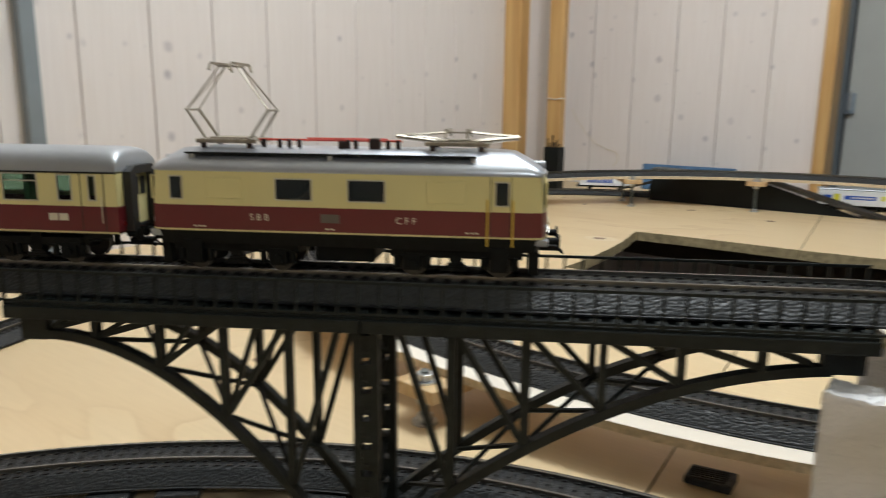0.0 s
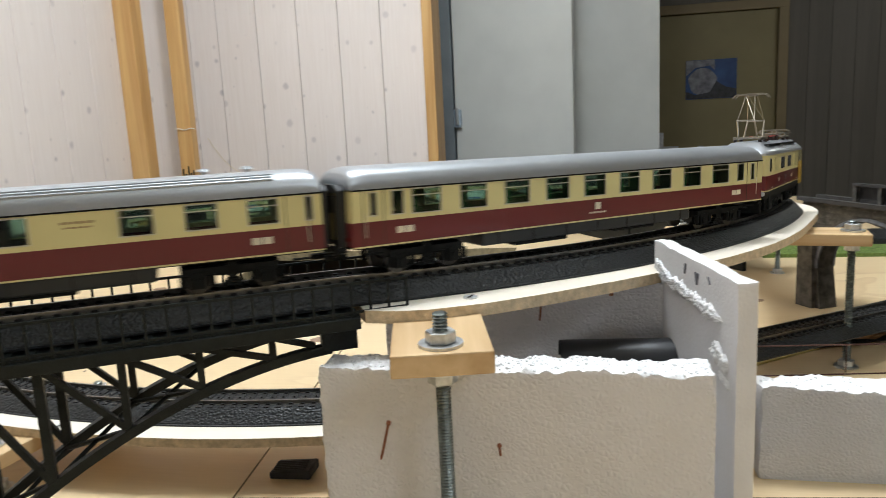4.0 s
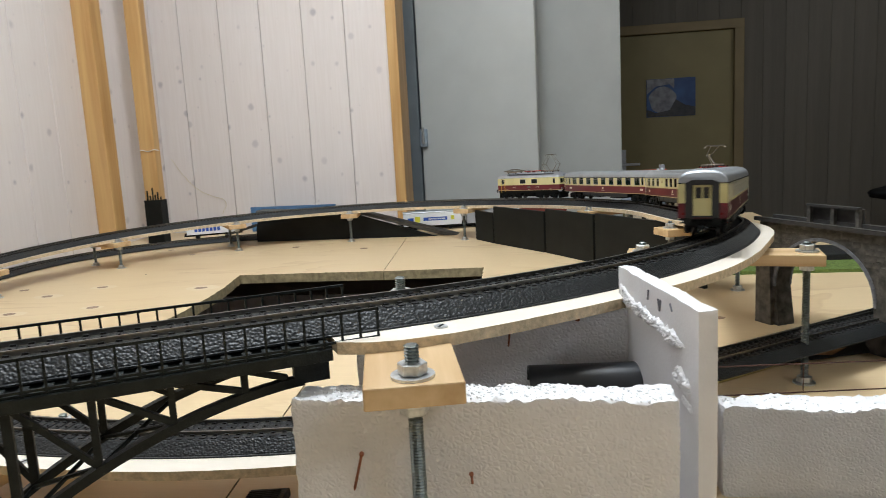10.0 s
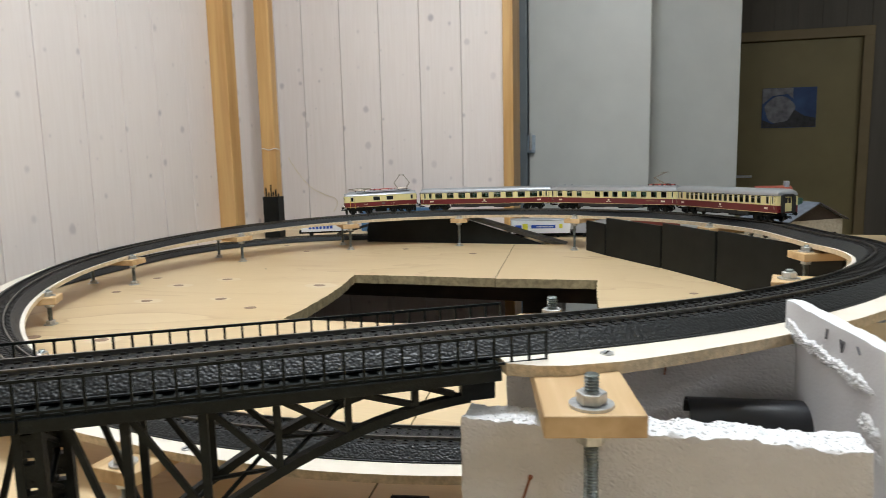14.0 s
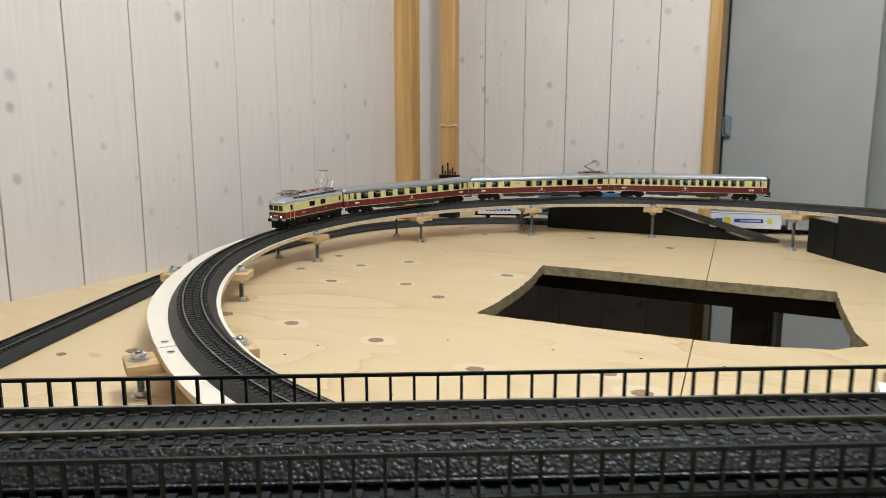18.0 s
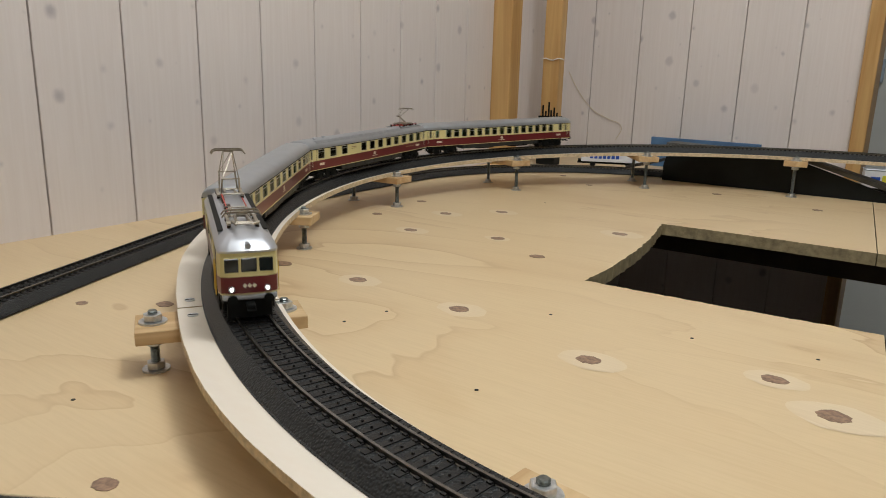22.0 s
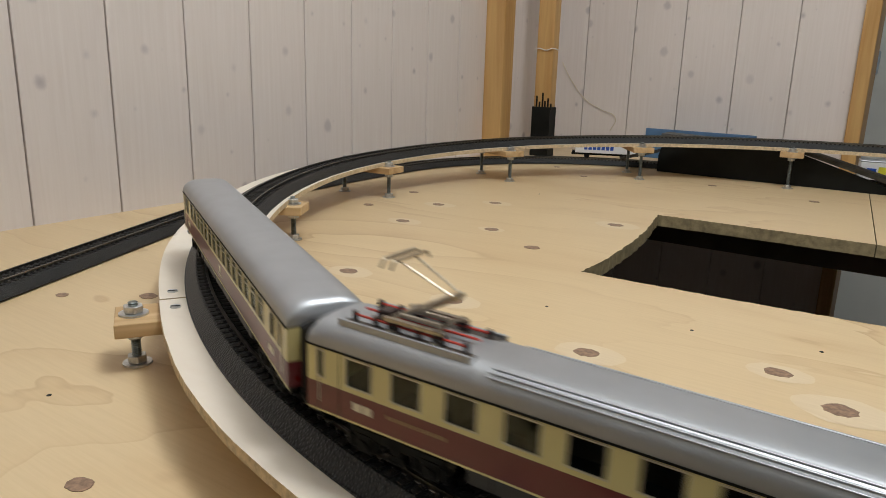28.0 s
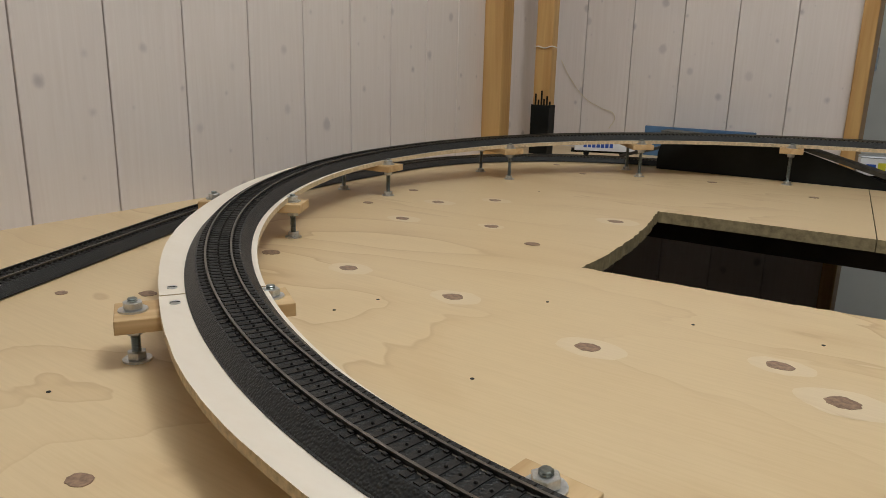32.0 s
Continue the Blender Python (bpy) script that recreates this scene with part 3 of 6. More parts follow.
door = shell("door_1", box("door_1", 0.58, 1.40, 5.14, 5.18, FLOOR, 0.83, M_DOOR, 0.004), "closed ochre painted door with a small picture", "door")
for x0, x1 in ((0.52, 0.58), (1.40, 1.46)):
    part("door_frame", box("door_frame", x0, x1, 5.11, 5.185, FLOOR, 0.89, M_DOORFRAME, 0.004), door)
part("door_frame", box("door_frame", 0.52, 1.46, 5.108, 5.183, 0.832, 0.892, M_DOORFRAME, 0.004), door)
hd = part("door_handle", box("door_handle", 0.66, 0.70, 5.125, 5.139, -0.1, 0.08, M_STEEL, 0.003), door)
part("lever", box("lever", 0.665, 0.79, 5.09, 5.105, -0.03, -0.012, M_STEEL, 0.004), hd)
poster = tagged(new("poster", box("poster", 0.84, 1.157, 5.133, 5.137, 0.288, 0.539, M_SKYPRINT)), "small mountain picture under blue sky on the door", "poster")


def print_shape(name, outline, y, mat):
    """A flat printed area of the picture."""
    part(name, mesh_of(name, [(x, y, z) for x, z in outline], [tuple(range(len(outline)))], mat), poster)


print_shape("pale_sky", [(0.842, 0.44), (0.90, 0.49), (0.99, 0.50), (1.02, 0.47), (1.02, 0.537), (0.842, 0.537)], 5.1324, M_CLOUDPRINT)
print_shape("rock_dome", [(0.945 + 0.088 * math.cos(a) * (1 + 0.06 * math.sin(5 * a)), 0.400 + 0.088 * math.sin(a)) for a in [k * math.tau / 30 for k in range(30)]], 5.1318, M_CLOUDPRINT)
print_shape("dark_slope", [(0.842, 0.290), (1.155, 0.290), (1.155, 0.345), (1.09, 0.36), (1.03, 0.40), (0.99, 0.33), (0.90, 0.315), (0.842, 0.34)], 5.1312, M_DARKPRINT)


# exercise bike in the far room
bike = tagged(new("exercise_bike", None), "exercise bike with a black saddle and grey frame", "exercise bike")
bike.matrix_world = pose(0, 4.55, 0)


def tube(pts, r, mat, name="tube", n=10):
    bm = bmesh.new()
    for p, q in zip(pts, pts[1:]):
        cyl_into(bm, p, q, r, n)
    me = from_bm(name, bm, mat)
    me.shade_smooth()
    me.set_sharp_from_angle(angle=radians(50))
    return me


bm = bmesh.new()
bmesh.ops.create_uvsphere(bm, u_segments=14, v_segments=8, radius=1, matrix=Matrix.Translation((2.15, 0, -0.225)) @ Matrix.Diagonal((0.14, 0.09, 0.035, 1)))
cyl_into(bm, (2.02, 0, -0.23), (2.14, 0, -0.225), 0.02, 10, 0.05)
part("saddle", from_bm("saddle", bm, M_BLACKRUBBER, True), bike)
part("seat_post", tube([(2.2, 0, -0.24), (2.24, 0, -0.75)], 0.025, M_STEEL), bike)
part("frame", tube([(2.24, 0, -0.72), (2.62, 0, -0.75), (2.55, 0, 0.0)], 0.035, M_GREYPLASTIC), bike)
part("flywheel_cover", box("flywheel_cover", 2.36, 2.72, -0.07, 0.07, -0.62, -0.05, M_GREYPLASTIC, 0.06), bike)
part("handlebar", tube([(2.55, 0, 0.02), (2.44, -0.02, 0.12), (2.30, -0.03, 0.05), (2.28, -0.03, -0.05), (2.34, -0.03, -0.10)], 0.02, M_BLACKRUBBER), bike)
for x in (2.1, 2.7):
    part("foot_bar", tube([(x, -0.25, FLOOR + 0.03), (x, 0.25, FLOOR + 0.03)], 0.03, M_BLACKRUBBER), bike)
part("stand", tube([(2.1, 0, FLOOR + 0.03), (2.24, 0, -0.72), (2.7, 0, FLOOR + 0.03)], 0.03, M_GREYPLASTIC), bike)

# ---- table: two sheets of plywood, a sawn hole, legs, bearers ----


def jag(a, b, n, amp, rng):
    """Points between a and b that wander as a jigsaw does."""
    dx, dy = b[0] - a[0], b[1] - a[1]
    ln = math.hypot(dx, dy)
    out = []
    for k in range(1, n):
        o = rng.uniform(-amp, amp)
        out.append((a[0] + dx * k / n - dy / ln * o, a[1] + dy * k / n + dx / ln * o))
    return out


def rough_ring(pts, step, amp, seed, smooth_edges=()):
    rng, out = random.Random(seed), []
    for i, a in enumerate(pts):
        b = pts[(i + 1) % len(pts)]
        out.append(a)
        if i not in smooth_edges:
            out += jag(a, b, max(1, int(math.hypot(b[0] - a[0], b[1] - a[1]) / step)), amp, rng)
    return out


def seam(y, side):
    """The slanting joint between the two sheets."""
    return -0.070 - 0.1 * (y - 0.9) + 0.0006 * side


table = tagged(new("layout_table", None), "bare knotty plywood layout table with a sawn access hole", "table")
left_sheet = [(XL - 0.01, -0.9), (seam(-0.9, -1), -0.9), (seam(0.905, -1), 0.905)] + rough_ring([(seam(0.905, -1), 0.905), (-0.20, 0.897), (-0.321, 0.893), (-0.320, 0.96), (-0.326, 1.04), (-0.335, 1.11), (-0.346, 1.17), (-0.356, 1.218), (-0.21, 1.222), (seam(1.2215, -1), 1.2215)], 0.006, 0.0011, 3, (9,))[1:] + [(seam(1.88, -1), 1.88), (XL - 0.01, 1.88)]
right_sheet = [(seam(-0.9, 1), -0.9), (1.7, -0.9), (1.7, 1.31), (0.66, 1.31), (0.66, 1.88), (seam(1.88, 1), 1.88), (seam(1.2215, 1), 1.2215)] + rough_ring([(seam(1.2215, 1), 1.2215), (0.066, 1.232), (0.070, 1.15), (0.077, 1.079), (0.082, 1.02), (0.094, 0.968), (0.06, 0.935), (-0.02, 0.910), (seam(0.905, 1), 0.905)], 0.006, 0.0011, 4, (8,))[1:]
PLY_T = 0.015


def sheet(name, outline, mat):
    bm = bmesh.new()
    vs = [bm.verts.new((x, y, 0)) for x, y in outline]
    es = [bm.edges.new((vs[i], vs[(i + 1) % len(vs)])) for i in range(len(vs))]
    bmesh.ops.triangle_fill(bm, edges=es, use_beauty=True)
    top = bm.faces[:]
    ext = bmesh.ops.extrude_face_region(bm, geom=top)
    for v in ext["geom"]:
        if isinstance(v, bmesh.types.BMVert):
            v.co.z = -PLY_T
    bmesh.ops.recalc_face_normals(bm, faces=bm.faces)
    for f in bm.faces:
        f.material_index = 0 if abs(f.normal.z) > 0.5 else 1
    return from_bm(name, bm, [mat, M_PLYEDGE])


part("plywood_sheet", sheet("plywood_sheet", left_sheet, M_PLY), table)
part("plywood_sheet", sheet("plywood_sheet", right_sheet, M_PLY), table)
for x0, x1, y0, y1 in ((-0.86, 0.50, 1.30, 1.33), (-0.86, 1.6, 0.5, 0.54), (-0.86, 1.6, -0.5, -0.46), (-0.86, 0.44, 1.8, 1.84)):
    part("bearer", box("bearer", x0, x1, y0, y1, -PLY_T - 0.04, -PLY_T, M_POSTDARK), table)
for x, y in ((-0.8, 1.76), (-0.8, -0.44), (0.42, 1.76), (1.54, -0.44), (-0.05, 1.36), (-0.1, 0.56), (1.2, 0.56)):
    part("table_leg", box("table_leg", x - 0.025, x + 0.025, y - 0.025, y + 0.025, FLOOR, -PLY_T, M_POSTDARK), table)
part("steel_leg", cyl("steel_leg", (-0.015, 1.40, FLOOR), (-0.015, 1.40, -PLY_T), 0.012, M_STEEL), table, None, "thin steel leg under the table")
tagged(new("storage_box", box("storage_box", 0.05, 0.75, 1.35, 1.75, FLOOR, -0.45, M_GREYPLASTIC, 0.01)), "grey storage box on the floor under the table", "storage box")

# knots: round plugs with a resin halo, let into the top sheet
KNOTS = [(-0.235, 0.71, 8), (-0.123, 0.757, 8), (-0.083, 0.722, 9), (-0.367, 0.743, 8), (-0.489, 0.753, 8), (-0.401, 0.945, 8), (-0.479, 0.991, 8), (-0.586, 0.958, 8),
         (-0.615, 1.075, 8), (-0.562, 1.139, 8), (-0.684, 1.009, 7), (-0.375, 1.115, 9), (-0.586, 0.747, 9), (-0.698, 1.129, 7), (-0.576, 1.471, 6), (-0.368, 1.534, 7),
         (-0.205, 1.487, 7), (-0.666, 1.549, 6), (-0.563, 0.597, 7), (-0.617, 0.556, 5), (-0.78, 0.731, 5), (-0.352, 0.423, 6), (0.21, 1.15, 6), (0.36, 0.88, 6)]
rng = random.Random(5)
for x, y, r in KNOTS:
    bm = bmesh.new()
    vs = [bm.verts.new((0.00095 * r * (1.15 + 0.12 * rng.uniform(-1, 1)) * math.cos(a), 0.00095 * r * (0.95 + 0.12 * rng.uniform(-1, 1)) * math.sin(a), 0)) for a in [k * math.tau / 18 for k in range(18)]]
    bm.faces.new(vs)
    ext = bmesh.ops.extrude_face_region(bm, geom=bm.faces[:])
    for v in ext["geom"]:
        if isinstance(v, bmesh.types.BMVert):
            v.co.z = -0.003
    bmesh.ops.recalc_face_normals(bm, faces=bm.faces)
    if r > 7 and rng.random() < 0.75:
        hb = bmesh.new()
        w = rng.uniform(1.4, 2.3)
        ring = [hb.verts.new((0.0011 * r * (w * 1.25 + 0.25 * noise.noise(Vector((math.cos(a) * 2 + x * 90, math.sin(a) * 2, y * 70)))) * math.cos(a) + 0.004 * (w - 1.5), 0.0011 * r * (w * 0.85 + 0.3 * noise.noise(Vector((math.cos(a) * 2, x * 80, math.sin(a) * 2)))) * math.sin(a), 0)) for a in [k * math.tau / 28 for k in range(28)]]
        hb.faces.new(ring)
        part("resin_halo", from_bm("resin_halo", hb, M_HALO), table, pose(x, y, 0.0002))
    part("knot", from_bm("knot", bm, M_KNOT), table, pose(x, y, 0.0004, 0, 0, rng.uniform(-15, 15)))
for x, y in ((-0.105, 0.815), (-0.03, 0.828), (-0.19, 0.80), (-0.30, 0.78), (-0.41, 0.70), (0.02, 0.76), (-0.55, 1.25), (-0.45, 0.46), (-0.42, 0.66), (-0.27, 0.62)):
    part("screw_hole", cyl("screw_hole", (0, 0, -0.002), (0, 0, 0.0003), 0.0014, M_BLACK, 8), table, pose(x, y, 0))


# ---- track ----
def sleepers(line, s0, s1, spacing, me):
    """Sleepers of one track: poses along it."""
    n = int((s1 - s0) / spacing)
    out = []
    for k in range(n):
        x, y, z, h = line.at(s0 + (k + 0.5) * spacing)
        z2 = line.at(min(line.length, s0 + (k + 0.5) * spacing + 0.003))[2]
        out.append(pose(x, y, z, 0, -math.degrees(math.atan2(z2 - z, 0.003)), math.degrees(h)))
    return out


def sleeper_mesh():
    bm = bmesh.new()
    box_into(bm, -0.0017, 0.0017, -0.0148, 0.0148, -0.0040, -0.0022)
    for y in (-0.0090, 0.0090):
        for d in (-0.0017, 0.0017):
            box_into(bm, -0.0012, 0.0012, y + d - 0.0007, y + d + 0.0007, -0.0022, -0.0014)
    bmesh.ops.create_cone(bm, cap_ends=True, segments=6, radius1=0.0008, radius2=0.0006, depth=0.0012, matrix=Matrix.Translation((0, 0, -0.0018)))
    return from_bm("sleeper", bm, M_SLEEPER)


SLEEPER = sleeper_mesh()
BED = [(-0.0234, -0.0111), (-0.0234, -0.0103), (-0.0226, -0.0101), (-0.0223, -0.0094), (-0.0168, -0.0037), (-0.0158, -0.0028), (-0.0120, -0.0027), (0.0120, -0.0027), (0.0158, -0.0028), (0.0168, -0.0037), (0.0223, -0.0094), (0.0226, -0.0101), (0.0234, -0.0103), (0.0234, -0.0111)]


def joined(name, source, poses, mat):
    """Many copies of one small mesh in one mesh."""
    base = [v.co.copy() for v in source.vertices]
    polys = [tuple(p.vertices) for p in source.polygons]
    verts, faces = [], []
    for m in poses:
        o = len(verts)
        verts += [m @ v for v in base]
        faces += [tuple(i + o for i in p) for p in polys]
    return mesh_of(name, verts, faces, mat)


def track(line, s0, s1, name, label, near=(), spacing=0.0069):
    """Moulded roadbed, two rails, sleepers with studs: those in the stretch near are parts of their own."""
    top = tagged(new(name, sweep("roadbed", line, s0, s1, BED, M_BED, 0.012)), label, "model track")
    for side in (-1, 1):
        c = side * 0.0090
        part("rail", sweep("rail", line, s0, s1, [(c - 0.0011, -0.0030), (c - 0.0004, -0.0024), (c - 0.0004, -0.0009), (c - 0.0007, -0.0007), (c - 0.0007, 0.0), (c + 0.0007, 0.0), (c + 0.0007, -0.0007), (c + 0.0004, -0.0009), (c + 0.0004, -0.0024), (c + 0.0011, -0.0030)], M_RAIL, 0.012), top)
    lone, rest = [], []
    for k, m in enumerate(sleepers(line, s0, s1, spacing, SLEEPER)):
        s = s0 + (k + 0.5) * spacing
        (lone if any(a <= s <= b for a, b in near) else rest).append(m)
    for m in lone:
        part("sleeper", SLEEPER, top, m)
    if rest:
        tagged(part("sleeper_run", joined("sleeper_run", SLEEPER, rest, M_SLEEPER), top), kind="stuff")
    return top


def plank(line, s0, s1, inner, outer, name, label, seed=1, taper=0.0):
    """A strip of plywood sawn by eye, so that its outer edge wanders."""
    rg = random.Random(seed)
    n = int((s1 - s0) / 0.012)
    verts, faces = [], []
    for i in range(n + 1):
        s = s0 + (s1 - s0) * i / n
        x, y, z, h = line.at(s)
        o = (float(np.interp(s, *zip(*outer))) if isinstance(outer, list) else outer) + 0.001 * math.sin(s * 9 + seed) + 0.0012 * math.sin(s * 23) + rg.uniform(-0.0002, 0.0002)
        o -= taper * max(0.0, 1 - (s - s0) / 0.05)
        q = inner + 0.0012 * math.sin(s * 7 + 2)
        for off, dz in ((-o, -0.0168), (-o, -0.0112), (q, -0.0112), (q, -0.0168)):
            verts.append((x - off * math.sin(h), y + off * math.cos(h), z + dz))
    for i in range(n):
        for j in range(4):
            a, b = i * 4 + j, i * 4 + (j + 1) % 4
            faces.append((a, a + 4, b + 4, b))
    faces += [(0, 1, 2, 3), (n * 4 + 3, n * 4 + 2, n * 4 + 1, n * 4)]
    me = mesh_of(name, verts, faces, [M_PLANK, M_PLANKEDGE])
    bm = bmesh.new()
    bm.from_mesh(me)
    bmesh.ops.recalc_face_normals(bm, faces=bm.faces)
    for f in bm.faces:
        f.material_index = 0 if f.normal.z > 0.6 else 1
    bm.to_mesh(me)
    bm.free()
    return tagged(new(name, me), label, "plywood strip", "plywood strips of the ramp")


track(UPPER, 0.0, UPPER.length, "ramp_track", "black moulded model railway track climbing on the ramp", ((0.25, 1.05), (3.1, 4.1)))
track(YARD, 0.0, YARD.length, "yard_track", "black moulded model railway track lying on the table")
track(YARD_LEAD, 0.0, YARD_LEAD.length, "yard_track", "straight black model railway track lying on the table")
track(FRONT_LOOP, 0.0, FRONT_LOOP.length, "table_track", "black model railway track on small black pads", ((0.15, 0.75),))
SPUR = Line(0.226, 0.641, radians(36.5), [(0.9, 0.0)], ((0, 2), (0.0125, 0.0125)))
BRANCH = Line(0.333, 0.716, radians(30), [(0.07, -0.40), (0.8, 0.0)], ((0, 2), (0.0122, 0.0122)))

RAMPS = []
for a, b, o, s, tp in ((S_BR + 0.002, 1.31, [(0.62, 0.030), (0.640, 0.041), (0.67, 0.0440), (0.77, 0.0410), (1.0, 0.0355), (1.31, 0.037)], 1, 0), (1.3105, 2.06, 0.043, 2, 0), (2.0605, 2.81, 0.044, 3, 0), (2.8105, 3.758, [(2.81, 0.044), (3.5, 0.046), (3.758, 0.040)], 4, 0), (3.76, 4.46, 0.0395, 5, 0)):
    RAMPS.append((a, b, plank(UPPER, a, b, 0.027, o, "plywood_ramp", "pale plywood strip carrying the climbing track", s, tp)))


def screw_at(s, off):
    x, y, z, h = UPPER.at(s)
    strip = next(r for a, b, r in RAMPS if a - 0.001 <= s <= b + 0.001)
    sc = part("screw", cyl("screw", (0, 0, -0.004), (0, 0, 0.0007), 0.0033, M_STEEL, 14), strip, pose(x - off * math.sin(h), y + off * math.cos(h), z - 0.0112, 0, 0, 40 + s * 50), "small countersunk steel screw")
    part("slot", box("slot", -0.0028, 0.0028, -0.0005, 0.0005, 0.0006, 0.0009, M_BLACK), sc)


for s, off in ((0.67, -0.032), (3.745, -0.031), (3.775, -0.0305), (2.83, -0.033), (4.07, -0.031), (2.78, -0.033), (1.27, -0.034), (1.33, -0.034)):
    screw_at(s, off)


# ---- supports: a crossbar on two threaded rods ----
def hex_nut(r, h):
    bm = bmesh.new()
    bmesh.ops.create_cone(bm, cap_ends=True, segments=6, radius1=r, radius2=r, depth=h)
    bmesh.ops.bevel(bm, geom=bm.edges[:], offset=0.0004, segments=1, affect="EDGES")
    return from_bm("nut", bm, M_STEEL)


NUT, WASHER = hex_nut(0.0061, 0.0046), cyl("washer", (0, 0, -0.0006), (0, 0, 0.0006), 0.0088, M_STEEL, 20)


def threaded(length):
    """A rod with real thread rings, standing on z = 0."""
    bm = bmesh.new()
    n, prev = max(4, int(length / 0.0013)), None
    for k in range(2 * n + 1):
        r = 0.0031 if k % 2 else 0.0024
        ring = [bm.verts.new((r * math.cos(a), r * math.sin(a), length * k / (2 * n))) for a in [j * math.tau / 10 for j in range(10)]]
        if prev:
            for j in range(10):
                bm.faces.new((prev[j], prev[(j + 1) % 10], ring[(j + 1) % 10], ring[j]))
        prev = ring
    bm.faces.new(prev)
    return from_bm("threaded_rod", bm, M_ROD)


def support(inner, outer, ztop, label="wooden crossbar bolted on two threaded steel rods", width=0.036, stick=0.0082):
    """inner, outer: the two bolts; ztop: the bar's upper face."""
    top = tagged(new("track_support", None), label, "track support", "supports of the ramp")
    ix, iy, ox, oy = *inner, *outer
    yaw = math.atan2(oy - iy, ox - ix)
    ln = math.hypot(ox - ix, oy - iy)
    top.matrix_world = Matrix.Translation((ix, iy, 0)) @ Matrix.Rotation(yaw, 4, "Z")
    part("crossbar", box("crossbar", -0.013, ln + 0.011, -width / 2, width / 2, ztop - 0.009, ztop, M_BAR, 0.0007), top)
    for x in (0, ln):
        part("threaded_rod", threaded(ztop + stick), top, pose(x, 0, 0))
        for z in (ztop + 0.0006, ztop - 0.0096, 0.0006):
            part("washer", WASHER, top, pose(x, 0, z, 0, 0, 20))
        for z, a in ((ztop + 0.0036, 10), (ztop - 0.0126, 25), (0.0036, 5)):
            part("nut", NUT, top, pose(x, 0, z, 0, 0, a + 70 * x * 10))
    return top


support((0.09, 0.471), (0.123, 0.333), 0.1215, "knotty wooden crossbar bolted on threaded rods beside the bridge", 0.039, 0.0130)
support((0.2548, 0.690), (0.379, 0.667), 0.109)
support((0.325, 0.987), (0.414, 1.02), 0.0885)
for s, q, o in ((1.71, 0.032, -0.05), (2.07, 0.032, -0.05), (2.35, 0.032, -0.05), (2.61, 0.031, -0.055), (2.87, 0.031, -0.060), (3.15, 0.031, -0.05), (3.445, 0.031, -0.054), (3.765, 0.029, -0.0545), (4.04, 0.034, -0.052)):
    x, y, z, h = UPPER.at(s)
    support((x - q * math.sin(h), y + q * math.cos(h)), (x - o * math.sin(h), y + o * math.cos(h)), z - 0.0168)

# ---- the arched bridge ----
bridge = tagged(new("arch_bridge", None), "dark grey plastic model bridge with steel arch trusses", "model bridge")
bridge.matrix_world = pose(BX, BY, 0, 0, 0, math.degrees(HB))
BL, BW, DECK = 0.344, 0.0309, 0.1252
TW, PIER = 0.0201, 0.1934


def bar_into(bm, p, q, w, t):
    """A rectangular bar between two points: w across y, t in the plane."""
    p, q = Vector(p), Vector(q)
    d = (q - p).normalized()
    side = Vector((0, 1, 0))
    up = d.cross(side).normalized()
    vs = []
    for c in (p, q):
        for a, b in ((-1, -1), (1, -1), (1, 1), (-1, 1)):
            vs.append(bm.verts.new(c + side * (a * w / 2) + up * (b * t / 2)))
    for f in ((0, 1, 2, 3), (7, 6, 5, 4), (0, 4, 5, 1), (1, 5, 6, 2), (2, 6, 7, 3), (3, 7, 4, 0)):
        bm.faces.new([vs[i] for i in f])


def bar_part(name, p, q, w, t, parent):
    bm = bmesh.new()
    bar_into(bm, p, q, w, t)
    bmesh.ops.recalc_face_normals(bm, faces=bm.faces)
    return part(name, from_bm(name, bm, M_BRIDGE), parent)


part("deck", box("deck", -BL, 0, -BW, BW, DECK - 0.003, DECK, M_BRIDGE), bridge)
ZC = 0.1165  # underside of the top chord
for sy in (-1, 1):
    for x0, x1 in ((-PIER + 0.0004, 0.0), (-BL, -PIER - 0.0004)):
        part("edge_girder", box("edge_girder", x0, x1, sy * BW - 0.0015, sy * BW + 0.0015, DECK - 0.0065, DECK - 0.001, M_BRIDGE, 0.0005), bridge)
        part("top_chord", box("top_chord", x0, x1, sy * TW - 0.0026, sy * TW + 0.0026, ZC, DECK - 0.003, M_BRIDGE, 0.0004), bridge)
    # railing: posts and two rails
    rail_top = 0.1397
    part("handrail", box("handrail", -BL - 0.02, 0.0222, sy * BW - 0.0006, sy * BW + 0.0006, rail_top - 0.0012, rail_top, M_BRIDGE), bridge)
    part("lower_rail", box("lower_rail", -BL - 0.02, 0.0222, sy * BW - 0.0005, sy * BW + 0.0005, DECK + 0.0006, DECK + 0.0016, M_BRIDGE), bridge)
    post = box("railing_post", -0.0005, 0.0005, -0.0006, 0.0006, DECK - 0.001, rail_top - 0.0006, M_BRIDGE)
    for k in range(46):
        part("railing_post", post, bridge, pose(0.0216 - k * 0.0083, sy * BW, 0))
    foot = box("bracket", -0.0018, 0.0018, -0.0022, 0.0022, DECK, DECK + 0.0016, M_BRIDGE)
    for k in range(41):
        part("bracket", foot, bridge, pose(-0.003 - k * 0.0083, sy * (BW - 0.0032), 0))


def arch_right(u):
    """Height of the arch's back, u metres from the right-hand end."""
    return 0.1111 - 2.47 * u * u


def arch_left(v):
    """Height of the left-hand arch's back, v metres from the pier."""
    return 0.1111 - 5.67 * max(0.0, 0.14 - v) ** 2


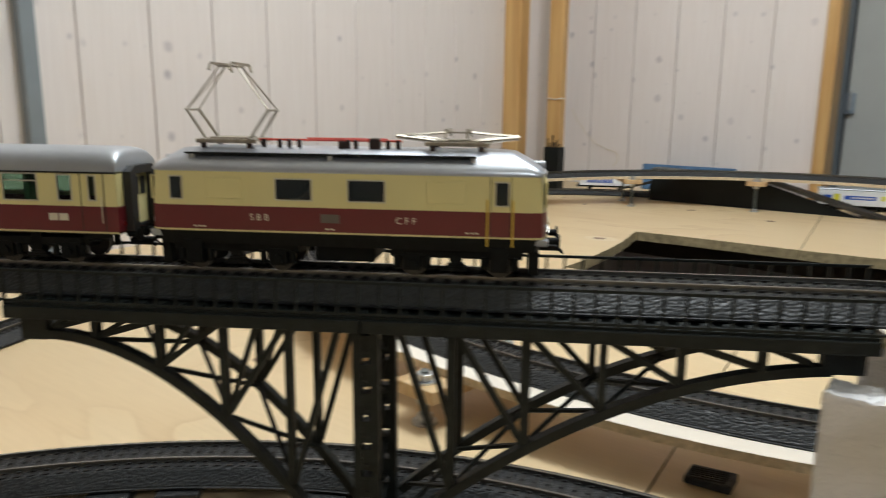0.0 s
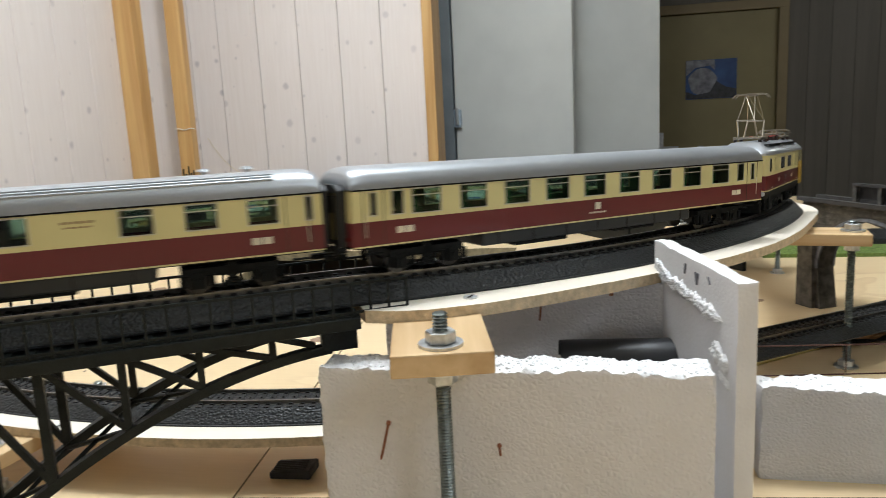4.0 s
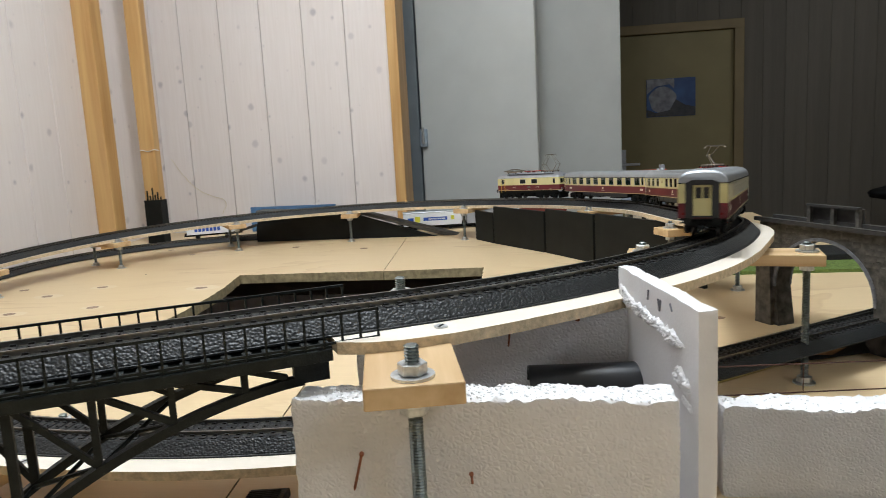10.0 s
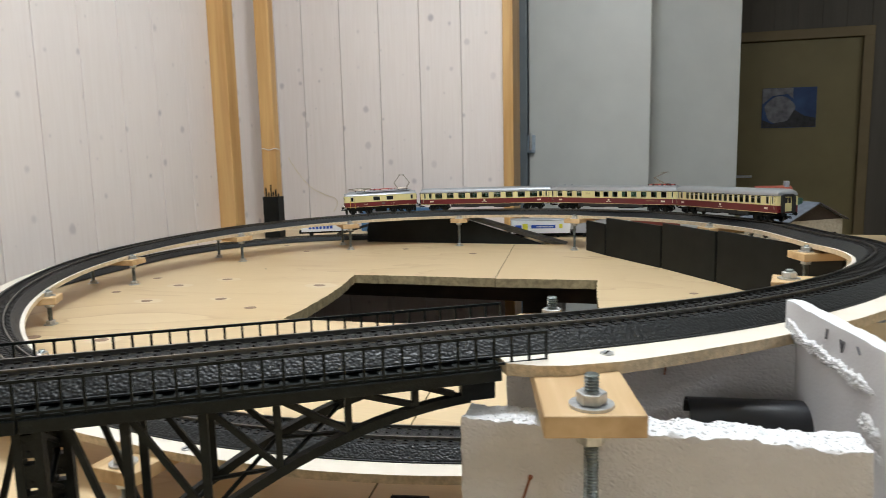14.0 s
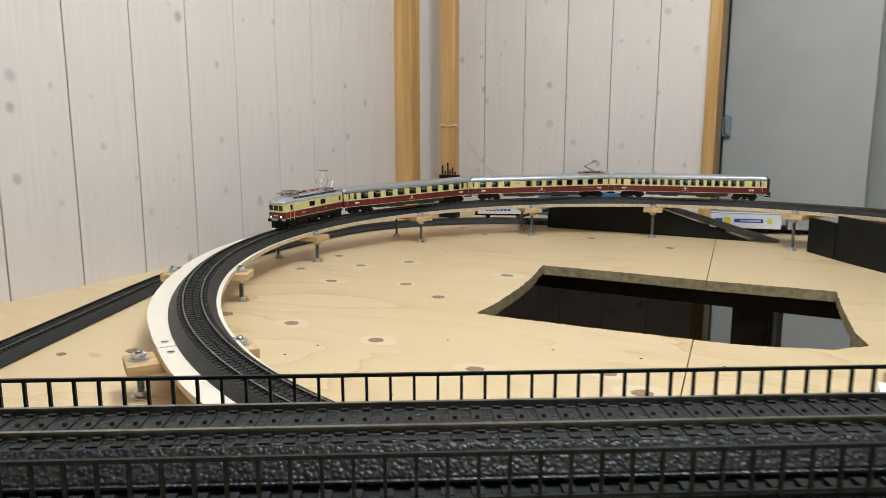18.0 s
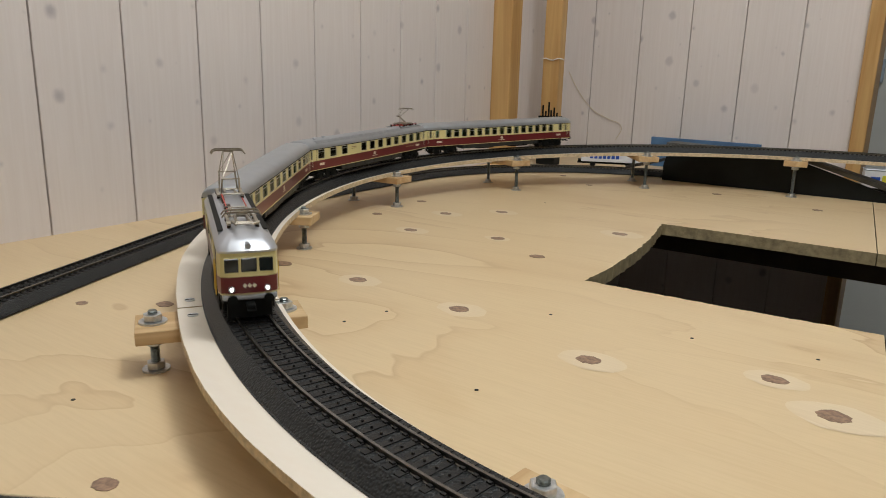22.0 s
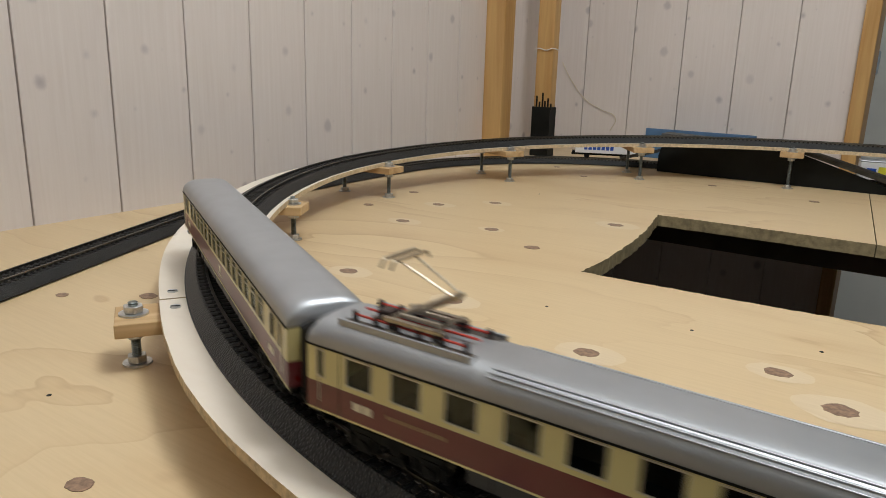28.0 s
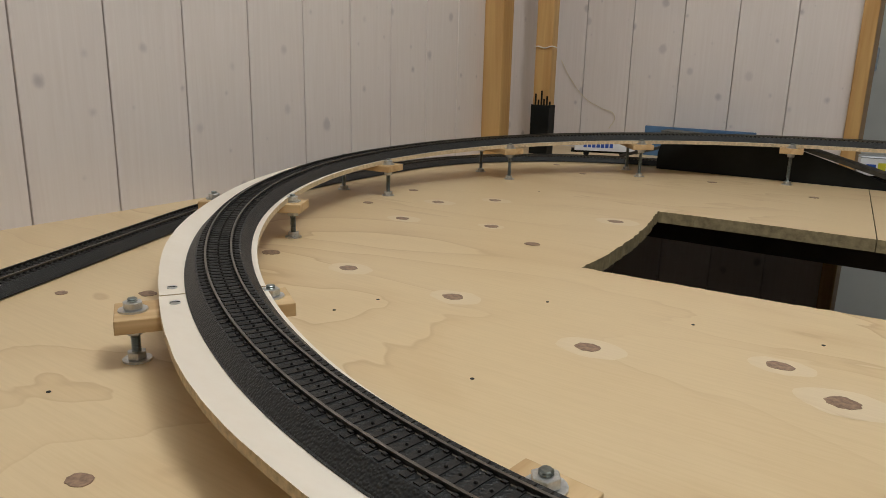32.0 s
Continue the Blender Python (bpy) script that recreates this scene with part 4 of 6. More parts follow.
def strip_into(bm, pts, y, w, t):
    """One bent bar of rectangular section through points of (x, z)."""
    prev = None
    for i, (x, z) in enumerate(pts):
        (xa, za), (xb, zb) = pts[max(0, i - 1)], pts[min(len(pts) - 1, i + 1)]
        d = Vector((xb - xa, 0, zb - za)).normalized()
        up = Vector((-d.z, 0, d.x)) * (1 if d.x > 0 else -1)
        ring = [bm.verts.new(Vector((x, y + a * w / 2, z)) + up * (b * t)) for a, b in ((-1, -1), (1, -1), (1, 0), (-1, 0))]
        if prev:
            for j in range(4):
                bm.faces.new((prev[j], prev[(j + 1) % 4], ring[(j + 1) % 4], ring[j]))
        else:
            bm.faces.new(ring)
        prev = ring
    bm.faces.new(prev[::-1])
    bmesh.ops.recalc_face_normals(bm, faces=bm.faces)


RIGHT = [0.0374 + 0.0302 * k for k in range(5)]
LEFT = [0.0329 + 0.0282 * k for k in range(4)]
for sy in (-1, 1):
    y = sy * TW
    part("end_block", box("end_block", -0.016, 0, y - 0.0026, y + 0.0026, 0.1075, ZC, M_BRIDGE, 0.0004), bridge)
    part("end_block", box("end_block", -BL, -BL + 0.012, y - 0.0026, y + 0.0026, 0.1065, ZC, M_BRIDGE, 0.0004), bridge)
    for pts in ([(-u, arch_right(u)) for u in [0.012 + (PIER - 0.006 - 0.012) * k / 20 for k in range(21)]],
                [(-PIER - v, arch_left(v)) for v in [0.006 + (BL - PIER - 0.008) * k / 20 for k in range(21)]]):
        bm = bmesh.new()
        strip_into(bm, pts, y, 0.0050, 0.0040)
        part("arch", from_bm("arch", bm, M_BRIDGE), bridge)
    for u in RIGHT:
        bar_part("upright", (-u, y, ZC + 0.001), (-u, y, arch_right(u) - 0.002), 0.0040, 0.0036 if u > 0.1 else 0.0029, bridge)
    for a, b in zip([0.018] + RIGHT, RIGHT + [PIER - 0.012]):
        bar_part("diagonal", (-b + 0.002, y, ZC), (-a - 0.001, y, arch_right(a) + 0.0005), 0.0028, 0.0025, bridge)
    for v in LEFT:
        bar_part("upright", (-PIER - v, y, ZC + 0.001), (-PIER - v, y, arch_left(v) - 0.002), 0.0040, 0.0030, bridge)
    for a, b in zip([0.010] + LEFT, LEFT + [0.138]):
        bar_part("diagonal", (-PIER - a - 0.002, y, ZC), (-PIER - b + 0.001, y, arch_left(b) + 0.0005), 0.0028, 0.0025, bridge)
        if a > 0.02:
            bar_part("diagonal", (-PIER - a - 0.014, y, ZC), (-PIER - b + 0.001, y, arch_left(b) + 0.0005), 0.0024, 0.0020, bridge)
    # the pier: a flat column with openings on each side
    for dx in (-0.0037, 0.0037):
        bar_part("pier_column", (-PIER + dx, y, ZC + 0.001), (-PIER + dx, y, 0.0), 0.0054, 0.0034, bridge)
    for k in range(9):
        z = 0.010 + k * 0.0125
        part("batten", box("batten", -PIER - 0.0022, -PIER + 0.0022, y - 0.0024, y + 0.0024, z - 0.0047, z + 0.0047, M_BRIDGE), bridge)
    for k in range(8):
        part("rivet", cyl("rivet", (-PIER, y - 0.0032, 0.02 + 0.0125 * k), (-PIER, y + 0.0032, 0.02 + 0.0125 * k), 0.0008, M_BRIDGE, 6), bridge)
for x in [-u for u in RIGHT] + [-PIER] + [-PIER - v for v in LEFT]:
    part("cross_beam", box("cross_beam", x - 0.0014, x + 0.0014, -TW + 0.0027, TW - 0.0027, ZC + 0.001, ZC + 0.0055, M_BRIDGE), bridge)
for ends in (list(zip(RIGHT[1:], RIGHT[2:] + [PIER - 0.012])), list(zip(LEFT, LEFT[1:]))):
    left = ends[0][0] < 0.035
    fz = arch_left if left else arch_right
    for a, b in ends:
        for sg in (-1, 1):
            bm = bmesh.new()
            xa, xb = (-PIER - a, -PIER - b) if left else (-a, -b)
            cyl_into(bm, (xa, -sg * (TW - 0.003), fz(a) - 0.002), (xb, sg * (TW - 0.003), fz(b) - 0.002), 0.0011, 6)
            part("wind_brace", from_bm("wind_brace", bm, M_BRIDGE), bridge)
for k in range(5):
    z = ZC - 0.022 * k
    for sg in (-1, 1):
        bm = bmesh.new()
        cyl_into(bm, (-PIER, -sg * (TW - 0.003), z - 0.002), (-PIER, sg * (TW - 0.003), z - 0.02), 0.0013, 6)
        part("pier_brace", from_bm("pier_brace", bm, M_BRIDGE), bridge)
part("pier_foot", box("pier_foot", -PIER - 0.016, -PIER + 0.016, -0.026, 0.026, 0.0, 0.006, M_BRIDGE, 0.001), bridge)
# the far abutment, out of the clip's view, that carries the bridge's other end
tagged(new("abutment_block", box("abutment_block", BX - 0.58 * math.cos(HB), BX - 0.40 * math.cos(HB), BY - 0.56 * math.sin(HB) - 0.03, BY - 0.42 * math.sin(HB) + 0.02, 0, 0.1265, M_BAR, 0.002)), "plain timber block under the bridge's far end", "timber block")


# ---- polystyrene ----
def foam_block(x0, x1, y0, y1, z1, seed, label, rough=0.0035, cell=0.006, z0=0.0, top_slope=0.0, mat=M_FOAM, crumbs=0):
    """A block with a torn upper face and edges that crumble."""
    nx, ny, nz = max(2, int((x1 - x0) / cell)), max(2, int((y1 - y0) / cell)), max(2, int((z1 - z0) / cell))
    bm = bmesh.new()
    grid = {}

    def vert(i, j, k):
        if (i, j, k) not in grid:
            grid[i, j, k] = bm.verts.new((x0 + (x1 - x0) * i / nx, y0 + (y1 - y0) * j / ny, z0 + (z1 - z0) * k / nz))
        return grid[i, j, k]

    for i in range(nx):
        for j in range(ny):
            for k in (0, nz):
                bm.faces.new((vert(i, j, k), vert(i + 1, j, k), vert(i + 1, j + 1, k), vert(i, j + 1, k)))
    for i in range(nx):
        for k in range(nz):
            for j in (0, ny):
                bm.faces.new((vert(i, j, k), vert(i + 1, j, k), vert(i + 1, j, k + 1), vert(i, j, k + 1)))
    for j in range(ny):
        for k in range(nz):
            for i in (0, nx):
                bm.faces.new((vert(i, j, k), vert(i, j + 1, k), vert(i, j + 1, k + 1), vert(i, j, k + 1)))
    bmesh.ops.recalc_face_normals(bm, faces=bm.faces)

    def torn(x, y):
        q = Vector((x, y, z1)) * 60 + Vector((seed * 7.3, 0, 0))
        return z1 + rough * (0.6 * noise.noise(q) + 0.4 * noise.noise(q * 3.1) + 0.35 * noise.noise(q * 8.3))

    for (i, j, k), v in grid.items():
        p = v.co * 60 + Vector((seed * 7.3, 0, 0))
        if k == nz:
            v.co.z = torn(v.co.x, v.co.y) + top_slope * (v.co.x - x0)
        elif k == nz - 1:
            v.co.z += 0.4 * rough * noise.noise(p)
        edge = (i in (0, nx)) + (j in (0, ny)) + (k == nz)
        if edge >= 2:
            c = Vector(((x0 + x1) / 2, (y0 + y1) / 2, (z0 + z1) / 2))
            v.co += (c - v.co).normalized() * abs(noise.noise(p * 1.7)) * rough * 0.8
    me = from_bm("foam_block", bm, mat, True)
    me.materials.append(M_TORNLIT)
    # Upward faces take the lighter foam, with the top light in its colour.
    for face in me.polygons:
        face.material_index = 1 if face.normal.z > 0.3 else 0
    me.set_sharp_from_angle(angle=radians(45))
    block = tagged(new("foam_block", me), label, "foam block", "polystyrene blocks of the tunnel")
    if crumbs:
        # loose beads and torn flakes along the upper edge
        rg, cb = random.Random(seed * 11), bmesh.new()
        for k in range(crumbs):
            x, y = rg.uniform(x0 + 0.002, x1 - 0.002), rg.uniform(y0 + 0.0012, y1 - 0.0012)
            z, big = torn(x, y), rg.uniform(0.0005, 0.0011)
            ico = bmesh.ops.create_icosphere(cb, subdivisions=1, radius=big, matrix=pose(x, y, z - 0.62 * big, rg.uniform(0, 90), rg.uniform(0, 90), 0))["verts"]
            for v in ico:
                v.co += (v.co - Vector((x, y, z - 0.62 * big))) * rg.uniform(-0.2, 0.2)
        tagged(part("crumb_layer", from_bm("crumb_layer", cb, M_TORNLIT, True), block, None, "white torn beads"), kind="stuff")
    return block


foam_block(0.066, 0.226, 0.347, 0.366, 0.1065, 1, "white polystyrene tunnel wall with a torn top edge", 0.0034, 0.0016, crumbs=1100)
foam_block(0.066, 0.222, 0.452, 0.474, 0.118, 2, "white polystyrene back wall of the tunnel", 0.002, 0.005, crumbs=60)
end = foam_block(-0.006, 0.002, -0.048, 0.058, 0.1385, 3, "white polystyrene end plate with glue and pencil marks", 0.0010, 0.004, mat=M_FOAMPLATE)
end.matrix_world = pose(0.232, 0.411, 0, 0, 0, 12)
foam_block(0.243, 0.2668, 0.474, 0.49, 0.0515, 4, "low white polystyrene block with a torn top", 0.003, 0.003, crumbs=40)
foam_block(0.2715, 0.74, 0.474, 0.496, 0.0530, 5, "long low white polystyrene block with a torn top", 0.0036, 0.0022, crumbs=900)


def glue(name, y0, z0, y1, z1, wide, thick, seed, label):
    """A ragged, torn smear of white glue on the end plate's face, from one point to another."""
    bm, n, m = bmesh.new(), max(12, int(math.hypot(y1 - y0, z1 - z0) / 0.0007)), 16
    rows = []
    for i in range(n + 1):
        f = i / n
        e = min(1.0, 6 * f + 0.1, 6 * (1 - f) + 0.1)
        q = Vector((f * n * 0.11, seed * 3.7, 0))
        w = wide * e * (1 + 0.75 * noise.noise(q) + 0.6 * noise.noise(q * 3.3))
        drift = wide * (0.5 * noise.noise(q + Vector((0, 9, 0))) + 0.3 * noise.noise(q * 4 + Vector((0, 5, 0))))
        row = []
        for j in range(m + 1):
            g = 2 * j / m - 1
            r = Vector((f * n * 0.35, j * 0.8, seed))
            h = thick * e * (1 - g ** 4) * (0.55 + 0.8 * abs(noise.noise(r)) + 0.45 * noise.noise(r * 2.7))
            row.append(bm.verts.new((-0.0055 - max(0.0, h), y0 + (y1 - y0) * f, z0 + (z1 - z0) * f + drift + g * max(0.0006, w))))
        rows.append(row)
    for i in range(n):
        for j in range(m):
            bm.faces.new((rows[i][j], rows[i + 1][j], rows[i + 1][j + 1], rows[i][j + 1]))
    bmesh.ops.recalc_face_normals(bm, faces=bm.faces)
    part(name, from_bm(name, bm, M_TORNLIT, True), end, None, label)


glue("glue_seam", 0.058, 0.1240, -0.036, 0.1185, 0.0030, 0.0030, 1, "torn white seam of glue")
glue("glue_seam", 0.056, 0.1290, 0.030, 0.1225, 0.0018, 0.0022, 4, "torn white seam of glue")
glue("glue_smear", -0.022, 0.1050, -0.041, 0.1010, 0.0034, 0.0026, 2, "white smear of glue")
glue("glue_smear", -0.030, 0.0960, -0.043, 0.0925, 0.0018, 0.0016, 3, "white smear of glue")
for y0, z0, dy, dz in ((-0.006, 0.1335, 0.0016, -0.0055), (-0.0028, 0.1335, -0.0014, -0.0055), (0.010, 0.1350, 0.0010, -0.0050), (-0.020, 0.1315, 0.0024, 0.0028)):
    bm = bmesh.new()
    cyl_into(bm, (-0.0062, y0, z0), (-0.0062, y0 + dy, z0 + dz), 0.0006, 5)
    part("pencil_mark", from_bm("pencil_mark", bm, M_PENCIL), end)


def nail(x, y, z, dx, dy, dz):
    bm = bmesh.new()
    cyl_into(bm, (0, 0, 0), (dx, dy, dz), 0.0006, 6)
    cyl_into(bm, (dx * 0.97, dy * 0.97, dz * 0.97), (dx * 1.03, dy * 1.03, dz * 1.03), 0.0010, 8)
    nl = tagged(new("nail", from_bm("nail", bm, M_RUST)), "thin rusty nail stuck in the polystyrene", "nail", "nails in the polystyrene")
    nl.matrix_world = Matrix.Translation((x, y, z))


nail(0.0915, 0.3475, 0.066, 0.006, -0.006, 0.019)
nail(0.1425, 0.3475, 0.070, 0.0005, -0.006, 0.007)
nail(0.153, 0.4515, 0.098, 0.002, -0.008, 0.016)
nail(0.094, 0.4515, 0.121, -0.010, -0.008, 0.006)
nail(0.19, 0.4515, 0.112, 0.001, -0.003, 0.001)

# black half tube lying in the tunnel
bm = bmesh.new()
for r, fl in ((0.013, 1), (0.0115, -1)):
    prev = None
    for k in range(2):
        ring = [bm.verts.new((0.062 * k, r * math.cos(a), r * math.sin(a))) for a in [math.pi * (j / 12) for j in range(13)]]
        if prev:
            for j in range(12):
                bm.faces.new((prev[j], prev[j + 1], ring[j + 1], ring[j]))
        prev = ring
bmesh.ops.recalc_face_normals(bm, faces=bm.faces)
half_tube = tagged(new("black_half_tube", from_bm("black_half_tube", bm, M_TUBE, True)), "black plastic half tube with a torn end", "plastic tube")
half_tube.matrix_world = pose(0.164, 0.434, 0.079, 8, 0, 6)
part("torn_rim", foam_rim := cyl("torn_rim", (0.061, 0.0, 0.012), (0.066, 0.0, 0.013), 0.0028, M_STEEL, 9), half_tube)

# ---- small things on the table ----
pad = box("track_pad", -0.011, 0.011, -0.028, 0.028, 0.0, 0.0071, M_BED, 0.001)
for s in (0.16, 0.24, 0.30, 0.335, 0.42, 0.47, 0.56, 0.66, 0.80, 0.86, 0.95, 1.05, 1.2):
    x, y, z, h = FRONT_LOOP.at(s)
    tagged(new("track_pad", pad), "small black pad under the track", "pad", "pads under the table track").matrix_world = pose(x, y, 0, 0, 0, math.degrees(h) + 4 * math.sin(s * 40))
bm = bmesh.new()
box_into(bm, -0.0125, 0.0125, -0.0085, 0.0085, 0.0, 0.0058)
for v in bm.verts:
    if v.co.x < 0:
        v.co.y += 0.004
        v.co.z *= 0.75
    if v.co.y > 0.006:
        v.co.x += 0.003
bmesh.ops.bevel(bm, geom=bm.edges[:], offset=0.0007, segments=1, affect="EDGES")
st = tagged(new("slate_piece", from_bm("slate_piece", bm, M_SLATE)), "dark grooved piece of slate lying on the table", "stone")
for k in range(6):
    y = -0.0065 + 0.0024 * k
    part("ridge", box("ridge", -0.0095, 0.0105, y, y + 0.0011, 0.0050, 0.0063, M_SLATE, 0.0003), st, pose(0, 0, 0, 0, -2.5, -4))
st.matrix_world = pose(0.001, 0.452, 0, 0, 0, 12)

# thin ladder of brown catenary wire behind the low polystyrene
wire = tagged(new("catenary_wire", None), "length of brown catenary wire standing on edge", "wire")
wire.matrix_world = pose(0.25, 0.513, 0, 0, 0, 6)
for z in (0.049, 0.064):
    part("wire", cyl("wire", (0, 0, z - 0.004 if z < 0.05 else z), (0.45, 0, z), 0.0005, M_WIRE, 6), wire)
for x in (0.08, 0.16, 0.24, 0.34, 0.43):
    part("dropper", cyl("dropper", (x, 0, 0.046 + 0.009 * x), (x, 0, 0.064), 0.0004, M_WIRE, 6), wire)
for x in (0.02, 0.40):
    part("wire_foot", cyl("wire_foot", (x, 0, 0), (x, 0, 0.048), 0.0005, M_WIRE, 6), wire)

# turnout, cork and card on the right-hand part of the table
track(SPUR, 0.0, SPUR.length, "spur_track", "black model railway turnout leg lying on the table")
track(BRANCH, 0.0, BRANCH.length, "spur_track", "diverging black leg of the turnout on the table")
tagged(new("card", prism("card", [(0.275, 0.640), (0.307, 0.662), (0.334, 0.682), (0.374, 0.713), (0.378, 0.727), (0.330, 0.703), (0.280, 0.676)], 0.0, 0.0015, M_CARD)), "pale yellow card lying beside the track", "card")
tagged(new("cork_strip", prism("cork_strip", [(0.405, 0.727), (0.424, 0.732), (0.448, 0.747), (0.472, 0.758), (0.476, 0.770), (0.446, 0.763), (0.428, 0.752), (0.409, 0.742)], 0.0, 0.007, M_CORK)), "brown strip of torn cork on the table", "cork strip")
motor = tagged(new("point_motor", box("point_motor", -0.013, 0.013, -0.008, 0.008, 0.0, 0.012, M_BED, 0.001)), "black point motor box beside the track", "point motor")
motor.matrix_world = pose(0.372, 0.722, 0, 0, 0, 30)
grass = tagged(new("grass_mat", box("grass_mat", 0.42, 1.3, 1.12, 1.19, 0.0, 0.005, M_GRASS)), "bright green grass mat along a road", "grass mat")
tagged(new("model_road", box("model_road", 0.45, 1.3, 1.20, 1.29, 0.0, 0.012, M_BED, 0.001)), "dark model track strip behind the grass", "model road")


# ---- stone viaduct with one open arch ----
def viaduct():
    top = tagged(new("stone_viaduct", None), "weathered dark stone model viaduct with an open arch", "model viaduct")
    top.matrix_world = pose(0.408, 0.873, 0, 0, 0, -62)
    ln, th, zt = 0.170, 0.021, 0.110
    bm = bmesh.new()
    # outline in x-z: a wall with an arched opening
    n, cx, rx, rz, z0 = 20, 0.080, 0.058, 0.054, 0.042
    arch = [(cx - rx * math.cos(math.pi * k / n), z0 + rz * math.sin(math.pi * k / n)) for k in range(n + 1)]
    left, right = [], []
    tops = [(0.0, 0.0), (0.0, zt)]
    for y in (-th / 2, th / 2):
        a = [bm.verts.new((x, y, z)) for x, z in arch]
        t = [bm.verts.new((x, y, zt - 0.01 * x)) for x, z in arch]
        l0, l1 = bm.verts.new((0.0, y, 0)), bm.verts.new((0.0, y, zt))
        l2 = bm.verts.new((cx - rx + 0.006, y, 0))
        r0, r1 = bm.verts.new((ln, y, 0)), bm.verts.new((ln, y, zt - 0.01 * ln))
        r2 = bm.verts.new((cx + rx - 0.004, y, 0))
        for k in range(n):
            bm.faces.new((a[k], a[k + 1], t[k + 1], t[k]))
        bm.faces.new((l0, l2, a[0], t[0], l1))
        bm.faces.new((r2, r0, r1, t[n], a[n]))
        left.append([l1, l0, l2] + a + [r2, r0, r1] + t[::-1])
    f, b = left
    for k in range(len(f)):
        bm.faces.new((f[k], f[(k + 1) % len(f)], b[(k + 1) % len(f)], b[k]))
    bmesh.ops.recalc_face_normals(bm, faces=bm.faces)
    part("arch_wall", from_bm("arch_wall", bm, M_VIADUCT), top)
    rgn = random.Random(3)
    stone = box("stone", -0.0040, 0.0040, -0.0003, 0.0003, -0.0026, 0.0026, M_VIADUCT, 0.00025)
    for y in (-th / 2, th / 2):
        for r in range(19):
            for c in range(22):
                x, z = 0.005 + c * 0.0084 + (r % 2) * 0.004, 0.004 + r * 0.0055
                if z > zt - 0.01 * x - 0.004 or x > ln - 0.004:
                    continue
                if abs(x - cx) < rx + 0.004 and z < z0 + rz * math.sqrt(max(0, 1 - ((x - cx) / (rx + 0.006)) ** 2)) + 0.004:
                    continue
                if rgn.random() < 0.6:
                    part("stone", stone, top, pose(x + rgn.uniform(-0.0012, 0.0012), y + rgn.uniform(-0.0002, 0.0001), z + rgn.uniform(-0.0006, 0.0006), rgn.uniform(-2, 2), rgn.uniform(-4, 4), rgn.uniform(-2, 2)))
        for k in range(n):
            (x0, z0a), (x1, z1a) = arch[k], arch[k + 1]
            ang = math.degrees(math.atan2(z1a - z0a, x1 - x0))
            part("arch_stone", box("arch_stone", -0.0047, 0.0047, -0.0012, 0.0012, -0.0004, 0.0030, M_ARCHRING, 0.0004), top, pose((x0 + x1) / 2, y, (z0a + z1a) / 2, 0, -ang, 0))
    bm = bmesh.new()
    for y in (-th / 2 - 0.002, th / 2 + 0.002):
        bar_into(bm, (-0.004, y, zt + 0.002), (ln + 0.006, y, zt + 0.002 - 0.01 * ln), 0.005, 0.004)
    bmesh.ops.recalc_face_normals(bm, faces=bm.faces)
    part("parapet", from_bm("parapet", bm, M_PARAPET), top)
    ref = part("refuge", box("refuge", 0.045, 0.105, th / 2 + 0.001, th / 2 + 0.004, 0.108, 0.1265, M_PARAPET), top)
    for x in (0.047, 0.075, 0.103):
        part("refuge_post", box("refuge_post", x - 0.002, x + 0.002, th / 2 - 0.004, th / 2, 0.108, 0.1265, M_VIADUCT), ref)
    part("refuge_rail", box("refuge_rail", 0.045, 0.105, th / 2 - 0.005, th / 2, 0.1265, 0.129, M_PARAPET), ref)
    part("buttress", prism_xz("buttress", [(ln - 0.005, 0), (ln + 0.12, 0), (ln + 0.12, 0.02), (ln + 0.06, 0.055), (ln + 0.03, 0.074), (ln + 0.008, 0.087), (ln - 0.005, 0.085)], -0.02, -0.004, M_VIADUCT), top)
    part("pier", prism_xz("pier", [(0.130, 0), (0.172, 0), (0.169, 0.08), (0.144, 0.08), (0.142, 0.03)], -th / 2 - 0.003, -th / 2 + 0.001, M_VIADUCT), top)
    part("pier", prism_xz("pier", [(0.0, 0), (0.022, 0), (0.019, 0.07), (0.0, 0.07)], -th / 2 - 0.005, -th / 2 + 0.001, M_VIADUCT), top)
    part("pilaster", prism_xz("pilaster", [(ln - 0.004, 0), (ln + 0.005, 0), (ln + 0.005, 0.087), (ln - 0.004, 0.086)], -0.0235, -0.0195, M_PARAPET), top)
    return top


def prism_xz(name, outline, y0, y1, mat):
    bm = bmesh.new()
    a = [bm.verts.new((x, y0, z)) for x, z in outline]
    b = [bm.verts.new((x, y1, z)) for x, z in outline]
    bm.faces.new(a)
    bm.faces.new(b[::-1])
    for i in range(len(a)):
        j = (i + 1) % len(a)
        bm.faces.new((a[i], b[i], b[j], a[j]))
    bmesh.ops.recalc_face_normals(bm, faces=bm.faces)
    return from_bm(name, bm, mat)


viaduct()

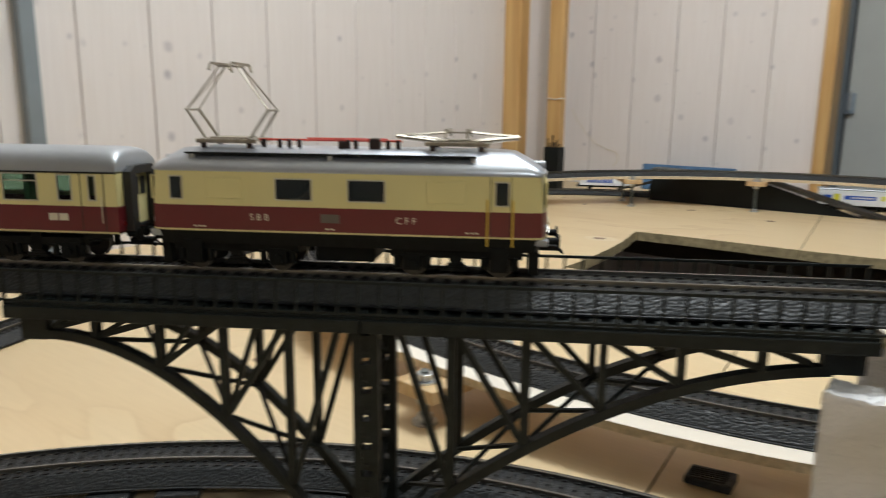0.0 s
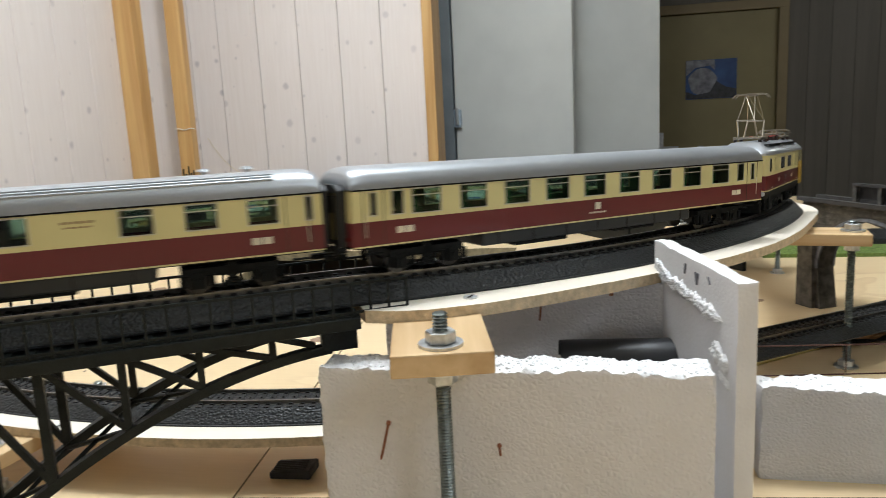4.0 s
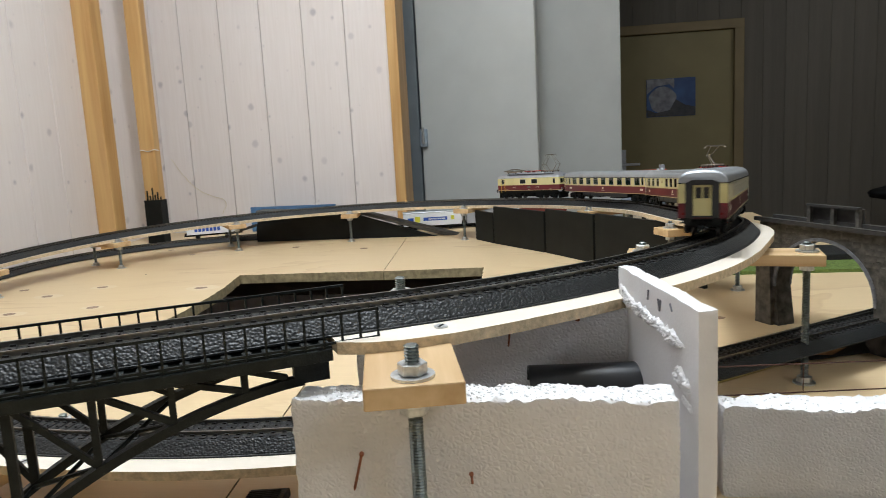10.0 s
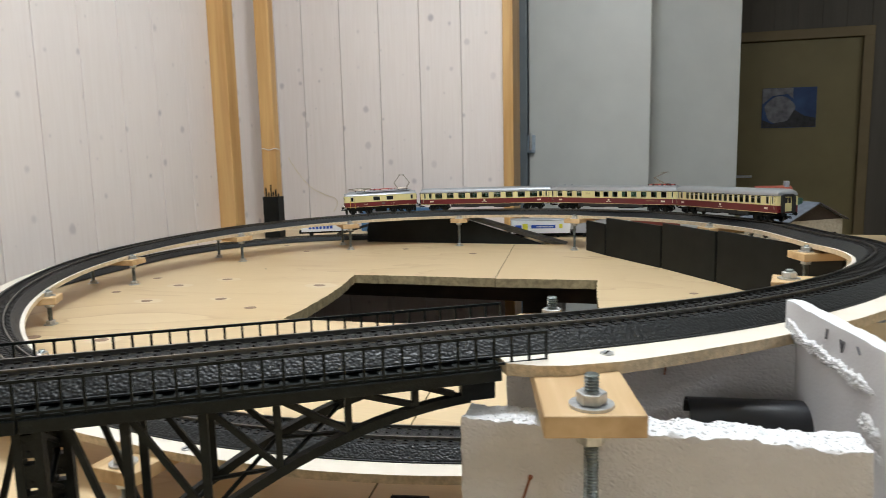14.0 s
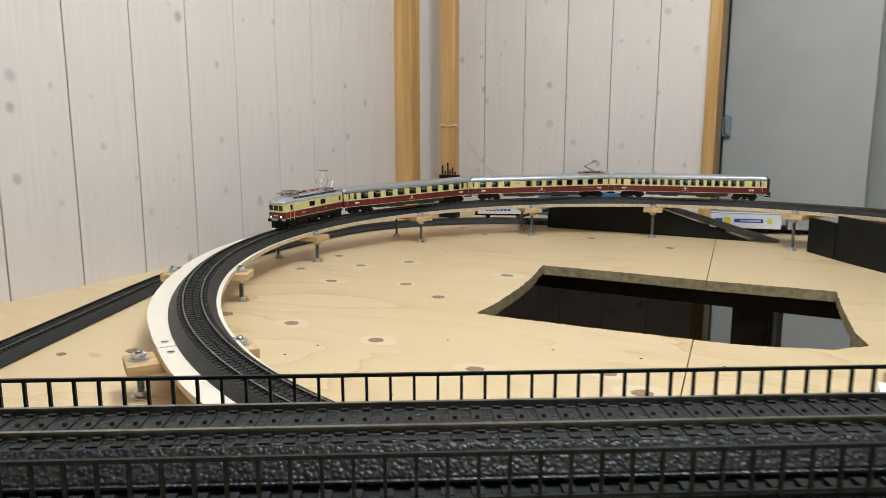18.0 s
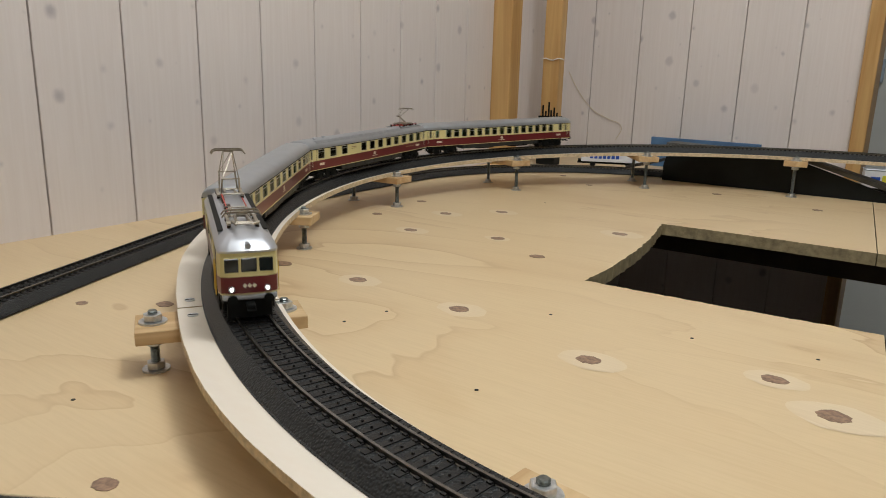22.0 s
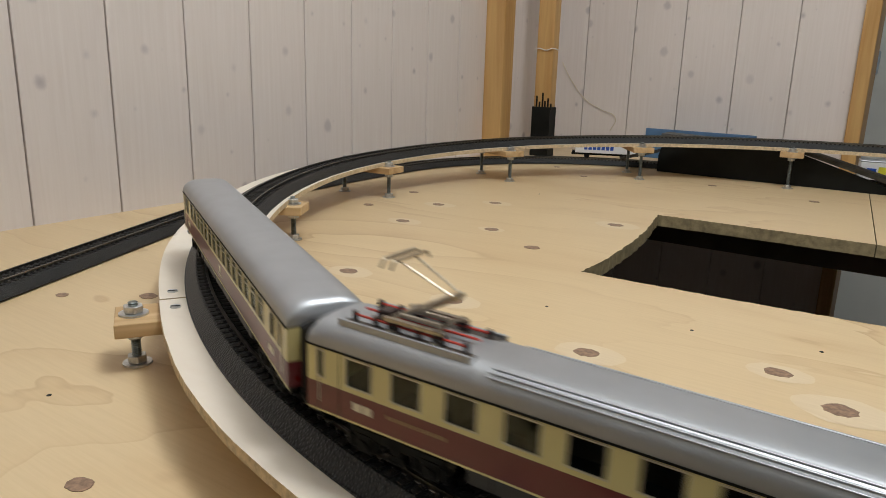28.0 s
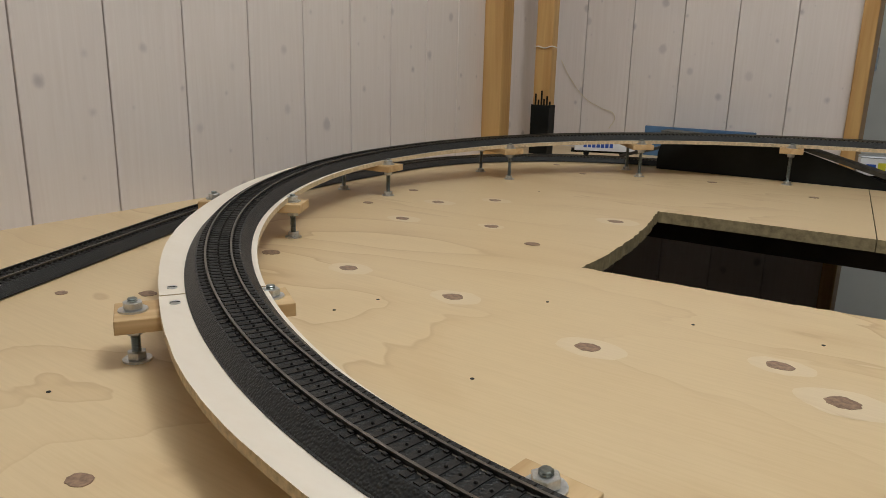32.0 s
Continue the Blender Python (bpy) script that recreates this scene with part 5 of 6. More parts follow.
# ---- black fascias of the sunken yard at the back ----
fascia = tagged(new("black_fascia", prism_xz("black_fascia", [(-0.50, 0), (-0.075, 0), (-0.085, 0.002), (-0.265, 0.058), (-0.49, 0.066), (-0.50, 0.03)], 1.640, 1.646, M_BLACK)), "black painted board beside the ramp at the back", "board")
ramp = tagged(new("grey_ramp", prism_xz("grey_ramp", [(-0.50, 0.06), (-0.265, 0.058), (-0.06, 0.0), (-0.03, 0.0), (-0.265, 0.064), (-0.50, 0.072)], 1.6465, 1.69, M_GREYRAMP)), "grey sloping ramp board behind the black fascia", "ramp")
tagged(new("grey_ramp", prism_xz("grey_ramp", [(-0.56, 0.020), (-0.50, 0.036), (-0.50, 0.042), (-0.56, 0.025)], 1.60, 1.66, M_GREYRAMP)), "grey tip of a ramp board", "ramp")
for k, ((xa, ya), (xb, yb), h) in enumerate((((0.02, 1.565), (0.062, 1.50), 0.062), ((0.064, 1.497), (0.165, 1.365), 0.075), ((0.168, 1.362), (0.245, 1.245), 0.080), ((0.248, 1.241), (0.375, 1.03), 0.082))):
    ln = math.hypot(xb - xa, yb - ya)
    bd = tagged(new("black_fascia", box("black_fascia", 0, ln, 0, 0.006, 0, h, M_BLACK, 0.0008)), "black painted board screening the yard", "board", "black boards round the yard")
    bd.matrix_world = pose(xa, ya, 0, 0, 0, math.degrees(math.atan2(yb - ya, xb - xa)))
tagged(new("blue_board", box("blue_board", -0.60, -0.37, 1.845, 1.853, 0.0, 0.064, M_BLUEBAR, 0.001)), "blue painted board along the back", "board")


# ---- model houses behind the yard ----
def model_house(label, m, length, width, eave, ridge, roof_mat, gable_mat, windows, chimney=None):
    """Walls with gables, two roof slabs with an overhang, bargeboards, small windows. The ridge runs along x."""
    top = tagged(new("model_house", None), label, "model house", "houses of the model village")
    top.matrix_world = m
    h, o = width / 2, 0.007
    part("wall", box("wall", -length / 2, length / 2, -h, h, 0, eave, M_MODELWALL, 0.0004), top)
    rise = (ridge - eave) / (h + o)
    for s in (-1, 1):
        x = s * length / 2
        part("gable", mesh_of("gable", [(x - s * 0.002, -h, eave), (x - s * 0.002, h, eave), (x - s * 0.002, 0, ridge - 0.004), (x, -h, eave), (x, h, eave), (x, 0, ridge - 0.004)],
                              [(0, 1, 2), (5, 4, 3), (0, 3, 4, 1), (1, 4, 5, 2), (2, 5, 3, 0)], gable_mat), top)
        bm = bmesh.new()
        a, b = (s * (h + o), ridge - 0.002 - rise * (h + o)), (0.0, ridge - 0.002)
        vs = [bm.verts.new((x2, y, z + dz)) for x2 in (-length / 2 - o, length / 2 + o) for (y, z) in (a, b) for dz in (0.0, 0.0022)]
        for f in ((0, 1, 3, 2), (4, 6, 7, 5), (0, 4, 5, 1), (2, 3, 7, 6), (1, 5, 7, 3), (0, 2, 6, 4)):
            bm.faces.new([vs[k] for k in f])
        bmesh.ops.recalc_face_normals(bm, faces=bm.faces)
        part("roof_slab", from_bm("roof_slab", bm, roof_mat), top)
        for e in (-1, 1):
            board = bmesh.new()
            cyl_into(board, (e * (length / 2 + o), a[0], a[1]), (e * (length / 2 + o), 0, ridge - 0.002), 0.0012, 6)
            part("bargeboard", from_bm("bargeboard", board, M_MODELTIMBER), top)
    for x, y, z, w in windows:
        wd = part("window", box("window", x - (0.0006 if abs(x) > length / 2 - 0.001 else w), x + (0.0006 if abs(x) > length / 2 - 0.001 else w), y - (w if abs(x) > length / 2 - 0.001 else 0.0006), y + (w if abs(x) > length / 2 - 0.001 else 0.0006), z - 0.006, z + 0.006, M_GLASSDARK), top)
        part("sill", box("sill", x - (0.0014 if abs(x) > length / 2 - 0.001 else w), x + (0.0014 if abs(x) > length / 2 - 0.001 else w), y - (w if abs(x) > length / 2 - 0.001 else 0.0014), y + (w if abs(x) > length / 2 - 0.001 else 0.0014), z - 0.0075, z - 0.006, M_LETTER), wd)
    if chimney:
        part("chimney", box("chimney", chimney - 0.005, chimney + 0.005, -0.005, 0.005, ridge - 0.012, ridge + 0.010, M_GREYWAGON, 0.0006), top)
    return top


station = model_house("model station building with a blue grey gabled roof", pose(0.428, 1.655, 0, 0, 0, -55), 0.12, 0.135, 0.062, 0.097, M_SLATEROOF, M_MODELTIMBER,
                      [(0.06, y, 0.030, 0.006) for y in (-0.045, -0.015, 0.015, 0.045)] + [(x, -0.0675, 0.030, 0.006) for x in (-0.04, 0.0, 0.04)])
part("dormer_roof", box("dormer_roof", -0.015, 0.030, -0.040, -0.012, 0.083, 0.090, M_GREENROOF, 0.002), station, None, "dull green dormer roof")
part("dormer_chimney", box("dormer_chimney", 0.022, 0.030, -0.014, -0.006, 0.086, 0.104, M_GREENROOF, 0.0005), station)
model_house("small model house with a red tiled roof", pose(0.405, 1.765, 0, 0, 0, 8), 0.062, 0.070, 0.092, 0.120, M_MODELROOF, M_MODELWALL, [(x, -0.035, 0.080, 0.005) for x in (-0.018, 0.0, 0.018)], 0.028)


# ---- goods wagons at the back ----
def wagon(name, length, body, label, prints, m, roof=None, high=0.041):
    top = tagged(new(name, None), label, "model wagon")
    top.matrix_world = m
    part("body", box("body", -length / 2, length / 2, -0.0155, 0.0155, 0.011, high, body, 0.0006), top)
    part("roof", box("roof", -length / 2 - 0.001, length / 2 + 0.001, -0.0162, 0.0162, high, high + 0.004, roof or M_SILVER, 0.002), top)
    part("underframe", box("underframe", -length / 2, length / 2, -0.012, 0.012, 0.007, 0.0108, M_UNDER), top)
    for x in (-length * 0.3, length * 0.3):
        for y in (-0.0083, 0.0083):
            part("wheel", cyl("wheel", (x, y - 0.0012, 0.0055), (x, y + 0.0012, 0.0055), 0.0055, M_WHEEL, 20), top)
        for y in (-0.0125, 0.0125):
            part("axle_box", box("axle_box", x - 0.004, x + 0.004, y - 0.001, y + 0.001, 0.003, 0.009, M_UNDER), top)
    for x in (-1, 1):
        for y in (-0.009, 0.009):
            part("buffer", cyl("buffer", (x * length / 2, y, 0.0115), (x * (length / 2 + 0.006), y, 0.0115), 0.0022, M_UNDER, 10), top)
        part("coupling", box("coupling", min(x * length / 2, x * (length / 2 + 0.007)), max(x * length / 2, x * (length / 2 + 0.007)), -0.002, 0.002, 0.006, 0.009, M_UNDER), top)
    for pname, x0, x1, z0, z1, mat in prints:
        for s in (-1, 1):
            part(pname, box(pname, x0 * s if s > 0 else -x1, x1 if s > 0 else -x0, s * 0.01555 - 0.0002, s * 0.01555 + 0.0002, z0, z1, mat), top)
    return top


def on_line(line, s):
    x, y, z, h = line.at(s)
    return pose(x, y, z, 0, 0, math.degrees(h))


wagon("goods_wagon", 0.118, M_WHITEPLASTIC, "white refrigerator wagon with blue printing on the yard track",
      [("print_bar", -0.016 + 0.0085 * k, -0.0095 + 0.0085 * k, 0.0175, 0.0265, M_BLUEPLASTIC) for k in range(7)], on_line(YARD, 1.25), M_WHITEPLASTIC, 0.030)
wagon("goods_wagon", 0.140, M_WHITEPLASTIC, "white sliding-wall wagon with a blue band and yellow signs",
      [("print_band", -0.035, 0.022, 0.023, 0.031, M_BLUEPLASTIC), ("sign", 0.030, 0.042, 0.020, 0.034, M_YELLOWPRINT), ("print_band", 0.045, 0.06, 0.023, 0.031, M_BLUEPLASTIC), ("sign", -0.052, -0.044, 0.023, 0.033, M_YELLOWPRINT), ("text_bar", -0.03, 0.01, 0.0255, 0.0285, M_WHITEPLASTIC)],
      pose(-0.105, 1.765, 0.0, 0, 0, 12))
wagon("goods_wagon", 0.11, M_GREYWAGON, "grey covered goods wagon coupled behind", [("sign", -0.05, -0.04, 0.016, 0.026, M_BLACK)], pose(0.03, 1.795, 0.0, 0, 0, 12), M_GREYWAGON)
wagon("goods_wagon", 0.11, M_REDWAGON, "brown red goods wagon at the back of the yard", [], pose(0.16, 1.823, 0.0, 0, 0, 12), M_GREYWAGON)
# ---- train ----
HALF = 0.0167  # half the width of the bodies


def side_wall(length, z0, z1, holes, mat, name):
    """Both long walls of a car body with openings cut through: holes are (x0, x1, za, zb)."""
    bm = bmesh.new()
    t = 0.0009
    xs = sorted({-length / 2, length / 2} | {v for h in holes for v in h[:2]})
    zs = sorted({z0, z1} | {v for h in holes for v in h[2:]})
    for s in (-1, 1):
        yo, yi = s * HALF, s * (HALF - t)
        for xa, xb in zip(xs, xs[1:]):
            for za, zb in zip(zs, zs[1:]):
                cx, cz = (xa + xb) / 2, (za + zb) / 2
                if any(h[0] < cx < h[1] and h[2] < cz < h[3] for h in holes):
                    continue
                box_into(bm, xa, xb, min(yo, yi), max(yo, yi), za, zb)
    bmesh.ops.remove_doubles(bm, verts=bm.verts[:], dist=1e-6)
    # faces shared by two cells are inside the wall
    seen = {}
    for f in bm.faces:
        key = tuple(round(c, 6) for c in f.calc_center_median())
        seen.setdefault(key, []).append(f)
    bmesh.ops.delete(bm, geom=[f for fs in seen.values() if len(fs) > 1 for f in fs], context="FACES_ONLY")
    return from_bm(name, bm, mat)


def window_mesh(w, h, bars):
    """A frame with its pane, looking along -y; the origin is at its middle."""
    bm = bmesh.new()
    f, d = 0.0005, 0.0005
    for x0, x1, z0, z1 in ((-w / 2, w / 2, h / 2 - f, h / 2), (-w / 2, w / 2, -h / 2, -h / 2 + f), (-w / 2, -w / 2 + f, -h / 2 + f, h / 2 - f), (w / 2 - f, w / 2, -h / 2 + f, h / 2 - f)):
        box_into(bm, x0, x1, -d, 0.0, z0, z1)
    if bars:
        box_into(bm, -w / 2 + f, w / 2 - f, -d, 0.0, h * 0.2, h * 0.2 + f)
    return from_bm("window_frame", bm, M_FRAMEALU)


def pane_mesh(w, h):
    bm = bmesh.new()
    box_into(bm, -w / 2, w / 2, 0.0002, 0.0005, -h / 2, h / 2)
    return from_bm("pane", bm, M_GLASS)


def roof_point(a, z0, z1, f=1.0):
    """A point of the vault at the angle a."""
    c = math.cos(a)
    return (HALF * math.copysign(abs(c) ** 0.62, c) if abs(c) > 1e-9 else 0.0), z0 + (z1 - z0) * f * math.sin(a) ** 0.8


def roof_mesh(length, z0, z1, mat, end_drop=0.0, end=0.012):
    """A vaulted roof whose ends are drawn in and down."""
    n, rings = 24, []
    xs = [-length / 2, -length / 2 + end * 0.12, -length / 2 + end * 0.35, -length / 2 + end * 0.65, -length / 2 + end]
    xs = xs + [-x for x in xs[::-1]]
    bm = bmesh.new()
    for i, x in enumerate(xs):
        k = min(i, len(xs) - 1 - i)
        f = (0.66, 0.84, 0.94, 0.985, 1.0)[k] if end_drop else (0.93, 0.97, 0.99, 1.0, 1.0)[k]
        ring = []
        for j in range(n + 1):
            y, z = roof_point(math.pi * j / n, z0, z1, f)
            ring.append(bm.verts.new((x, y, z)))
        rings.append(ring)
    for a, b in zip(rings, rings[1:]):
        for j in range(n):
            bm.faces.new((a[j], a[j + 1], b[j + 1], b[j]))
    for r in (rings[0], rings[-1]):
        bm.faces.new(r)
    for a, b in zip(rings, rings[1:]):
        bm.faces.new((a[0], b[0], b[n], a[n]))
    bmesh.ops.recalc_face_normals(bm, faces=bm.faces)
    me = from_bm("roof", bm, mat, True)
    me.set_sharp_from_angle(angle=radians(50))
    return me


WHEEL = cyl("wheel", (0, -0.0013, 0), (0, 0.0013, 0), 0.0057, M_WHEEL, 24)


def bogie(top, x, axles, frame_len):
    """Two axles in heavy side frames with axle boxes, springs and a cross beam."""
    bg = part("bogie", box("bogie", -frame_len / 2, frame_len / 2, -0.0115, 0.0115, 0.0075, 0.0125, M_UNDER, 0.0006), top, pose(x, 0, 0))
    for s in (-1, 1):
        bm = bmesh.new()
        y0, y1 = sorted((s * 0.0118, s * 0.0140))
        box_into(bm, -frame_len / 2, frame_len / 2, y0, y1, 0.0085, 0.0118)
        for a in axles:
            box_into(bm, a - 0.0034, a + 0.0034, y0 - 0.0004, y1 + 0.0006, 0.0030, 0.0098)
            cyl_into(bm, (a, s * 0.0140, 0.0058), (a, s * 0.0154, 0.0058), 0.0020, 10)
            for d in (-0.0060, 0.0060):
                cyl_into(bm, (a + d, s * 0.0135, 0.0045), (a + d, s * 0.0135, 0.0090), 0.0014, 8)
                box_into(bm, a + d - 0.0016, a + d + 0.0016, y0, y1, 0.0038, 0.0046)
        for a, b in zip(axles, axles[1:]):
            m = (a + b) / 2
            for k in range(4):
                box_into(bm, m - 0.0052 + 0.001 * k, m + 0.0052 - 0.001 * k, y0, y1 + 0.0006, 0.0030 + 0.0011 * k, 0.0039 + 0.0011 * k)
            box_into(bm, m - 0.0024, m + 0.0024, y0, y1 + 0.0008, 0.0070, 0.0135)
        part("side_frame", from_bm("side_frame", bm, M_UNDER), bg)
    for a in axles:
        for s in (-1, 1):
            part("wheel", WHEEL, bg, pose(a, s * 0.0087, 0.0057))
        part("axle", cyl("axle", (a, -0.0083, 0.0057), (a, 0.0083, 0.0057), 0.001, M_WHEEL, 8), bg)
    return bg


def end_gear(top, x, s, z=0.0120):
    """Buffers and coupling at one end."""
    for y in (-0.0098, 0.0098):
        bf = part("buffer", cyl("buffer", (x, y, z), (x + s * 0.0050, y, z), 0.0014, M_UNDER, 10), top)
        part("buffer_head", cyl("buffer_head", (x + s * 0.0050, y, z), (x + s * 0.0058, y, z), 0.0028, M_UNDER, 14), bf)
    part("coupling", box("coupling", min(x - s * 0.004, x + s * 0.0065), max(x - s * 0.004, x + s * 0.0065), -0.0024, 0.0024, z - 0.0054, z - 0.0032, M_UNDER, 0.0004), top)
    hook = bmesh.new()
    for y in (-0.0022, 0.0022):
        cyl_into(hook, (x + s * 0.005, y, z - 0.0040), (x + s * 0.0075, y, z - 0.0062), 0.0004, 6)
    cyl_into(hook, (x + s * 0.0075, -0.0022, z - 0.0062), (x + s * 0.0075, 0.0022, z - 0.0062), 0.0004, 6)
    part("coupling_loop", from_bm("coupling_loop", hook, M_UNDER), top)


def pan_base(top, x, z, label):
    """Base frame of a pantograph: two rails, cross shafts and springs on four insulators."""
    pg = part("pantograph", box("base_frame", -0.0125, 0.0125, -0.0090, -0.0070, 0.0028, 0.0044, M_NICKEL, 0.0003), top, pose(x, 0, z), label)
    part("base_rail", box("base_rail", -0.0125, 0.0125, 0.0070, 0.0090, 0.0028, 0.0044, M_NICKEL, 0.0003), pg)
    for sx in (-0.0095, 0.0095):
        part("cross_shaft", cyl("cross_shaft", (sx, -0.0095, 0.0040), (sx, 0.0095, 0.0040), 0.0008, M_NICKEL, 8), pg)
        for sy in (-0.008, 0.008):
            part("insulator", cyl("insulator", (sx, sy, -0.0008), (sx, sy, 0.0028), 0.0012, M_INSUL, 10), pg)
            part("insulator_foot", box("insulator_foot", sx - 0.0014, sx + 0.0014, sy - 0.0014, sy + 0.0014, -0.0012, 0.0000, M_LETTER, 0.0002), pg)
    for sy in (-0.0035, 0.0035):
        part("spring", cyl("spring", (-0.0085, sy, 0.0042), (0.0085, sy, 0.0042), 0.0010, M_NICKEL, 8), pg)
    return pg


def collector(pg, cx, z, half):
    """A contact strip with drooping horns."""
    bm = bmesh.new()
    pts = [(cx, -half - 0.0030, z - 0.0026), (cx, -half - 0.0014, z - 0.0004), (cx, -half, z), (cx, half, z), (cx, half + 0.0014, z - 0.0004), (cx, half + 0.0030, z - 0.0026)]
    for p, q in zip(pts, pts[1:]):
        cyl_into(bm, p, q, 0.0005, 6)
    box_into(bm, cx - 0.0007, cx + 0.0007, -half, half, z - 0.0004, z + 0.0006)
    part("collector", from_bm("collector", bm, M_NICKEL), pg)


def pantograph(top, x, z, direction, raised, double=True):
    """Base, arms and collector. raised: height of the collector over the base."""
    pg = pan_base(top, x, z, "silvery wire pantograph")
    h = raised
    if double:
        k = 0.004 + h * 0.40
        for sx in (-1, 1):
            for sy in (-1, 1):
                part("lower_arm", cyl("lower_arm", (sx * 0.0090, sy * 0.0062, 0.004), (sx * 0.0170, sy * 0.0055, k), 0.00065, M_NICKEL, 6), pg)
                part("upper_arm", cyl("upper_arm", (sx * 0.0170, sy * 0.0055, k), (sx * 0.0035, sy * 0.0030, 0.0035 + h), 0.00032, M_NICKEL, 6), pg)
            part("stay", cyl("stay", (sx * 0.0170, -0.0055, k), (sx * 0.0035, 0.0030, 0.0035 + h), 0.00022, M_NICKEL, 5), pg)
            part("knee_bar", cyl("knee_bar", (sx * 0.0170, -0.0062, k), (sx * 0.0170, 0.0062, k), 0.0005, M_NICKEL, 6), pg)
        part("head_bar", box("head_bar", -0.0045, 0.0045, -0.0035, 0.0035, 0.0032 + h, 0.0037 + h, M_NICKEL), pg)
        for cx in (-0.0042, 0.0042):
            collector(pg, cx, 0.0043 + h, 0.0085)
    else:
        # one jointed arm that leans back over its knee
        d, k = direction, 0.004 + h * 0.52
        part("lower_arm", cyl("lower_arm", (-d * 0.0085, 0.0, 0.004), (d * 0.0120, 0.0, k), 0.0011, M_NICKEL, 8), pg)
        part("guide_rod", cyl("guide_rod", (-d * 0.0055, 0.0020, 0.004), (d * 0.0135, 0.0012, k - 0.0008), 0.0004, M_NICKEL, 6), pg)
        part("knee", cyl("knee", (d * 0.0125, -0.0028, k), (d * 0.0125, 0.0028, k), 0.0012, M_NICKEL, 8), pg)
        for sy in (-1, 1):
            part("upper_arm", cyl("upper_arm", (d * 0.0125, sy * 0.0024, k), (-d * 0.0095, sy * 0.0046, 0.0035 + h), 0.00045, M_NICKEL, 6), pg)
        part("head_bar", cyl("head_bar", (-d * 0.0095, -0.0046, 0.0035 + h), (-d * 0.0095, 0.0046, 0.0035 + h), 0.0005, M_NICKEL, 6), pg)
        for cx in (-d * 0.0095 - 0.0022, -d * 0.0095 + 0.0022):
            collector(pg, cx, 0.0043 + h, 0.0085)
    return pg


def letter_bars(top, x, y, z, n, w, h, gap, mat, name="lettering"):
    for k in range(n):
        part(name, box(name, x + k * (w + gap), x + k * (w + gap) + w, y - 0.0001, y + 0.0001, z, z + h, mat), top)


def text_part(top, body, size, m, mat, name="lettering"):
    cu = bpy.data.curves.new(name, "FONT")
    cu.body, cu.size, cu.extrude, cu.align_x = body, size, 0.00005, "CENTER"
    cu.space_character = 1.6
    cu.materials.append(mat)
    ob = new(name, cu)
    ob.parent, ob.matrix_basis = top, m
    return ob


Z_RED, Z_MID, Z_TOP = 0.0153, 0.0260, 0.0397
Z_PANE, Z_CROWN = 0.0337, 0.0502


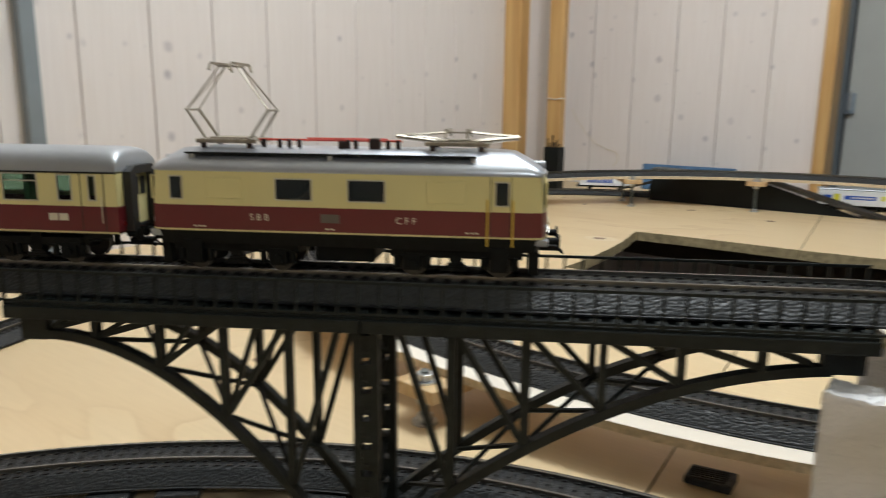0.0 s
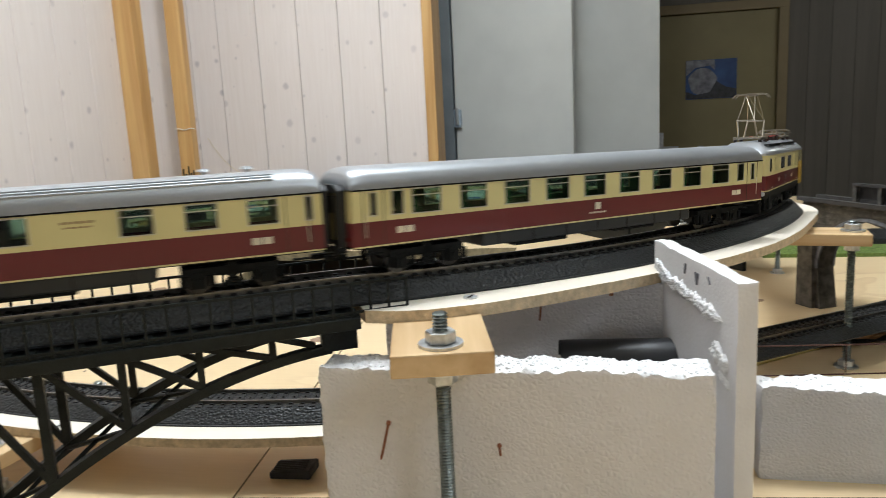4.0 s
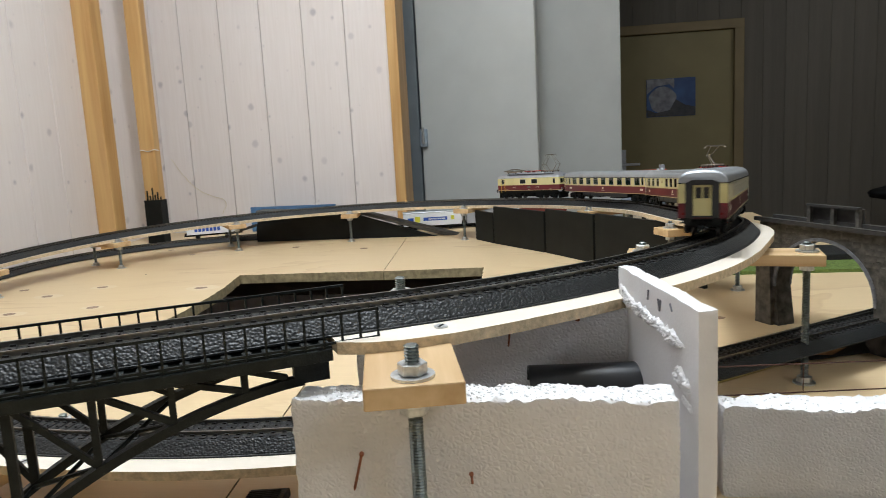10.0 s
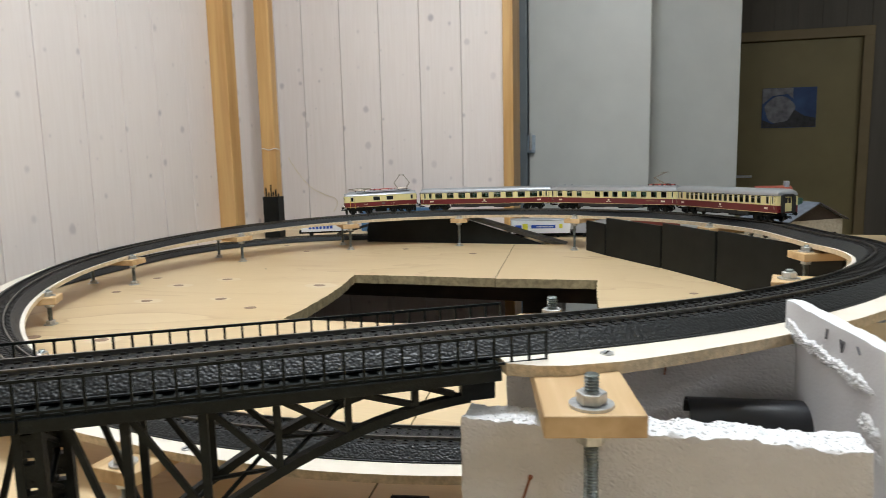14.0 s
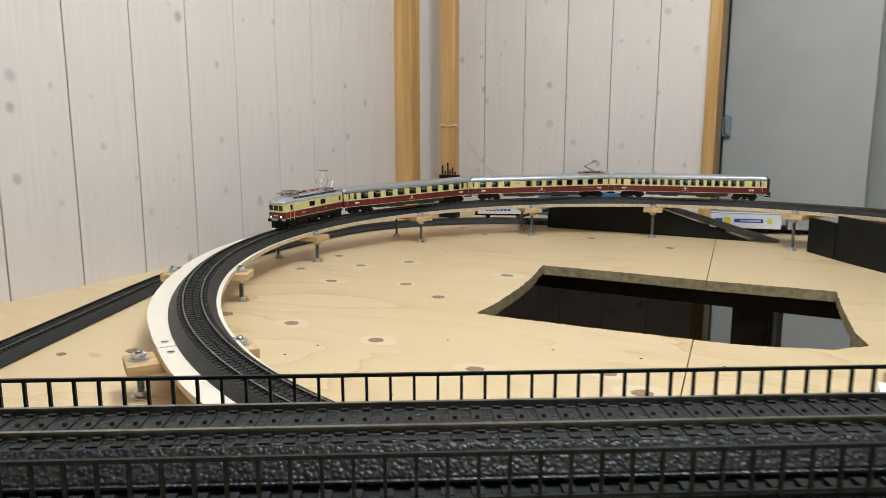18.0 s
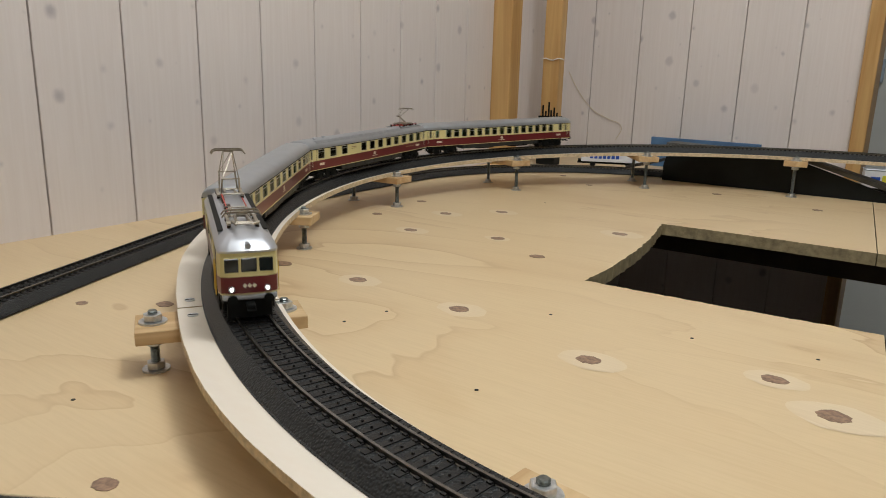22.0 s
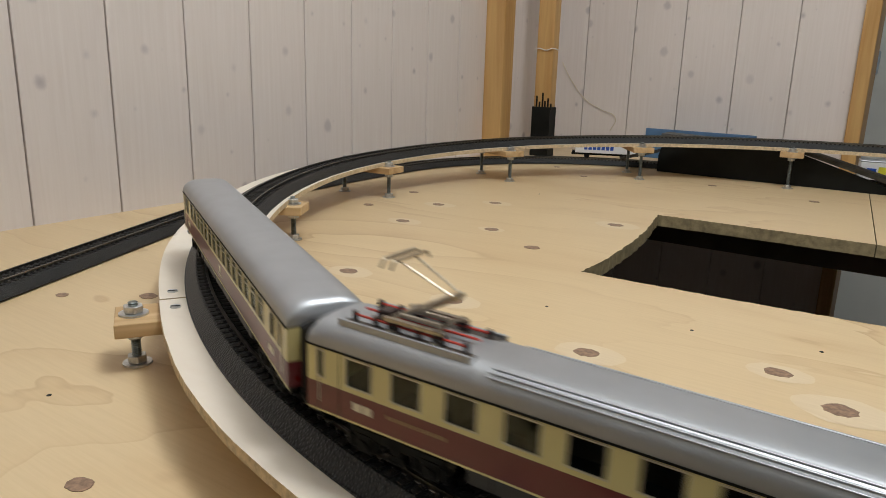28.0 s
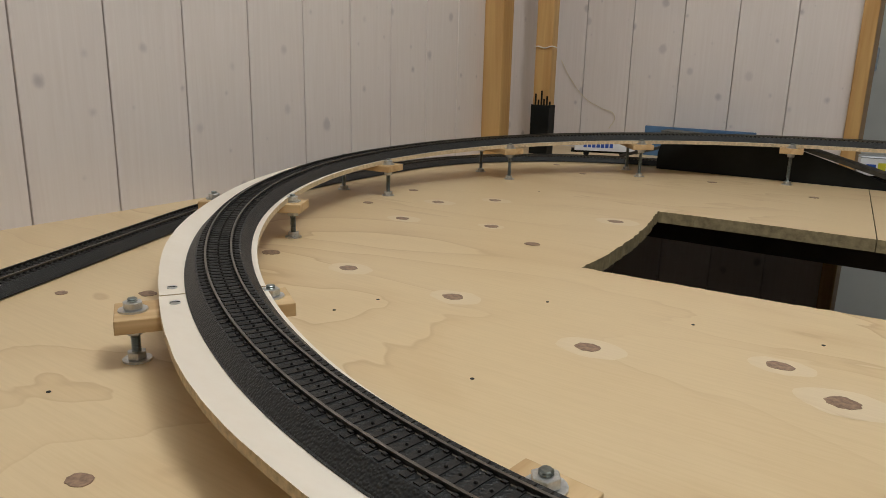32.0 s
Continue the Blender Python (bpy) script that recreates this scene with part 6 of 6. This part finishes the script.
def coach(name, label, windows, length=0.2945, roof=M_SILVER, ribs=False, inside=M_INTERIOR):
    """windows: rows of (x, width, height, transom)."""
    top = tagged(new(name, None), label, "passenger coach", "coaches of the train")
    holes = [(x - w / 2, x + w / 2, Z_PANE - h / 2, Z_PANE + h / 2) for x, w, h, _ in windows]
    part("upper_body", side_wall(length, Z_MID, Z_TOP, holes, M_CREAM, "upper_body"), top, None, "cream painted window band")
    part("lower_body", side_wall(length, Z_RED, Z_MID, [], M_RED, "lower_body"), top, None, "wine red lower body")
    for s in (-1, 1):
        part("trim_line", box("trim_line", -length / 2, length / 2, s * HALF - 0.0002, s * HALF + 0.0002, Z_RED - 0.0007, Z_RED, M_CREAM), top)
        part("gutter", box("gutter", -length / 2, length / 2, s * HALF - 0.0003, s * HALF + 0.0003, Z_TOP, Z_TOP + 0.0007, M_UNDER), top)
    shapes = {}
    for x, w, h, bars in windows:
        key = (w, h, bars)
        if key not in shapes:
            shapes[key] = (window_mesh(w, h, bars), pane_mesh(w, h))
        for s in (-1, 1):
            wd = part("window", shapes[key][0], top, pose(x, s * (HALF - 0.00005), Z_PANE, 0, 0, 0 if s < 0 else 180))
            pn = part("pane", shapes[key][1], wd)
            pn.visible_shadow = False
    part("floor_pan", box("floor_pan", -length / 2 + 0.001, length / 2 - 0.001, -HALF + 0.001, HALF - 0.001, 0.0140, 0.0185, M_UNDER), top)
    # skirt between the bogies, with boxes and an air tank behind it
    part("skirt", box("skirt", -length * 0.262, length * 0.262, -0.0160, 0.0160, 0.0082, 0.0152, M_SKIRT, 0.0010), top, None, "dark grey skirt between the bogies")
    part("battery_box", box("battery_box", -length * 0.19, -length * 0.07, -0.0150, 0.0150, 0.0062, 0.0083, M_UNDER, 0.0006), top)
    part("battery_box", box("battery_box", length * 0.05, length * 0.16, -0.0150, 0.0150, 0.0066, 0.0083, M_UNDER, 0.0006), top)
    for s in (-1, 1):
        for k in range(7):
            x = (-0.23 + 0.077 * k) * length
            part("hatch_joint", box("hatch_joint", x, x + 0.0005, s * 0.0160 - 0.0002, s * 0.0160 + 0.0002, 0.0088, 0.0146, M_BLACK), top)
    # compartment walls and seats
    bm = bmesh.new()
    k = -length / 2 + 0.034
    while k < length / 2 - 0.03:
        box_into(bm, k, k + 0.0012, -0.012, 0.006, 0.0185, 0.0395)
        box_into(bm, k + 0.0012, k + 0.006, -0.012, -0.002, 0.0185, 0.0255)
        box_into(bm, k + 0.0012, k + 0.0026, -0.012, -0.002, 0.0255, 0.0345)
        k += 0.0270
    part("seats", from_bm("seats", bm, inside), top)
    part("corridor_wall", box("corridor_wall", -length * 0.36, length * 0.22, 0.0062, 0.0068, 0.0175, 0.0285, inside), top)
    part("roof", roof_mesh(length, Z_TOP + 0.0007, Z_CROWN, roof, 0.4, 0.0100), top, None, "ribbed silver grey roof" if ribs else "plain silver grey roof")
    if ribs:
        for a in (38, 48, 58, 122, 132, 142):
            y, z = roof_point(radians(a), Z_TOP + 0.0007, Z_CROWN)
            part("roof_rib", box("roof_rib", -0.072, 0.128, y - 0.0005, y + 0.0005, z - 0.0003, z + 0.0004, roof, 0.0002), top)
    for s in (-1, 1):
        x = s * length / 2
        ew = part("end_wall", box("end_wall", min(x, x - s * 0.001), max(x, x - s * 0.001), -HALF + 0.0005, HALF - 0.0005, Z_RED, Z_TOP, M_CREAM), top)
        part("end_skirt", box("end_skirt", min(x, x + s * 0.0003), max(x, x + s * 0.0003), -HALF + 0.0005, HALF - 0.0005, Z_RED, Z_MID, M_RED), ew)
        part("end_door", box("end_door", min(x, x + s * 0.0008), max(x, x + s * 0.0008), -0.0064, 0.0064, 0.0170, 0.0392, M_CREAM), ew)
        for y in (-0.0045, 0.0007):
            part("door_window", box("door_window", min(x, x + s * 0.0011), max(x, x + s * 0.0011), y, y + 0.0038, 0.0295, 0.0372, M_GANGWAY), ew)
        part("door_sill", box("door_sill", min(x, x + s * 0.0016), max(x, x + s * 0.0016), -0.0066, 0.0066, 0.0160, 0.0172, M_GANGWAY), ew)
        bm = bmesh.new()
        for y0, y1, z0, z1 in ((-0.0112, -0.0066, 0.0150, 0.0425), (0.0066, 0.0112, 0.0150, 0.0425), (-0.0066, 0.0066, 0.0390, 0.0425)):
            box_into(bm, min(x, x + s * 0.0036), max(x, x + s * 0.0036), y0, y1, z0, z1)
        for v in bm.verts:
            if v.co.z > 0.042 and abs(v.co.y) > 0.0100:
                v.co.z -= 0.0022
        part("gangway", from_bm("gangway", bm, M_GANGWAY), top, None, "black rubber gangway frame")
        for y in (-0.0128, 0.0128):
            part("tail_light", cyl("tail_light", (x, y, 0.0186), (x + s * 0.0007, y, 0.0186), 0.0010, M_TAIL, 10), ew)
        end_gear(top, x, s, 0.0136)
        bogie(top, s * length * 0.365, (-0.0145, 0.0145), 0.040)
        for w in (-1, 1):
            for d in (-0.0023, 0.0023):
                part("door_plate", box("door_plate", x - s * 0.0265 + d - 0.0020, x - s * 0.0265 + d + 0.0020, w * HALF - 0.0002, w * HALF + 0.0003, 0.0198, 0.0228, M_LETTER), top, None, "small white number plates")
            part("grab_rail", cyl("grab_rail", (x - s * 0.0065, w * (HALF + 0.0006), 0.019), (x - s * 0.0065, w * (HALF + 0.0006), 0.030), 0.0002, M_LETTER, 5), top)
            for d in (0.0055, 0.0158):
                part("door_joint", box("door_joint", x - s * d - 0.0002, x - s * d + 0.0002, w * HALF - 0.0001, w * HALF + 0.0001, Z_RED, Z_TOP, M_INSUL), top)
            part("step", box("step", x - s * 0.0105 - 0.004, x - s * 0.0105 + 0.004, w * 0.0150 - 0.0012, w * 0.0150 + 0.0012, 0.0112, 0.0118, M_UNDER), top)
    for w in (-1, 1):
        part("crest", box("crest", -0.002, 0.002, w * HALF - 0.0002, w * HALF + 0.0003, 0.0205, 0.0242, M_LETTER), top)
        letter_bars(top, -0.006, w * HALF, 0.0184, 5, 0.0018, 0.0009, 0.0007, M_LETTER)
    return top


def plain_windows(n, w, gap, h, length=0.2945, ends=True, centre=0.0):
    rows = [(centre + (k - (n - 1) / 2) * gap, w, h, True) for k in range(n)]
    if ends:
        for s in (-1, 1):
            rows += [(s * (length / 2 - 0.0228), 0.0066, 0.0112, False), (s * (length / 2 - 0.0106), 0.0036, 0.0108, False)]
    return rows


first = coach("passenger_coach", "cream and wine red compartment coach with a smooth silver roof", plain_windows(9, 0.0160, 0.0267, 0.0118, centre=-0.0023), inside=M_GREENSEAT)
diner_rows = [(0.1415, 0.0036, 0.0110, False), (0.122, 0.0132, 0.0112, True), (0.097, 0.0132, 0.0112, True), (0.072, 0.0132, 0.0112, True), (0.027, 0.0128, 0.0112, False), (0.006, 0.0128, 0.0112, False), (-0.015, 0.0128, 0.0112, False),
              (-0.037, 0.0128, 0.0112, False), (-0.058, 0.0128, 0.0112, False), (-0.080, 0.0128, 0.0112, False), (-0.102, 0.0128, 0.0112, False), (-0.1225, 0.0120, 0.0112, False), (-0.1405, 0.0036, 0.0110, False)]
diner = coach("dining_car", "cream and wine red dining car with a roof pantograph", diner_rows, ribs=True)
last = coach("passenger_coach", "cream and wine red open coach at the train's end", plain_windows(15, 0.0098, 0.0148, 0.0116), inside=M_BEIGESEAT)
# dining car roof: well with a single-arm pantograph at its tail end, mushroom vents
well = part("roof_well", box("roof_well", -0.136, -0.080, -0.0122, 0.0122, 0.0473, 0.0499, M_PLATE, 0.0008), diner, None, "dark roof well of the pantograph")
for y in (-0.0119, 0.0119):
    part("well_edge", box("well_edge", -0.136, -0.080, y - 0.0006, y + 0.0006, 0.0481, 0.0509, M_SILVER, 0.0003), well)
for y in (-0.0075, 0.0, 0.0075):
    part("busbar", cyl("busbar", (-0.133, y, 0.0519), (-0.084, y, 0.0519), 0.0005, M_REDLINE, 6), diner, None, "red roof busbar")
for k in range(6):
    for y in (-0.0075, 0.0075):
        part("insulator", cyl("insulator", (-0.132 + 0.0095 * k, y, 0.0497), (-0.132 + 0.0095 * k, y, 0.0533), 0.0011, M_INSUL, 8), diner)
part("main_switch", box("main_switch", -0.126, -0.120, -0.003, 0.003, 0.0497, 0.0541, M_INSUL, 0.0008), diner)
pantograph(diner, -0.106, 0.0503, 1, 0.021, double=False)
for x in (0.100, 0.1185):
    vent = part("roof_vent", cyl("roof_vent", (x, 0.004, 0.0486), (x, 0.004, 0.0516), 0.0010, M_SILVER, 10), diner, None, "small mushroom vent")
    part("vent_cap", cyl("vent_cap", (x, 0.004, 0.0514), (x, 0.004, 0.0526), 0.0030, M_SILVER, 14, 0.0020), vent)
for w in (-1, 1):
    letter_bars(diner, 0.0445, w * HALF, 0.0352, 6, 0.0016, 0.0010, 0.0005, M_DIMLETTER)
    letter_bars(diner, 0.0455, w * HALF, 0.0334, 5, 0.0016, 0.0007, 0.0005, M_DIMLETTER)
    letter_bars(diner, -0.11, w * HALF, 0.0212, 14, 0.0012, 0.0014, 0.0006, M_DIMLETTER)


LIFT = 0.0034


def locomotive():
    ln = 0.157
    top = tagged(new("electric_locomotive", None), "cream and wine red electric locomotive with a raised pantograph", "locomotive")
    zr, zm, zt, zroof = 0.0140, 0.0237, 0.0372, 0.0466
    # body with rounded ends: a plan outline drawn up between heights
    def ring(inset, nose):
        pts, hw = [], HALF - inset
        for s in (1, -1):
            x = ln / 2 - inset
            for k in range(7):
                a = -math.pi / 2 + math.pi * k / 6
                px = x - 0.0058 + (0.0058 + nose) * math.cos(a) ** 0.55 if abs(math.cos(a)) > 1e-6 else x - 0.0058
                pts.append((s * px, s * hw * math.copysign(abs(math.sin(a)) ** 0.6, math.sin(a))))
        return pts

    def band(name, levels, mat, label="", cap=False):
        bm = bmesh.new()
        rows = [[bm.verts.new((x, y, z)) for x, y in ring(i, n)] for z, i, n in levels]
        for a, b in zip(rows, rows[1:]):
            for j in range(len(a)):
                bm.faces.new((a[j], a[(j + 1) % len(a)], b[(j + 1) % len(a)], b[j]))
        if cap:
            bm.faces.new(rows[-1])
            bm.faces.new(rows[0][::-1])
        bmesh.ops.recalc_face_normals(bm, faces=bm.faces)
        me = from_bm(name, bm, mat, True)
        me.set_sharp_from_angle(angle=radians(42))
        return part(name, me, top, None, label)

    band("lower_body", [(zr, 0.0, 0.0016), (zm, 0.0, 0.0012)], M_RED, "wine red lower body", True)
    band("upper_body", [(zm, 0.0, 0.0012), (zt, 0.0002, 0.0)], M_CREAM, "cream upper body", True)
    band("trim_line", [(zr - 0.0006, 0.0, 0.0017), (zr + 0.0001, -0.0001, 0.0018)], M_CREAM, "thin yellow line", True)
    band("underframe", [(0.0080, 0.0012, 0.0), (zr - 0.0006, 0.0004, 0.0)], M_UNDER, "black underframe", True)
    band("roof", [(zt, 0.0, 0.0006), (zt + 0.0012, 0.0, 0.0008), (zt + 0.0032, 0.0012, -0.0004), (zt + 0.0055, 0.0036, -0.0020), (zroof - 0.0008, 0.0072, -0.0042), (zroof, 0.0115, -0.008)], M_LOCOROOF, "silver painted roof with rounded ends", True)
    for s in (-1, 1):
        # side windows, blind grilles, doors, handrails
        for x, w, h, mat, nm in ((-0.0192, 0.0140, 0.0078, M_GLASSDARK, "side_window"), (0.0098, 0.0140, 0.0078, M_GLASSDARK, "side_window"), (-0.0475, 0.0144, 0.0080, M_CREAM, "grille"), (0.0408, 0.0148, 0.0084, M_CREAM, "grille"), (-0.0672, 0.0044, 0.0085, M_GLASSDARK, "cab_window"), (0.0622, 0.0046, 0.0085, M_GLASSDARK, "cab_window")):
            wd = part(nm, box(nm, x - w / 2, x + w / 2, s * HALF - 0.0003, s * HALF + 0.0001, 0.0306 - h / 2, 0.0306 + h / 2, mat, 0.0004), top)
            bm = bmesh.new()
            for x0, x1, z0, z1 in ((-w / 2 - 0.0005, w / 2 + 0.0005, h / 2, h / 2 + 0.0005), (-w / 2 - 0.0005, w / 2 + 0.0005, -h / 2 - 0.0005, -h / 2), (-w / 2 - 0.0005, -w / 2, -h / 2, h / 2), (w / 2, w / 2 + 0.0005, -h / 2, h / 2)):
                box_into(bm, x + x0, x + x1, s * HALF - 0.0002, s * HALF + 0.0003, 0.0306 + z0, 0.0306 + z1)
            if nm == "grille":
                for k in range(5):
                    box_into(bm, x - w / 2, x + w / 2, s * HALF - 0.0002, s * HALF + 0.0002, 0.0306 - h / 2 + h * (k + 0.5) / 5, 0.0306 - h / 2 + h * (k + 0.7) / 5)
            part("frame", from_bm("frame", bm, M_CREAM if nm == "grille" else M_FRAMEALU), wd)
        for x in (0.0568, 0.0664):
            part("handrail", cyl("handrail", (x, s * (HALF + 0.0008), 0.0105), (x, s * (HALF + 0.0008), 0.0285), 0.00045, M_YELLOWRAIL, 6), top, None, "yellow door handrail")
        part("door_joint", box("door_joint", 0.0577, 0.0580, s * HALF - 0.0001, s * HALF + 0.0001, zr, zt, M_INSUL), top)
        part("door_joint", box("door_joint", 0.0654, 0.0657, s * HALF - 0.0001, s * HALF + 0.0001, zr, zt, M_INSUL), top)
        part("number_plate", box("number_plate", -0.0085, -0.0010, s * HALF - 0.0001, s * HALF + 0.0003, 0.0178, 0.0212, M_PLATE), top, None, "small metal number plate")
        left, right = ("SBB", "CFF")
        text_part(top, left, 0.0036, pose(-0.0333, s * (HALF + 0.00012), 0.0182, 90, 0, 0) if s < 0 else pose(0.0325, s * (HALF + 0.00012), 0.0182, 90, 0, 180), M_LETTER)
        text_part(top, right, 0.0036, pose(0.0253, s * (HALF + 0.00012), 0.0182, 90, 0, 0) if s < 0 else pose(-0.0253, s * (HALF + 0.00012), 0.0182, 90, 0, 180), M_LETTER)
        letter_bars(top, -0.0605, s * HALF, 0.0150, 3, 0.0012, 0.0006, 0.0006, M_LETTER)
        letter_bars(top, 0.0485, s * HALF, 0.0150, 3, 0.0012, 0.0006, 0.0006, M_LETTER)
        letter_bars(top, -0.0065, s * HALF, 0.0150, 2, 0.0014, 0.0006, 0.0006, M_LETTER)
        # roof walkway
        part("roof_walkway", box("roof_walkway", -0.0640, 0.0520, s * 0.0128 - 0.0016, s * 0.0128 + 0.0016, 0.0438, 0.0444, M_UNDER), top, None, "dark roof walkway")
        for k in range(3):
            part("walkway_bracket", box("walkway_bracket", -0.062 + k * 0.056, -0.060 + k * 0.056, s * 0.0128 - 0.0012, s * 0.0128 + 0.0012, 0.0420, 0.0438, M_SILVER), top)
    for s in (-1, 1):
        x = s * (ln / 2 + 0.0004)
        for y, w in ((-0.0094, 0.0076), (0.0, 0.0086), (0.0094, 0.0076)):
            b = 0.0 if y == 0 else 0.0002
            fr = part("front_window", box("front_window", min(x - s * b, x - s * (b + 0.0012)), max(x - s * b, x - s * (b + 0.0012)), y - w / 2, y + w / 2, 0.0262, 0.0344, M_GLASSDARK, 0.0005), top)
            fr.matrix_basis = Matrix.Translation((s * 0.0006, 0, 0))
            bm = bmesh.new()
            for y0, y1, z0, z1 in ((y - w / 2 - 0.0005, y + w / 2 + 0.0005, 0.0344, 0.0350), (y - w / 2 - 0.0005, y + w / 2 + 0.0005, 0.0256, 0.0262), (y - w / 2 - 0.0005, y - w / 2, 0.0262, 0.0344), (y + w / 2, y + w / 2 + 0.0005, 0.0262, 0.0344)):
                box_into(bm, min(x - s * b, x - s * (b + 0.0008)), max(x - s * b, x - s * (b + 0.0008)), y0, y1, z0, z1)
            part("frame", from_bm("frame", bm, M_CREAM), fr)
        for y in (-0.0098, 0.0098):
            hl = part("headlight", cyl("headlight", (x - s * 0.003, y, 0.0166), (x + s * 0.0010, y, 0.0166), 0.0019, M_SILVER, 14), top)
            part("lens", cyl("lens", (x + s * 0.0008, y, 0.0166), (x + s * 0.0013, y, 0.0166), 0.0011, M_LAMP if s > 0 else M_GLASSDARK, 12), hl)
        part("top_light", cyl("top_light", (x - s * 0.0055, 0, 0.0408), (x - s * 0.0005, 0, 0.0408), 0.0016, M_SILVER, 12), top)
        bm = bmesh.new()
        for k in (-1, 0, 1):
            cyl_into(bm, (x + s * 0.0012, 0.0026 * k, 0.0186), (x + s * 0.0016, 0.0026 * k, 0.0186), 0.0013, 4)
        part("emblem", from_bm("emblem", bm, M_LETTER), top, None, "small silver emblem")
        part("buffer_beam", box("buffer_beam", min(x - s * 0.004, x + s * 0.0012), max(x - s * 0.004, x + s * 0.0012), -0.0150, 0.0150, 0.0105, 0.0132, M_GREYWAGON, 0.0006), top)
        part("snow_plough", box("snow_plough", min(x - s * 0.006, x - s * 0.002), max(x - s * 0.006, x - s * 0.002), -0.0125, 0.0125, -0.0015, 0.0085, M_UNDER, 0.0006), top)
        end_gear(top, x, s)
        bogie(top, s * 0.0445, (-0.0172, 0.0172), 0.052)
        part("cab_step", box("cab_step", s * 0.0615 - 0.0035, s * 0.0615 + 0.0035, -HALF + 0.0006, -HALF + 0.0020, 0.0005, 0.0095, M_UNDER), top)
    part("transformer_box", box("transformer_box", -0.012, 0.012, -0.0120, 0.0120, 0.0015, 0.0098, M_UNDER, 0.001), top)
    # roof gear
    for y, x0, x1 in ((-0.0062, -0.036, 0.022), (0.0062, -0.02, 0.014)):
        part("busbar", cyl("busbar", (x0, y, 0.0494), (x1, y, 0.0494), 0.00045, M_REDLINE, 6), top, None, "red roof busbar")
    for k, x in enumerate((-0.034, -0.0275, -0.0235, -0.0195, 0.0005, 0.0035, 0.0165, 0.0205)):
        part("insulator", cyl("insulator", (x, -0.0062, 0.0450), (x, -0.0062, 0.0496), 0.0009, M_INSUL, 8), top)
    part("main_switch", box("main_switch", 0.0090, 0.0135, -0.0075, -0.0035, 0.0452, 0.0505, M_INSUL, 0.0008), top)
    part("main_switch", box("main_switch", -0.0035, 0.0000, -0.0072, -0.0030, 0.0452, 0.0492, M_INSUL, 0.0006), top)
    part("roof_hatch", box("roof_hatch", -0.03, 0.02, -0.005, 0.008, 0.0450, 0.0460, M_SILVER, 0.0005), top)
    pantograph(top, -0.0490, 0.0450, -1, 0.0295)
    # folded pantograph over the leading end
    pf = pan_base(top, 0.0440, 0.0450, "folded wire pantograph")
    for sy in (-0.0062, 0.0062):
        for sx in (-1, 1):
            part("lower_arm", cyl("lower_arm", (sx * 0.0085, sy, 0.0046), (sx * 0.0240, sy * 0.85, 0.0062), 0.0008, M_NICKEL, 6), pf)
            part("upper_arm", cyl("upper_arm", (sx * 0.0240, sy * 0.85, 0.0064), (sx * 0.0035, sy * 0.5, 0.0080), 0.0004, M_NICKEL, 6), pf)
    for sx in (-0.0240, 0.0240):
        part("knee_bar", cyl("knee_bar", (sx, -0.0056, 0.0063), (sx, 0.0056, 0.0063), 0.0005, M_NICKEL, 6), pf)
    part("head_bar", box("head_bar", -0.0045, 0.0045, -0.0035, 0.0035, 0.0077, 0.0082, M_NICKEL), pf)
    for cx in (-0.0042, 0.0042):
        collector(pf, cx, 0.0088, 0.0085)
    # the body stands clear of the rails on its bogies
    for ob in top.children:
        if not ob.name.startswith("bogie"):
            ob.location.z += LIFT
    return top


loco = locomotive()
loco.scale = (1.03, 1.03, 1.03)
CARS = [(loco, 0.162, 0.089), (first, 0.2945, 0.215), (diner, 0.2945, 0.215), (last, 0.2945, 0.215)]
GAPS = (0.0145, 0.0065, 0.0065, 0.0)  # behind each car
# leading end of the locomotive's body, metres along the line, by time
FRONT = [(0, 0.4975), (1, 0.645), (2, 0.793), (3, 0.939), (4, 1.087), (9, 1.833), (13, 2.463), (19, 3.363), (23, 3.983), (25, 4.288), (28, 4.739), (30, 5.041), (32, 5.345)]


def motions():
    """The train runs down the line; each car rides on its two bogies."""
    behind = 0.0
    for (car, length, base), gap in zip(CARS, GAPS):
        rows = []
        for k in range(129):
            t = k * 0.25
            s = float(np.interp(t, *zip(*FRONT))) - behind - length / 2
            a, b = UPPER.at(s + base / 2), UPPER.at(s - base / 2)
            x, y, z = [(p + q) / 2 for p, q in zip(a[:3], b[:3])]
            yaw = math.degrees(math.atan2(a[1] - b[1], a[0] - b[0]))
            pitch = -math.degrees(math.atan2(a[2] - b[2], base))
            rows.append((t, pose(x, y, z, 0, pitch, yaw)))
        walk(car, rows)
        behind += length + gap


motions()
